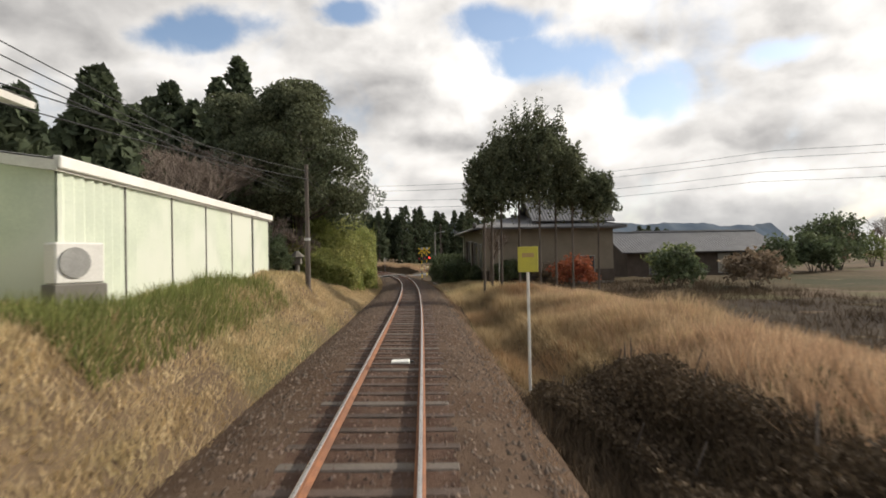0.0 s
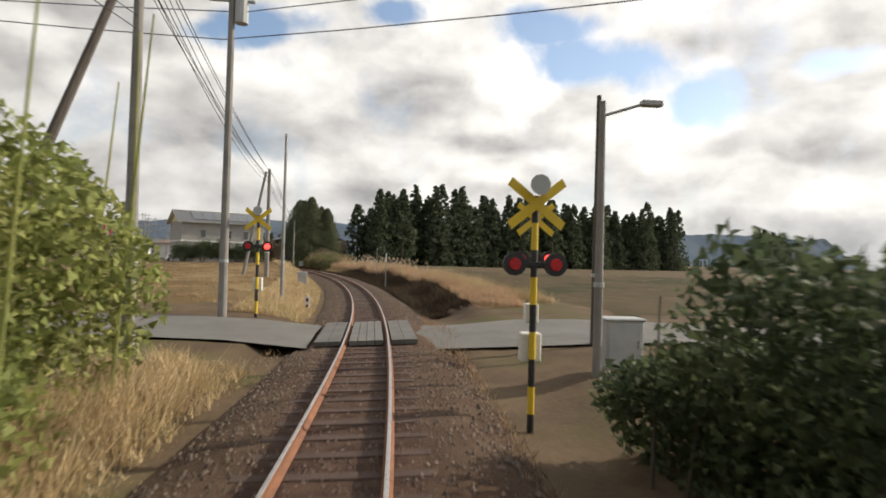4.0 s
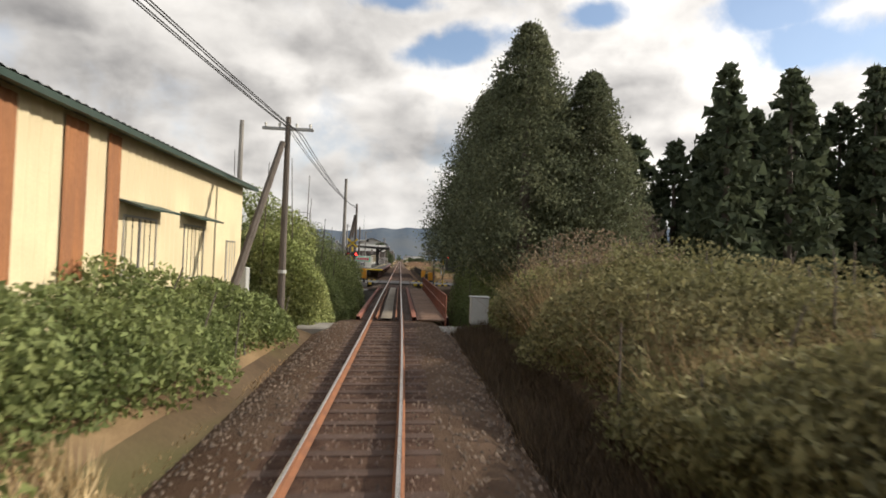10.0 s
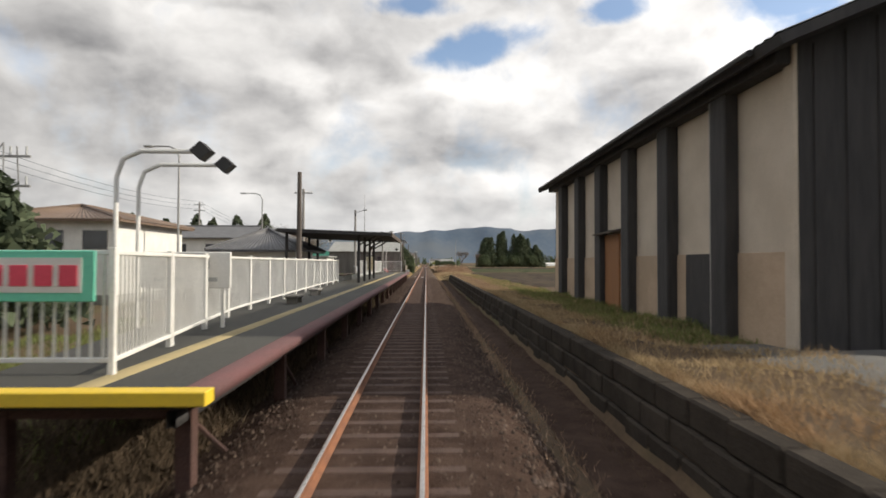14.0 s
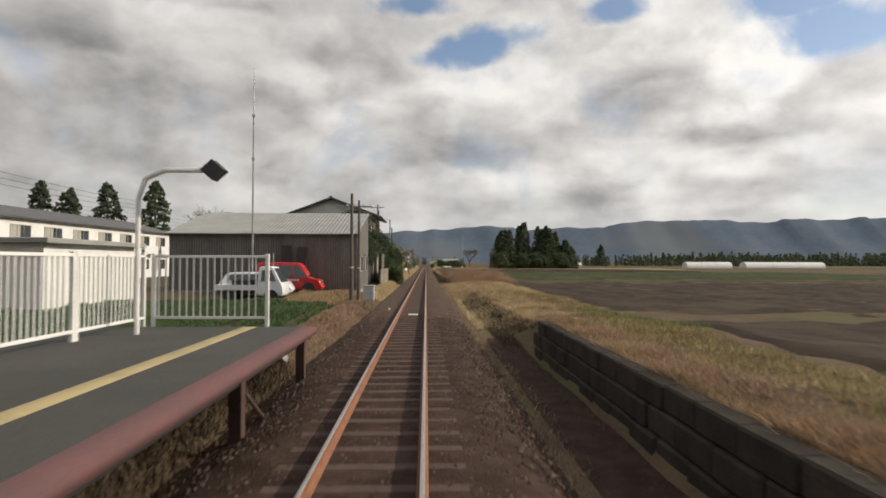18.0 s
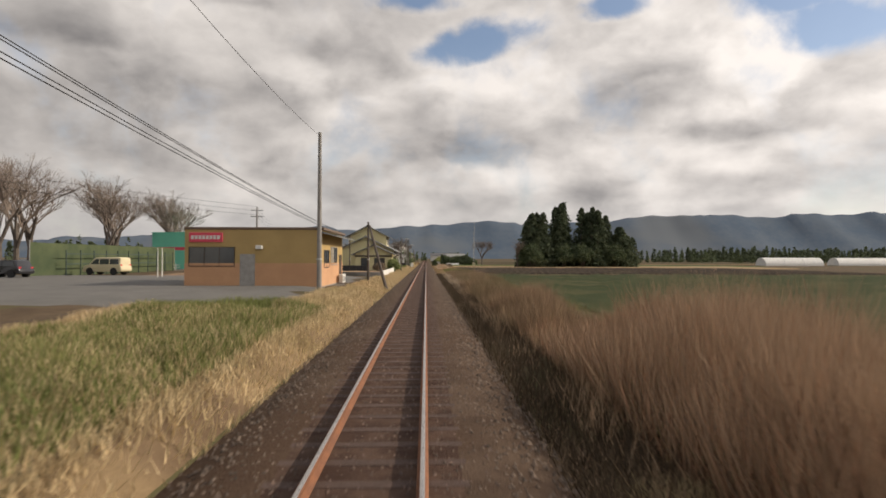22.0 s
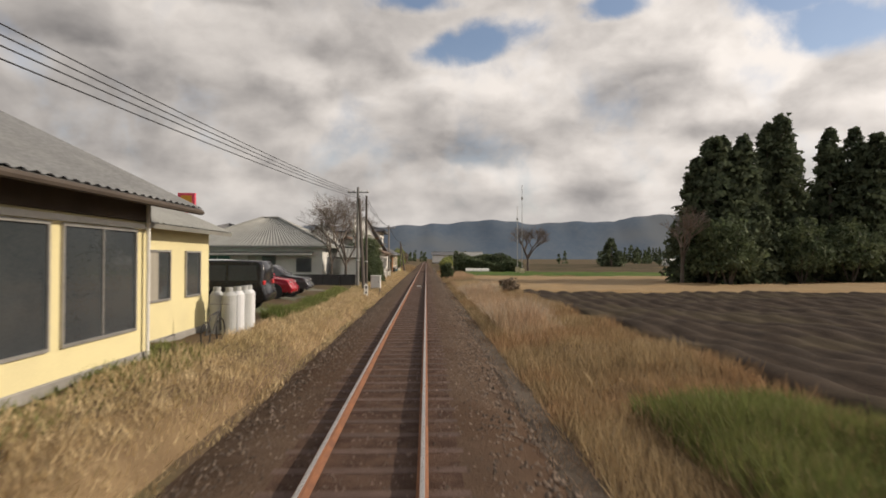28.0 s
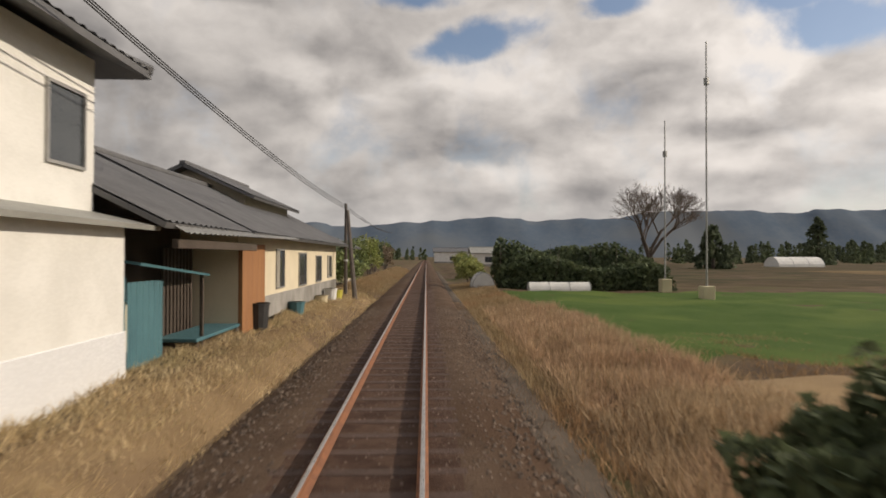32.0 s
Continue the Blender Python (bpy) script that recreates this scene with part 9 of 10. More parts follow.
def green_store():
    t = thing("green_store", at(241.0, -29.3, 0.1, -12), "large mint green store with a red stripe and signs", "store")
    w, l, h = 16.0, 42.0, 6.0
    part("wall", B().box(-w, 0, 0, l, -0.4, h, 0.0), MINT, t)
    part("red_stripe", B().box(-w - 0.03, 0.04, -0.03, l + 0.03, 3.2, 3.7, 0.01), PINK_RED, t)
    part("parapet", B().box(-w - 0.06, 0.06, -0.06, l + 0.06, h, h + 0.16, 0.02), MINT, t)
    for i in range(13):
        part("wall_seam", B().box(0.0, 0.02, 3.2 * (i + 0.5) - 0.02, 3.2 * (i + 0.5) + 0.02, 0.0, h), TEAL, t)
    sideways = Matrix(((0, 0, 1, 0), (1, 0, 0, 0), (0, 1, 0, 0), (0, 0, 0, 1)))
    writing("365\u65e5 \u6bce\u65e5\u5b89\u3044!", 1.05, Matrix.Translation((0.03, 8.6, 4.45)) @ sideways, PINK_RED, t, label="raised red lettering")
    badge = part("badge", B().box(0.02, 0.1, 14.6, 16.4, 4.3, 5.5, 0.02), ORANGE, t)
    part("badge_bar", B().box(0.1, 0.12, 14.9, 16.1, 4.7, 5.1), SAFETY, badge)
    for i in range(4):
        part("letter_block", B().box(0.02, 0.09, 17.6 + 1.25 * i, 18.6 + 1.25 * i, 4.4, 5.4, 0.02), PINK_RED, t)
    for y in (4.5, 12.0, 22.0, 30.0):
        frame_ob = part("window", B().box(0.0, 0.05, y - 0.85, y + 0.85, 2.5, 3.05, 0.01), ALU, t)
        part("pane", B().box(0.05, 0.06, y - 0.78, y + 0.78, 2.57, 2.98), PANE, frame_ob)
    part("poster", B().box(0.02, 0.06, 15.2, 16.8, 1.2, 2.6, 0.01), SIGN_YELLOW, t)
    part("entrance", B().box(0.02, 0.5, 24.0, 29.0, 0.0, 2.6, 0.03), WHITE, t)


green_store()


def sign_tower(st, d, h, label, red=False):
    t = thing("sign_tower", at(st, d), label, "sign")
    part("pylon", B().box(-0.75, 0.75, -0.25, 0.25, -0.3, h, 0.03), RED if red else CAR_WHITE, t)
    if red:
        return t
    for i in range(3):
        z = h - 1.15 - 1.1 * i
        part("letter_bar", B().box(-0.38, 0.38, -0.28, -0.249, z - 0.1, z + 0.55), DARK, t)
    return t


sign_tower(241.7, -17.4, 5.1, "grey sign pylon with dark upright lettering bars")
rail_fence(-34, -17.8, 233.5, "white road railing before the store", 0.9, 1.8, along=False)
rail_fence(-18.0, -14.4, 231.4, "white road railing by the lot", 0.95, 1.2, along=False)
rail_fence(-60, -36, 233.5, "white road railing before the store", 0.9, 1.8, along=False)
for (st, d, c, n, tr) in ((232.9, -20.3, CAR_GREY, "dark grey car on the road before the store", 90), (208, -33, CREAM, "pale yellow minivan in the car park", 80), (199, -37, CAR_BLACK, "dark car in the car park", 80), (196.5, -15.8, CAR_WHITE, "white car parked before the shop", 90), (235, -58, SILVER, "silver car on the road", -90)):
    (minivan if "minivan" in n else hatchback)(at(st, d, 0.33, tr), n, c)
rail_fence(206, 231, -36, "green net fence beyond the car park", 2.6, 2.5, GREEN_ROOF)
t_net = thing("net_screen", at(218, -37), "dark green net screen beyond the car park", "net")
part("net", B().box(-0.02, 0.02, -16, 16, 0.1, 3.4), LEAF_DARK, t_net)
part("pole", B().tube((0, -16, -0.3), (0, -16, 3.6), 0.05, 0.05, 6), STEEL, t_net)
part("pole", B().tube((0, 16, -0.3), (0, 16, 3.6), 0.05, 0.05, 6), STEEL, t_net)
for i in range(9):
    bare_tree(at(208 + 7 * i, -44 - 3.0 * (i % 3)), 16.0 + 2 * (i % 3), "spreading leafless tree behind the car park", 0.62, 6, 80 + i % 3, group="bare trees behind the car park")
for x in (186.5, 187.4):
    utility_pole(x + 14, -24.5, 3.0, arms=0, r=0.05, material=WHITE, label="slim white post in the car park", group="white posts")


w = thing("dark_fence", at(234.0, -13.0, 0.15), "dark low garden fence before the house", "fence")
for i in range(9):
    part("fence_panel", B().box(-4.0 + 0.95 * i, -3.07 + 0.95 * i, -0.05, 0.05, -0.2, 0.85, 0.01), BLACK_BOARD, w)
for i, (st, d, h, lv) in enumerate(((230.2, -4.6, 1.9, LEAF), (232.6, -4.8, 2.1, LEAF), (235.0, -4.9, 1.6, LEAF), (229.2, -6.6, 1.4, BROWN_LEAF))):
    shrub(at(st, d), 1.1, 1.3, h, "green shrub growing past the white wall" if lv is LEAF else "dry brown shrub by the lot", lv, 3000, 0.09, "garden_bush", "bushes past the white wall", k=i, category="bush")
grass("verge_grass", 180, 262, -5.2, -2.6, 66000, 0.05, 0.27, GOLD, 0.026, 0.45, "golden dry grass on the verge")

# ---- last stretch: yellow house, parked cars, white cottages ----
def yellow_house():
    t = house("yellow_house", at(252.65, -10.05, -0.05), 9.1, 16.1, 3.55, "pale yellow two-storey house with stepped grey-tiled gables", YELLOW_WALL, SMOOTH_TILE, "gable", "y", 2.2, 0.75,
              [("E", 6.35, 0.85, 2.2, 1.8, "glass"), ("E", 3.75, 0.85, 2.2, 1.8, "curtain"), ("E", 0.4, 0.6, 2.4, 1.9, "curtain"), ("E", -3.0, 0.5, 3.4, 2.0, "curtain"), ("E", -6.6, 0.7, 2.0, 1.7, "glass")], 0.27, 0.045, 0.35)
    part("string_course", B().box(4.55, 4.60, -8.0, 8.0, 2.72, 2.82), WHITE, t)
    # dark strip on the wall in place of the shadow under the eave
    part("eave_beam", B().box(4.55, 4.62, -8.0, 8.0, 2.86, 3.3, 0.01), DARK, t)
    part("upper_storey", B().box(-3.35, 3.15, -3.95, 2.95, 3.4, 6.05), YELLOW_WALL, t)
    roof_gable(t, 6.5, 6.9, 6.05, 1.7, 0.7, SMOOTH_TILE, "y", 0.27, 0.045, YELLOW_WALL, y0=-0.5, x0=-0.1)
    for y in (-2.6, -0.95, 1.3):
        w = part("upper_window", B().box(3.12, 3.20, y - 0.62, y + 0.62, 4.45, 5.5, 0.01), ALU, t)
        part("pane", B().box(3.20, 3.212, y - 0.56, y - 0.02, 4.51, 5.44), CURTAIN, w)
        part("pane", B().box(3.20, 3.212, y + 0.02, y + 0.56, 4.51, 5.44), PANE, w)
    part("string_course", B().box(3.15, 3.2, -3.95, 2.95, 4.2, 4.28), WHITE, t)
    part("wing_wall", B().box(-1.25, 4.55, -12.0, -8.0, -0.3, 2.95), YELLOW_WALL, t)
    roof_gable(t, 5.8, 4.0, 2.95, 1.3, 0.6, SMOOTH_TILE, "y", 0.27, 0.045, YELLOW_WALL, y0=-10.0, x0=1.65)
    for x, ww in ((2.6, 1.7), (0.3, 1.3)):
        w = part("wing_window", B().box(x - ww / 2, x + ww / 2, -12.06, -11.98, 0.5, 2.2, 0.01), DARK, t)
        part("pane", B().box(x - ww / 2 + 0.06, x + ww / 2 - 0.06, -12.075, -12.06, 0.56, 2.14), PANE, w)
    part("porch_beam", B().box(-1.3, 4.6, -12.12, -12.0, 2.35, 2.6, 0.01), DARK, t)
    for y in (-1.2, 2.3, 7.8):
        part("drain_pipe", B().tube((4.66, y, 0.0), (4.66, y, 3.2), 0.04, 0.04, 8), WHITE, t)
    part("gutter", B().tube((5.34, -8.7, 3.12), (5.34, 8.7, 3.12), 0.06, 0.06, 8), DARK, t)
    part("door_hood", B().slab((4.55, -5.0, 2.75), (4.55, -0.9, 2.75), (5.5, -0.9, 2.55), (5.5, -5.0, 2.55), 0.06), DARK, t, "dark hood over the glass doors")
    for y, z in ((2.0, 0.1), (-1.0, 2.55), (1.6, 2.3), (-3.6, 2.95)):
        a = part("air_conditioner", B().box(4.72, 5.02, y - 0.38, y + 0.38, z, z + 0.56, 0.02), WHITE, t)
        part("fan_grille", B().tube((5.02, y - 0.08, z + 0.28), (5.04, y - 0.08, z + 0.28), 0.21, 0.21, 14), STEEL, a)
    k = thing("slat_fence", at(246.4, -4.75, 0.05), "low black slatted fence beside the yellow house", "fence")
    for i in range(12):
        part("slat", B().box(-0.015, 0.015, -2.1 + 0.36 * i, -1.84 + 0.36 * i, -0.2, 0.75), BLACK_BOARD, k)
    for z in (0.15, 0.6):
        part("rail", B().box(-0.045, -0.015, -2.15, 2.2, z - 0.03, z + 0.03), BLACK_BOARD, k)
    house("yellow_house", at(263.6, -9.2, -0.05), 6.0, 4.6, 3.1, "pale yellow annex with a grey sheet roof", YELLOW_WALL, PALE_ROOF, "gable", "y", 1.3, 0.5, [("E", -0.9, 1.2, 1.1, 1.1, "curtain"), ("E", 1.1, 1.2, 0.9, 1.1, "glass")], 0.3, 0.035, 0.3)
    for i, (s, d) in enumerate(((265.1, -5.35), (265.5, -5.25), (265.95, -5.2), (266.35, -5.2), (265.3, -5.75))):
        k = thing("gas_cylinder", at(s, d, 0.0), "pale grey gas cylinder standing beside the house", "cylinder", "gas cylinders")
        part("tank", B().tube((0, 0, -0.05), (0, 0, 1.1), 0.19, 0.19, 16).tube((0, 0, 1.1), (0, 0, 1.2), 0.19, 0.12, 16), CAR_WHITE if i % 2 else BOXGREY, k)
        part("collar", B().tube((0, 0, 1.2), (0, 0, 1.32), 0.10, 0.10, 12), BOXGREY, k)
    b = thing("bicycle", at(263.2, -5.1, 0.0), "old bicycle leaning by the house wall", "bicycle")
    for y in (-0.5, 0.5):
        w = B()
        for i in range(14):
            p, q = 2 * math.pi * i / 14, 2 * math.pi * (i + 1) / 14
            w.tube((0, y + 0.3 * math.cos(p), 0.32 + 0.3 * math.sin(p)), (0, y + 0.3 * math.cos(q), 0.32 + 0.3 * math.sin(q)), 0.02, 0.02, 5)
        part("wheel", w, RUBBER, b)
    part("frame", B().tube((0, -0.5, 0.32), (0, -0.15, 0.75), 0.02, 0.02, 5).tube((0, -0.15, 0.75), (0, 0.4, 0.8), 0.02, 0.02, 5).tube((0, 0.4, 0.8), (0, 0.5, 0.32), 0.02, 0.02, 5).tube((0, -0.5, 0.32), (0, 0.0, 0.35), 0.02, 0.02, 5).tube((0, 0.0, 0.35), (0, 0.4, 0.8), 0.02, 0.02, 5), BLACK, b)
    part("handlebar", B().tube((-0.25, 0.38, 0.98), (0.25, 0.38, 0.98), 0.015, 0.015, 5).tube((0, 0.4, 0.8), (0, 0.38, 0.98), 0.015, 0.015, 5), STEEL, b)


yellow_house()
land("parking_asphalt", 267, 292, -34, -5.2, LOT, 0.05, 1.25, 2.0, label="worn grey-green asphalt parking area beside the track", level=0.2)
for (st, d, f, n, c, tr) in ((270.4, -7.8, minivan, "black minivan with red tail lamps parked in the lot", CAR_BLACK, 92), (273.2, -9.2, hatchback, "blue hatchback parked in the lot", CAR_BLUE, -90), (277.0, -8.2, hatchback, "dark red hatchback parked facing the track", CAR_RED, -88),
                             (279.8, -8.0, hatchback, "dark grey hatchback parked facing the track", CAR_GREY, -88), (274.9, -16.5, hatchback, "white hatchback at the back of the lot", CAR_WHITE, -90), (284.5, -13.5, minivan, "white minivan at the back of the lot", CAR_WHITE, 90), (271.5, -17.0, hatchback, "red hatchback at the back of the lot", CAR_RED, 90)):
    f(at(st, d, 0.25, tr), n, c)
grass("lot_edge_plants", 268, 284, -5.3, -4.6, 5000, 0.15, 0.4, GREENGRASS, 0.04, 0.4, "green plants along the parking edge", patchy=0.5)


def low_white_house():
    t = house("low_white_house", at(302.5, -14.0, 0.1), 11.0, 9.6, 3.0, "low white house with a large pale grey roof", WHITE, PALE_ROOF, "hip", "x", 2.6, 0.7,
              [("S", -3.0, 0.5, 2.0, 1.7, "glass"), ("S", 0.6, 0.5, 2.2, 1.7, "curtain"), ("S", 4.0, 0.9, 1.2, 1.1, "glass")], 0.3, 0.035, 0.3)
    part("porch_roof", B().slab((-4.5, -4.8, 2.55), (4.8, -4.8, 2.55), (4.8, -6.0, 2.3), (-4.5, -6.0, 2.3), 0.08), PALE_ROOF, t)
    w = thing("dark_fence", at(292.6, -10.0, 0.08), "black low wall along the parking area", "fence")
    for i in range(8):
        part("fence_panel", B().box(-4.6 + 1.18 * i, -3.44 + 1.18 * i, -0.06, 0.06, -0.2, 0.85, 0.01), BLACK_BOARD, w)
    s = thing("sign_tower", at(316, -26.8), "tall pink-red sign with an orange square on a pole", "sign")
    part("pole", B().tube((0, 0, -0.3), (0, 0, 7.2), 0.13, 0.13, 10), PINK_RED, s)
    board = part("board", B().box(-0.95, 0.95, -0.2, 0.2, 7.0, 9.2, 0.04), PINK_RED, s)
    part("square", B().box(-0.6, 0.6, -0.22, -0.199, 7.7, 8.9), ORANGE, board)
    part("text_bar", B().box(-0.7, 0.7, -0.22, -0.199, 7.2, 7.5), WHITE, board)
    for x in (0.5,):
        k = thing("sign_tower", at(306, -30), "dark sign board on a tall grey pole", "sign")
        part("pole", B().tube((0, 0, -0.3), (0, 0, 6.5), 0.10, 0.10, 8), STEEL, k)
        part("board", B().box(-0.6, 0.6, -0.15, 0.15, 4.2, 6.4, 0.03), DARK, k)
    house("shop", at(318, -44, 0.1), 18, 12, 3.8, "long low white shop behind the parking area", WHITE, WHITE, "flat", "x", 0, 0.5, [("S", -4, 0.4, 4, 2, "glass"), ("S", 3, 0.4, 4, 2, "glass")], category="shop")
    house("village_house", at(322, -24, 0.1), 8, 8, 4.6, "dark tiled village house behind the low house", BEIGE, TILE, "hip", "x", 1.5, 0.6, [("S", 0, 2.9, 1.6, 1.1, "glass")])
    minivan(at(296.5, -21.5, 0.1, 80), "white delivery van parked by the shop", CAR_WHITE, 1.9, 4.2)


low_white_house()
bare_tree(at(293.4, -6.0), 9.6, "spreading leafless tree beside the poles", 0.62, 7, 91, trunk=0.16, thick=0.008)
bare_tree(at(295.4, -7.4), 8.4, "spreading leafless tree beside the poles", 0.62, 7, 92, trunk=0.16, thick=0.008)
cabinet(289.7, -3.45, 0.66, 0.6, 0.80, "white relay cabinet on posts beside the track", 0.5, material=WHITE, z=-0.42)
tagged(thicket(297.4, 305.2, -6.6, -4.0, 60000, 4.3, "large rounded dark green clipped hedge", LEAF_DARK, 0.055, 12, "clipped_hedge"), category="hedge")
km_post(283.5, -3.5, "slim white concrete marker post", 20)


def cottages():
    house("white_cottage", at(305.6, -9.8, 0.05), 4.8, 5.6, 2.8, "white cottage with a steep pale roof", WHITE, PALE_ROOF, "gable", "y", 2.1, 0.3, [("S", 0.4, 0.9, 1.4, 1.2, "curtain")], 0.3, 0.035, 0.3)
    t = thing("slanting_wall", at(308.8, -4.72, 0.0, 38), "white slanting end wall with a steep brown eave", "wall")
    part("wall", B().prism([(0.0, -0.3), (-0.15, 2.4), (-1.0, 4.9), (-1.4, 6.1), (-3.0, 6.1), (-3.0, 3.2), (-1.0, 1.0), (-0.4, -0.3)], 1, -0.1, 0.1), WHITE, t)
    eave = part("eave", B().slab((-1.7, -0.35, 6.2), (-1.7, 0.3, 6.2), (0.75, 0.3, 2.9), (0.75, -0.35, 2.9), 0.07), TILE, t)
    for i in range(4):
        f = 0.15 + 0.22 * i
        x, z = -1.7 + 2.45 * f, 6.2 - 3.3 * f
        part("batten", B().box(x - 0.05, x + 0.05, -0.3, 0.3, z - 0.16, z - 0.08), BROWN_PANEL, eave)
    house("white_shed", at(297.4, -6.2, 0.0), 1.3, 1.6, 2.4, "small white shed behind a bare tree", WHITE, PALE_ROOF, "gable", "x", 0.6, 0.3, [("E", 0.2, 0.1, 0.8, 1.9, "door")], 0.25, 0.03, 0.15, "shed")
    r = house("row_house", at(315.3, -8.0, 0.0), 6.4, 12.2, 2.9, "white row cottages with brown roof and many windows", WHITE, BROWN_ROOF, "gable", "y", 1.3, 0.6,
              [("E", -5.0, 1.0, 1.5, 1.2, "curtain"), ("E", -2.2, 1.0, 1.5, 1.2, "glass"), ("E", 0.4, 1.0, 1.3, 1.2, "curtain"), ("E", 2.6, 1.0, 1.1, 1.1, "glass"), ("E", 4.8, 1.2, 0.9, 0.9, "curtain")], 0.3, 0.035, 0.25)
    part("meter_box", B().box(3.2, 3.4, 1.4, 1.75, 0.9, 1.4, 0.01), BOXGREY, r)
    for y in (-3.6, 1.7):
        part("small_porch", B().slab((3.2, y - 0.8, 1.0), (3.2, y + 0.8, 1.0), (3.9, y + 0.8, 0.85), (3.9, y - 0.8, 0.85), 0.05), BROWN_ROOF, r)
        part("porch_post", B().box(3.8, 3.88, y - 0.75, y - 0.67, -0.1, 0.85), WHITE, r)
        part("porch_post", B().box(3.8, 3.88, y + 0.67, y + 0.75, -0.1, 0.85), WHITE, r)
    for y in (-4.4, -1.0, 0.0, 3.9):
        a = thing("air_conditioner", at(315.0 + y, -4.55, 0.0, -90), "white outdoor air-conditioner unit by the cottages", "air conditioner", "air conditioners")
        part("body", B().box(-0.38, 0.38, -0.14, 0.14, 0.06, 0.62, 0.02), WHITE, a)
        part("fan_grille", B().tube((-0.08, -0.14, 0.34), (-0.08, -0.16, 0.34), 0.21, 0.21, 14), STEEL, a)
        part("foot", B().box(-0.34, -0.26, -0.14, 0.14, -0.08, 0.06), CONCRETE, a)
        part("foot", B().box(0.26, 0.34, -0.14, 0.14, -0.08, 0.06), CONCRETE, a)
    u = house("white_house", at(324.3, -8.6, 0.0), 6.0, 6.4, 5.4, "white two-storey house with a dark hipped roof", WHITE, TILE, "hip", "y", 1.3, 0.65, [("E", 2.4, 3.55, 0.9, 1.15, "glass"), ("E", -1.6, 3.5, 1.6, 1.2, "glass"), ("S", 0.6, 3.5, 1.9, 1.2, "glass")], 0.27, 0.04, 0.3)
    part("lower_wing", B().box(2.95, 3.75, -3.2, 2.75, -0.3, 2.65, 0.01), WHITE, u)
    part("wing_roof", B().slab((2.6, -3.4, 2.95), (2.6, 3.4, 2.95), (4.05, 3.4, 2.62), (4.05, -3.4, 2.62), 0.08), PALE_ROOF, u)
    part("wing_base", B().box(2.95, 3.78, -3.22, 2.77, -0.4, 0.9, 0.01), CAR_WHITE, u)
    g = house("tiled_house", at(341.4, -8.4, 0.0), 7.0, 16.8, 3.0, "long house with grey tiled roof and cream front", PALE_WALL, TILE, "gable", "y", 1.75, 0.6,
              [("E", 6.1, 1.1, 1.0, 1.0, "curtain"), ("E", 3.1, 1.0, 1.2, 1.1, "glass"), ("E", -0.4, 1.0, 1.3, 1.2, "glass"), ("E", -4.0, 1.1, 1.0, 1.2, "curtain")], 0.27, 0.045, 0.25)
    part("upper_roof_wall", B().box(-3.0, 1.4, -0.9, 6.1, 3.4, 4.6), BEIGE, g)
    roof_gable(g, 4.4, 7.0, 4.6, 1.0, 0.5, TILE, "y", 0.27, 0.045, BEIGE, y0=2.6, x0=-0.8)
    part("grey_dado", B().box(3.5, 3.53, -6.2, 8.3, 0.1, 0.9, 0.008), CONCRETE, g, "grey plastered dado")
    part("board_front", B().box(3.5, 3.62, -8.4, -6.25, 0.0, 2.45, 0.01), BROWN_PANEL, g, "orange-brown board front")
    # the near end stands back under the same roof; its dark colour carries the shade
    part("near_wall", B().box(-3.5, 2.0, -13.4, -8.4, -0.3, 3.0), DARK, g, "near end wall, dark for the shade under the porch")
    roof_gable(g, 7.0, 5.0, 2.95, 1.72, 0.55, TILE, "y", 0.27, 0.045, DARK, y0=-10.9)
    part("porch_roof", B().ribs((3.3, -13.6, 2.98), (3.3, -4.4, 2.98), (4.2, -4.4, 2.58), (4.2, -13.6, 2.45), 0.27, 0.04, 0.06), SMOOTH_TILE, g, "grey tiled porch roof")
    part("porch_beam", B().box(3.9, 4.02, -13.4, -8.5, 2.25, 2.42, 0.01), DARK, g)
    part("low_wall", B().box(2.1, 2.3, -11.9, -10.3, -0.1, 1.15, 0.01), PALE_WALL, g, "low cream wall")
    for i in range(9):
        part("screen_slat", B().box(2.3, 2.36, -10.2 + 0.2 * i, -10.09 + 0.2 * i, -0.1, 2.3, 0.005), DARK, g)
    sh = thing("teal_lean_to", at(329.0, -5.75, 0.0), "small teal sheet lean-to beside the house", "shed")
    part("wall", B().ribs((0.55, -1.2, -0.1), (0.55, 0.2, -0.1), (0.55, 0.2, 1.65), (0.55, -1.2, 1.65), 0.2, 0.03), TEAL, sh)
    part("side_wall", B().box(-0.5, 0.55, -1.26, -1.2, -0.1, 1.75), TEAL, sh)
    part("roof", B().slab((-0.6, -1.5, 2.25), (-0.6, 1.7, 1.95), (0.95, 1.7, 1.72), (0.95, -1.5, 2.0), 0.05), TEAL, sh)
    part("post", B().box(0.8, 0.87, 1.5, 1.57, -0.1, 1.72), DARK, sh)
    bench = thing("low_bench", at(331.6, -5.3, 0.0), "low grey bench board under the porch", "bench")
    part("board", B().box(-0.45, 0.45, -1.5, 1.5, 0.28, 0.36, 0.01), TEAL, bench)
    for y in (-1.3, 1.3):
        part("leg", B().box(-0.4, 0.4, y - 0.05, y + 0.05, -0.1, 0.28, 0.005), DARK, bench)
    for i, (s, d, c, hh) in enumerate(((334.2, -4.7, BLACK, 0.8), (345.6, -4.5, WHITE, 0.6), (346.8, -4.4, SIGN_YELLOW, 0.45), (343.6, -4.6, CREAM, 0.4), (338.6, -4.6, TEAL, 0.5))):
        k = thing("plastic_tub", at(s, d, 0.0), "small plastic tub standing by the house wall", "tub", "plastic tubs")
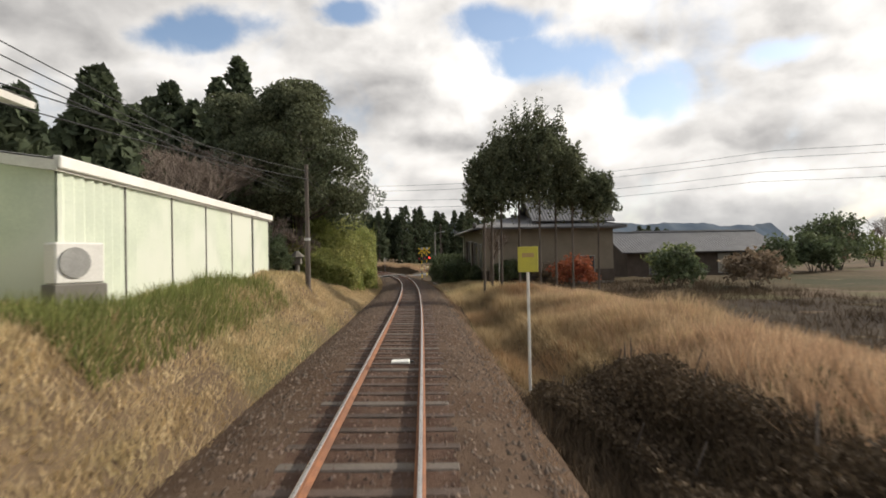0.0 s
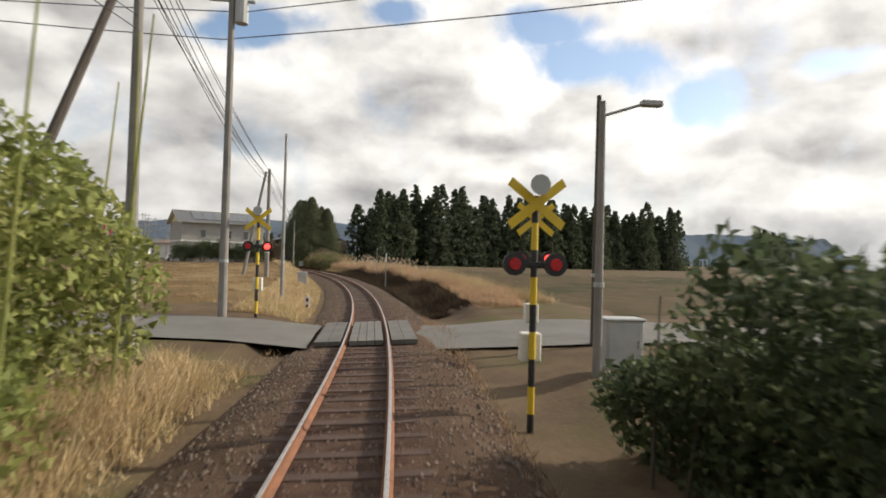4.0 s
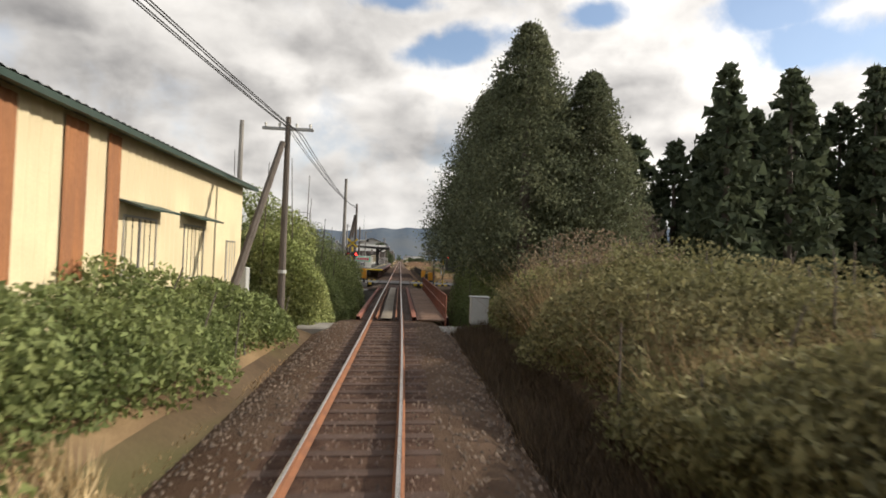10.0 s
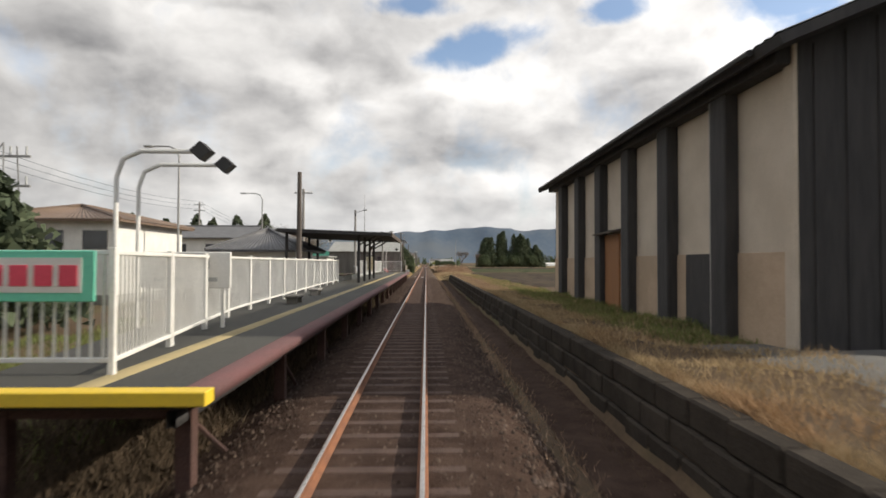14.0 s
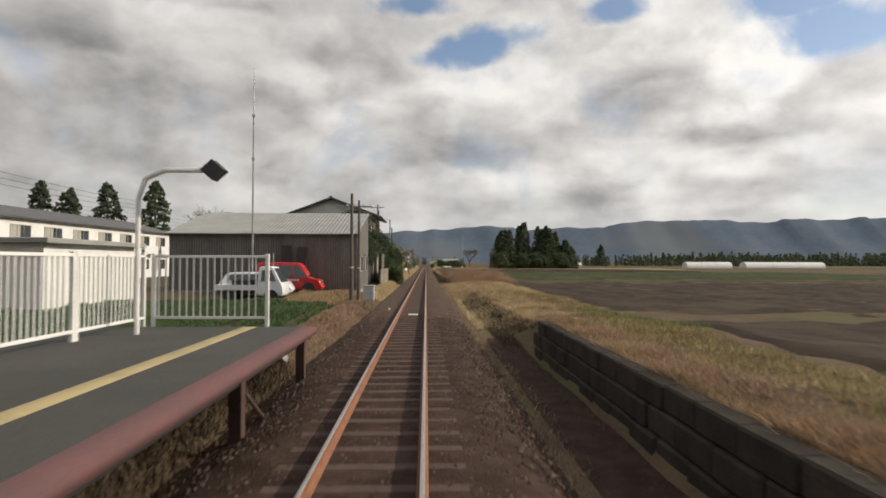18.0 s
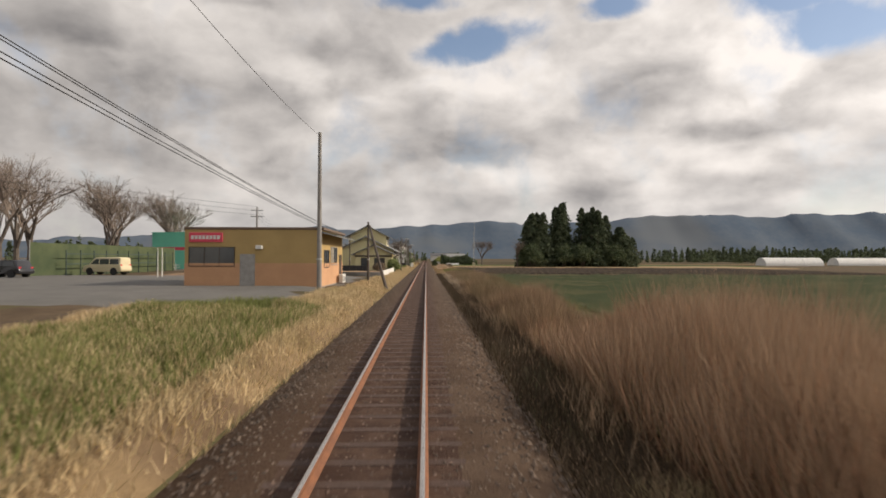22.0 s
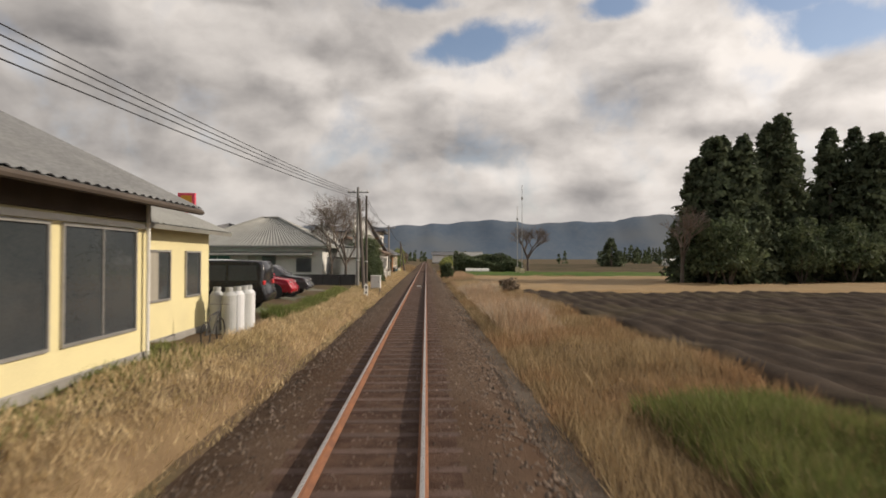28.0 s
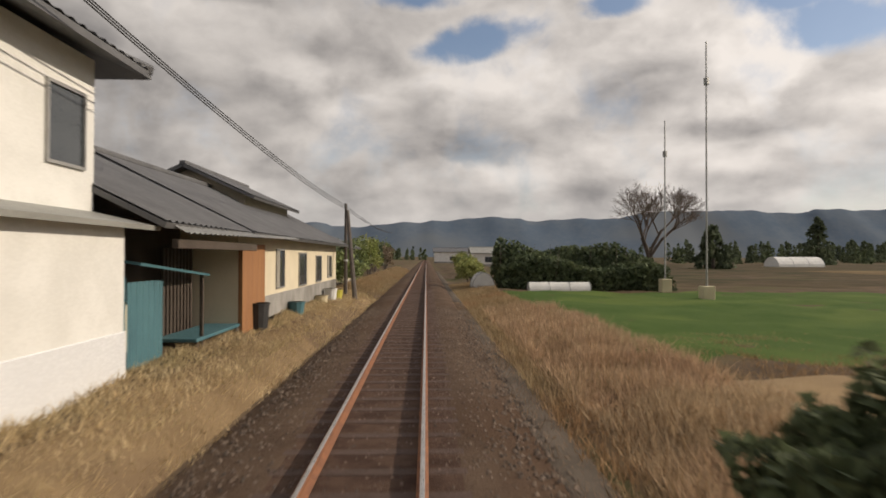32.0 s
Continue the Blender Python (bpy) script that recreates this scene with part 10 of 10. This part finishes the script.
        part("body", B().tube((0, 0, -0.05), (0, 0, hh), 0.24, 0.30, 12), c, k)
        part("rim", B().tube((0, 0, hh - 0.04), (0, 0, hh), 0.32, 0.32, 12), c, k)


cottages()
house("village_house", at(362, -10, 0.0), 8, 9, 3.0, "low tiled house farther along the track", CREAM, TILE, "gable", "y", 1.6, 0.6, [("E", 0, 0.9, 2, 1.3, "glass")])
for i, (st, d, h, lv) in enumerate(((354, -5.2, 2.4, LEAF), (357, -5.6, 3.2, LEAF_DARK), (372, -6.5, 4.0, LEAF), (380, -6.0, 4.4, BAMBOO), (392, -6.5, 4.5, LEAF_DARK), (404, -6.0, 4.0, BROWN_LEAF), (420, -7.0, 5.0, LEAF), (440, -8.0, 5.5, LEAF_DARK), (384, 5.0, 2.6, BAMBOO), (372, 4.0, 2.2, BAMBOO), (400, 5.5, 3.0, LEAF), (424, 6.0, 3.4, BAMBOO), (450, 8.0, 4.0, LEAF))):
    shrub(at(st, d), 1.6, 1.9, h, "green bush beside the far track", lv, 1800, 0.14, "trackside_bush", "bushes by the far track", k=i, category="bush")
for i, (st, d, w, h) in enumerate(((455, -14, 10, 3.4), (500, -18, 12, 4.0), (470, 16, 9, 3.2), (540, 10, 14, 4.0))):
    house("village_house", at(st, d, -0.1), w, 8, h, "distant white house at the end of the track", WHITE, TILE if i % 2 else PALE_ROOF, "gable", "x", 1.4, 0.5, [("S", 0, 0.8, 2.5, 1.3, "glass")])
grass("verge_grass", 262, 300, -4.9, -2.6, 26000, 0.06, 0.26, GOLD, 0.026, 0.5, "golden dry grass on the verge")
grass("verge_grass", 298, 352, -5.1, -2.6, 44000, 0.06, 0.22, GOLD, 0.022, 0.6, "short golden grass on the verge", patchy=0.3)
grass("verge_grass", 352, 420, -5.5, -2.6, 16000, 0.1, 0.4, STRAW, 0.03, 0.45, "dry grass on the far verge")
grass("lawn_grass", 242, 262, -5.8, -4.4, 5000, 0.08, 0.25, GREENGRASS, 0.03, 0.5, "green lawn by the yellow house", patchy=0.7)

# ---- fields on the open side ----
land("field_ploughed", 58, 105, 7.6, 90, FIELD_SOIL, 0.05, 2, 0.6, 0.06, 2.4, "dark ploughed field with weedy furrows")
land("field_ploughed", 106, 150, 9, 100, FIELD_SOIL, 0.05, 2, 0.6, 0.07, 2.4, "dark ploughed field with long furrows")
land("field_green", 152, 162, 9, 100, DULL_FIELD, 0.06, 2, 2, label="strip of weedy field")
land("field_green", 163, 236, 6.8, 95, mat("dark green crop", (0.029, 0.042, 0.015), (0.050, 0.059, 0.022), 0.5, 0.9, bump=0.8, grain=20, patch=(0.07, 0.07, 0.03), gloss=0.08), 0.06, 2, 0.5, 0.08, 2.0, "dark green field with crop rows")
land("field_furrows", 238, 291, 6.5, 75, FIELD_SOIL, 0.08, 1.0, 0.2, 0.15, 1.1, "dark field with high ploughed ridges")
land("field_stubble", 291.5, 329.5, 4.6, 95, mat("golden mown field", (0.31, 0.205, 0.092), (0.235, 0.152, 0.068), 0.4, 0.95, bump=0.7, grain=22, patch=(0.27, 0.185, 0.09)), 0.15, 1.0, label="straw-coloured mown field")
land("field_green", 330, 360, 4.5, 110, GREEN_FIELD, 0.07, label="bright green young crop field")
land("field_far", 362, 520, 18, 260, DULL_FIELD, 0.06, 6, 8, label="dull fields reaching to the far woods")
land("field_far", 380, 430, 60, 260, STUBBLE, 0.12, 6, 8, label="far straw-coloured field")
land("field_far", 60, 230, 100, 260, DULL_FIELD, 0.06, 6, 8, label="far dull fields")
land("field_far", 180, 225, 110, 260, STUBBLE, 0.12, 6, 8, label="far straw-coloured field")
grass("ditch_weeds", 98, 128, 2.4, 4.0, 8000, 0.08, 0.3, DARKGRASS, 0.03, 0.45, "dark weeds in the ditch")
grass("verge_grass", 103, 152, 2.0, 6.2, 26000, 0.08, 0.34, GOLD, 0.024, 0.5, "pale straw-coloured grass on the verge", patchy=0.7)
grass("verge_grass", 124, 152, 2.2, 8.5, 46000, 0.08, 0.32, GOLD, 0.024, 0.5, "pale straw-coloured grass at the field's corner", patchy=0.5)
grass("ditch_weeds", 100, 131, 3.6, 7.0, 16000, 0.05, 0.22, BROWNGRASS, 0.026, 0.45, "brown weeds on the ditch bank")
grass("ditch_weeds", 108, 150, 4.5, 9.0, 16000, 0.06, 0.25, STRAW, 0.028, 0.45, "dry grass at the field's edge")
grass("ditch_weeds", 96, 150, 6.5, 8.5, 8000, 0.08, 0.25, GREENGRASS, 0.028, 0.45, "green grass at the field's edge", patchy=0.6)
grass("verge_grass", 122, 151, 1.7, 6.5, 8000, 0.10, 0.42, BROWNGRASS, 0.026, 0.4, "brown dry grass on the verge")
grass("verge_grass", 120, 151, 1.7, 7.5, 16000, 0.10, 0.4, STRAW, 0.026, 0.4, "straw-coloured grass on the verge", patchy=0.5)
grass("verge_grass", 118, 136, 4.2, 7.5, 5000, 0.10, 0.3, GREENGRASS, 0.026, 0.4, "green grass on the verge", patchy=0.9)
grass("reeds", 149, 236, 3.3, 6.4, 24000, 0.3, 1.25, REEDS, 0.020, 0.35, "red-brown reeds beside the track", patchy=0.8)
grass("reeds", 147, 164, 3.0, 10.5, 22000, 1.0, 2.1, BROWNGRASS, 0.020, 0.25, "tall brown reeds beside the track", patchy=0.6)
grass("reeds", 147, 166, 3.0, 9.0, 14000, 0.7, 1.6, REDGRASS, 0.020, 0.3, "tall red-brown reeds beside the track", patchy=0.6)
grass("reeds", 162, 200, 3.0, 5.8, 20000, 0.7, 1.6, REEDS, 0.020, 0.28, "brown reeds beside the track", patchy=0.8)
grass("reeds", 152, 190, 3.0, 5.4, 9000, 0.5, 1.3, STRAW, 0.018, 0.35, "pale dry stalks among the reeds", patchy=0.95)
grass("reeds", 192, 236, 3.0, 6.4, 18000, 0.5, 1.7, REEDS, 0.018, 0.28, "tall brown reeds beside the track", patchy=0.95)
grass("reeds", 148, 236, 3.2, 7.5, 26000, 0.2, 0.8, OLIVE, 0.022, 0.4, "dull green weeds among the reeds", patchy=0.5)
grass("reeds", 150, 236, 2.3, 3.5, 6000, 0.2, 0.8, PINKGRASS, 0.018, 0.35, "pinkish dry grass beside the track", patchy=0.9)
# dark colour here takes the place of the shadow cast by the reeds
grass("reeds", 149, 236, 1.6, 3.8, 26000, 0.12, 0.55, DARKGRASS, 0.02, 0.4, "dark weeds standing for the shade below the reeds")
grass("reeds", 188, 236, 2.4, 3.9, 7000, 0.3, 0.85, PLUME, 0.016, 0.45, "pale silvery tufts at the foot of the reeds", patchy=0.97)
grass("verge_grass", 236, 292, 2.0, 6.5, 56000, 0.12, 0.5, STRAW, 0.026, 0.35, "pale dry grass along the field")
grass("verge_grass", 249, 258.5, 3.4, 6.0, 16000, 0.25, 0.6, GREENGRASS, 0.03, 0.4, "green grass along the field", patchy=0.3)
grass("reeds", 266, 292, 2.6, 4.6, 7000, 0.4, 1.1, PINKGRASS, 0.020, 0.3, "tall brown reeds beside the field")
grass("verge_grass", 291, 370, 2.0, 5.0, 40000, 0.08, 0.38, STRAW, 0.026, 0.4, "reddish brown dry weeds along the field")
grass("reeds", 291, 332, 2.5, 5.2, 10000, 0.25, 0.65, PINKGRASS, 0.022, 0.35, "red-brown dry weeds along the field", patchy=0.9)
grass("verge_grass", 322, 345, 2.6, 6.0, 14000, 0.15, 0.5, PINKGRASS, 0.026, 0.4, "reddish dry grass along the field")
for i, (st, d, h) in enumerate(((289.0, 5.6, 1.1),)):
    shrub(at(st, d), 0.8, 0.9, h, "dry brown bush beside the track", BROWN_LEAF, 1600, 0.08, "dry_bush", "dry bushes", k=i, category="bush")
shrub(at(320.3, 2.5), 0.95, 0.95, 2.25, "dark glossy evergreen bush beside the track", LEAF_DARK, 9000, 0.07, "evergreen_bush", k=0.8, category="bush")
for i in range(28):
    d = 27 + 31 * rng.uniform()
    tall = 18.5 - 5.0 * ((d - 40) / 13) ** 2 - 3.5 * rng.uniform()
    cedar(at(305 + 0.25 * (d - 27) + 6 * rng.uniform(), d), tall, rng.uniform(2.4, 3.2), "dark cedar in a clump amid the fields", 3000, 0.04, 0.36, "clump of cedars", k=i * 1.37)
for i in range(10):
    d = 27 + 32 * rng.uniform()
    shrub(at(303 + 0.25 * (d - 27) + 5 * rng.uniform(), d), 3.4, 3.4, 7.0, "dark undergrowth at the foot of the cedars", LEAF_DARK, 3400, 0.2, "undergrowth", "undergrowth of the clump", k=i, category="bush")
bare_tree(at(305, 24.5), 10.0, "leafless tree at the edge of the clump", 0.55, 6, 101)
bare_tree(at(322, 60.0), 10.0, "leafless tree at the edge of the clump", 0.6, 6, 102)
thicket(361, 367, 5.6, 18.5, 34000, 3.8, "long dark evergreen hedge across the field", LEAF_DARK, 0.2, 20, "dark_hedge")
bare_tree(at(374, 21.5), 15.0, "broad leafless tree behind the hedge", 0.7, 7, 103)
for st, d, h in ((352.5, 16.8, 15.6), (359.2, 17.0, 12.2)):
    k = thing("radio_mast", at(st, d), "thin grey guyed radio mast in the field", "mast", "radio masts")
    part("pole", B().tube((0, 0, -0.4), (0, 0, h), 0.06, 0.04, 6), STEEL, k)
    part("antenna", B().tube((0, 0, h - 2.6), (0, 0, h - 2.2), 0.16, 0.16, 8), STEEL, k)
    part("base_box", B().box(-0.35, 0.35, -0.35, 0.35, -0.2, 0.9, 0.03), CREAM, k)


def arch_house(st, d, w, l, h, label, turn=0.0, cover=None):
    """A tunnel greenhouse: hoops under a pale sheet."""
    t = thing("tunnel_greenhouse", at(st, d, None, turn), label, "greenhouse")
    b, n = B(), 10
    arc = [(-w / 2 * math.cos(math.pi * i / n), h * math.sin(math.pi * i / n)) for i in range(n + 1)]
    vs = [(x, y, z) for y in (-l / 2, l / 2) for x, z in arc]
    b.add(vs, [(i, i + 1, n + 2 + i, n + 1 + i) for i in range(n)] + [tuple(range(n + 1, 2 * n + 2)), tuple(range(n, -1, -1))])
    part("cover", b, cover or WHITE, t)
    for k in range(4):
        y = -l / 2 + l * k / 3
        hoop = B()
        for i in range(n):
            hoop.tube((arc[i][0] * 1.01, y, arc[i][1] * 1.01), (arc[i + 1][0] * 1.01, y, arc[i + 1][1] * 1.01), 0.025, 0.025, 5)
        part("hoop", hoop, STEEL, t)


arch_house(362.9, 4.3, 1.7, 2.4, 1.25, "small arched shelter with a pale cover")
arch_house(360.2, 9.6, 1.2, 4.4, 0.7, "low pale tunnel greenhouse by the hedge", 90)
arch_house(366, 137, 7, 22, 3.0, "long white tunnel greenhouse far in the fields", 90)
arch_house(372, 178, 7, 40, 3.0, "long white tunnel greenhouse far in the fields", 90)
arch_house(470, 96, 7, 12, 2.6, "white tunnel greenhouse far in the fields", 90)
cedar(at(505, 126), 15.0, 4.0, "single tall cedar far over the fields", 900, 0.04, 0.9)
cedar(at(440, 60), 9.0, 3.0, "single dark cedar far over the fields", 900, 0.04, 0.7)

# ---- sleepers, loose stones and small track things ----
def sleepers():
    t = thing("track_sleepers", Matrix.Identity(4), "old wooden sleepers with a concrete one every few", "sleepers")
    wood, conc = B().box(-1.05, 1.05, -0.10, 0.10, -0.30, -0.142, 0.012), B().box(-1.0, 1.0, -0.12, 0.12, -0.30, -0.138, 0.02)
    mw, mc = bpy.data.meshes.new("sleeper"), bpy.data.meshes.new("concrete_sleeper")
    mw.from_pydata(wood.v, [], wood.f)
    mc.from_pydata(conc.v, [], conc.f)
    mw.materials.append(WOODEN)
    mc.materials.append(mat("dull concrete sleeper", (0.135, 0.112, 0.092), (0.095, 0.078, 0.064), 2.0, 0.9, bump=0.4, grain=40))
    rusty = mat("rust-stained sleeper wood", (0.062, 0.036, 0.026), (0.098, 0.060, 0.045), 3.0, 0.92, bump=0.6, grain=50, each=0.2)
    mr = mw.copy()
    mr.materials.clear()
    mr.materials.append(rusty)
    joined, k = B(), 0
    for i in range(880):
        s = -205 + i * 0.64
        if -25 < s < -0.8 or CROSS0 - 0.2 < s < CROSS1 + 0.2 or -121.5 < s < -116.9:
            continue
        every = 4 if s < -25 else 99
        h = float(heading(s))
        x, y, z = on_track(s, CENTRE, 0.0)
        a = float(np.interp(s, ROLL_Y, ROLL_A))
        m = Matrix.Translation((float(x), float(y), float(z))) @ Matrix.Rotation(h, 4, "Z") @ Matrix.Rotation(-a, 4, "Y")
        near = (-200 < s < -150) or (-110 < s < -62) or (235 < s < 300)
        if near and k < 290:
            ob = new("concrete_sleeper" if i % every == 0 else "sleeper", mc if i % every == 0 else (mr if s > 0 else mw))
            ob.parent = t
            ob.matrix_local = m
            k += 1
        else:
            joined.add([m @ Vector(v) for v in (conc if i % every == 0 else wood).v], wood.f)
    me = bpy.data.meshes.new("sleeper_rest")
    me.from_pydata(joined.v, [], joined.f)
    me.materials.append(rusty)
    ob = new("sleeper_rest", me)
    ob.parent = t
    tagged(ob, kind="stuff")


sleepers()


def stones():
    """Loose ballast stones over the bed, as stuff."""
    n = 180000
    st = rng.uniform(-200, 345, n)
    d = CENTRE + rng.uniform(-2.7, 2.3, n)
    q = np.abs(d - CENTRE)
    ok = ~((st > -25) & (st < -0.5)) & ~((st > CROSS0 - 0.3) & (st < CROSS1 + 0.3)) & ~((st > -121.6) & (st < -116.8)) & (np.abs(q - GAUGE / 2 - 0.03) > 0.11)
    st, d, q = st[ok], d[ok], q[ok]
    n = len(st)
    z = np.interp(q, [0, 0.55, 1.25, 1.75, 2.3, 2.8], [-0.160, -0.150, -0.145, -0.195, -0.43, -0.60])
    x, y, zz = on_track(st, d, z)
    s = rng.uniform(0.02, 0.05, n)
    base = np.array([[1, 0, -0.4], [-0.5, 0.87, -0.4], [-0.5, -0.87, -0.4], [0.1, 0.1, 0.7]])
    a = rng.uniform(0, 6.28, n)
    ca, sa = np.cos(a), np.sin(a)
    v = base[None] * s[:, None, None] * rng.uniform(0.7, 1.3, (n, 4, 1))
    v = np.stack([v[..., 0] * ca[:, None] - v[..., 1] * sa[:, None], v[..., 0] * sa[:, None] + v[..., 1] * ca[:, None], v[..., 2]], -1)
    v = v + np.stack([x, y, zz], 1)[:, None, :]
    f = (np.arange(n)[:, None, None] * 4 + np.array([[0, 1, 3], [1, 2, 3], [2, 0, 3]])[None]).reshape(-1, 3)
    me = fast_mesh("loose_stones", v.reshape(-1, 3), f, [STONE, GREY_STONE, DARK_STONE])
    # stones by the station take the cloud-shade tone
    me.polygons.foreach_set("material_index", np.repeat(np.where((st + rng.normal(0, 3, n) > 14) & (st + rng.normal(0, 3, n) < 104), 2, q + rng.normal(0, 0.25, n) > 1.0).astype(np.int32), 3))
    tagged(new("loose_stones", me), "loose ballast stones, rust-brown between the rails and grey outside", "stones", kind="stuff")


stones()


def track_plate(st, d, label):
    t = thing("track_beacon", at(st, CENTRE + d, -0.15), label, "beacon", "track beacons")
    part("plate", B().box(-0.20, 0.20, -0.16, 0.16, 0.0, 0.06, 0.015), WHITE, t)
    part("cable_box", B().box(0.21, 0.29, -0.06, 0.06, 0.0, 0.05, 0.01), BLACK, t)


for s in (-181.2, 105.0, 296.7):
    track_plate(s, 0.05, "white track beacon between the rails")
t_dot = thing("white_peg", at(107.9, -1.75, -0.35), "small white peg in the ballast", "peg")
part("peg", B().tube((0, 0, 0), (0, 0, 0.28), 0.045, 0.045, 8), WHITE, t_dot)
for s, d in ((120, 3.8), (107, 4.3), (95, 3.9)):
    k = thing("orange_peg", at(s, d), "small orange marker peg by the ditch", "peg", "marker pegs")
    part("peg", B().box(-0.06, 0.06, -0.06, 0.06, -0.1, 0.35, 0.01), OCHRE, k)
old_platform_wall()
grass("ballast_edge", -205, -30, -2.95, -2.35, 16000, 0.06, 0.22, STRAW, 0.025, 0.6, "sparse dry grass at the ballast's edge")
grass("ballast_edge", -205, -26, 1.0, 2.0, 20000, 0.06, 0.25, BROWNGRASS, 0.025, 0.6, "sparse dry grass at the ballast's edge")
grass("ballast_edge", 12, 350, -2.9, -2.4, 18000, 0.05, 0.18, BROWNGRASS, 0.025, 0.6, "sparse dry grass at the ballast's edge", keep=lambda s, d: (s < 20) | (s > 92))
grass("ballast_edge", 12, 350, 1.0, 2.2, 26000, 0.05, 0.2, BROWNGRASS, 0.025, 0.6, "sparse dry grass at the ballast's edge")


grass("shoulder_grass", 236, 350, 1.2, 2.4, 16000, 0.04, 0.2, BROWNGRASS, 0.022, 0.6, "thin dry weeds on the gravel path", patchy=0.8)
grass("field_stalks", 288, 336, 5.4, 22, 60000, 0.05, 0.2, STRAW, 0.024, 0.5, "cut straw stalks in the mown field", patchy=0.6)
grass("verge_tufts", 268, 300, 2.6, 5.0, 10000, 0.4, 1.05, PLUME, 0.018, 0.4, "pale silvery tufts of dry grass along the field", patchy=0.95)
grass("verge_tufts", 284, 316, 2.8, 5.2, 9000, 0.3, 0.75, GOLD, 0.022, 0.45, "pale tufts of dry grass along the field", patchy=0.95)

# ---- fields away from the track ----
for i, (s0, s1, d0, d1) in enumerate(((-100, -20, -230, -120), (0, 90, -260, -150), (110, 190, -230, -120), (200, 300, -270, -130), (310, 400, -220, -110), (300, 390, 190, 320),
                                      (180, 280, 210, 330), (60, 160, 230, 340), (-60, 40, 190, 300), (-170, -90, 95, 210), (-190, -120, -180, -70), (420, 520, 20, 150), (430, 520, -160, -40))):
    far = (STUBBLE, DULL_FIELD, STUBBLE, DULL_FIELD)[i % 4]
    land("field_far", s0, s1, d0, d1, far, 0.05, 5.0, 5.0, label="dull far field beyond the village" if far is DULL_FIELD else "mown straw-coloured far field")
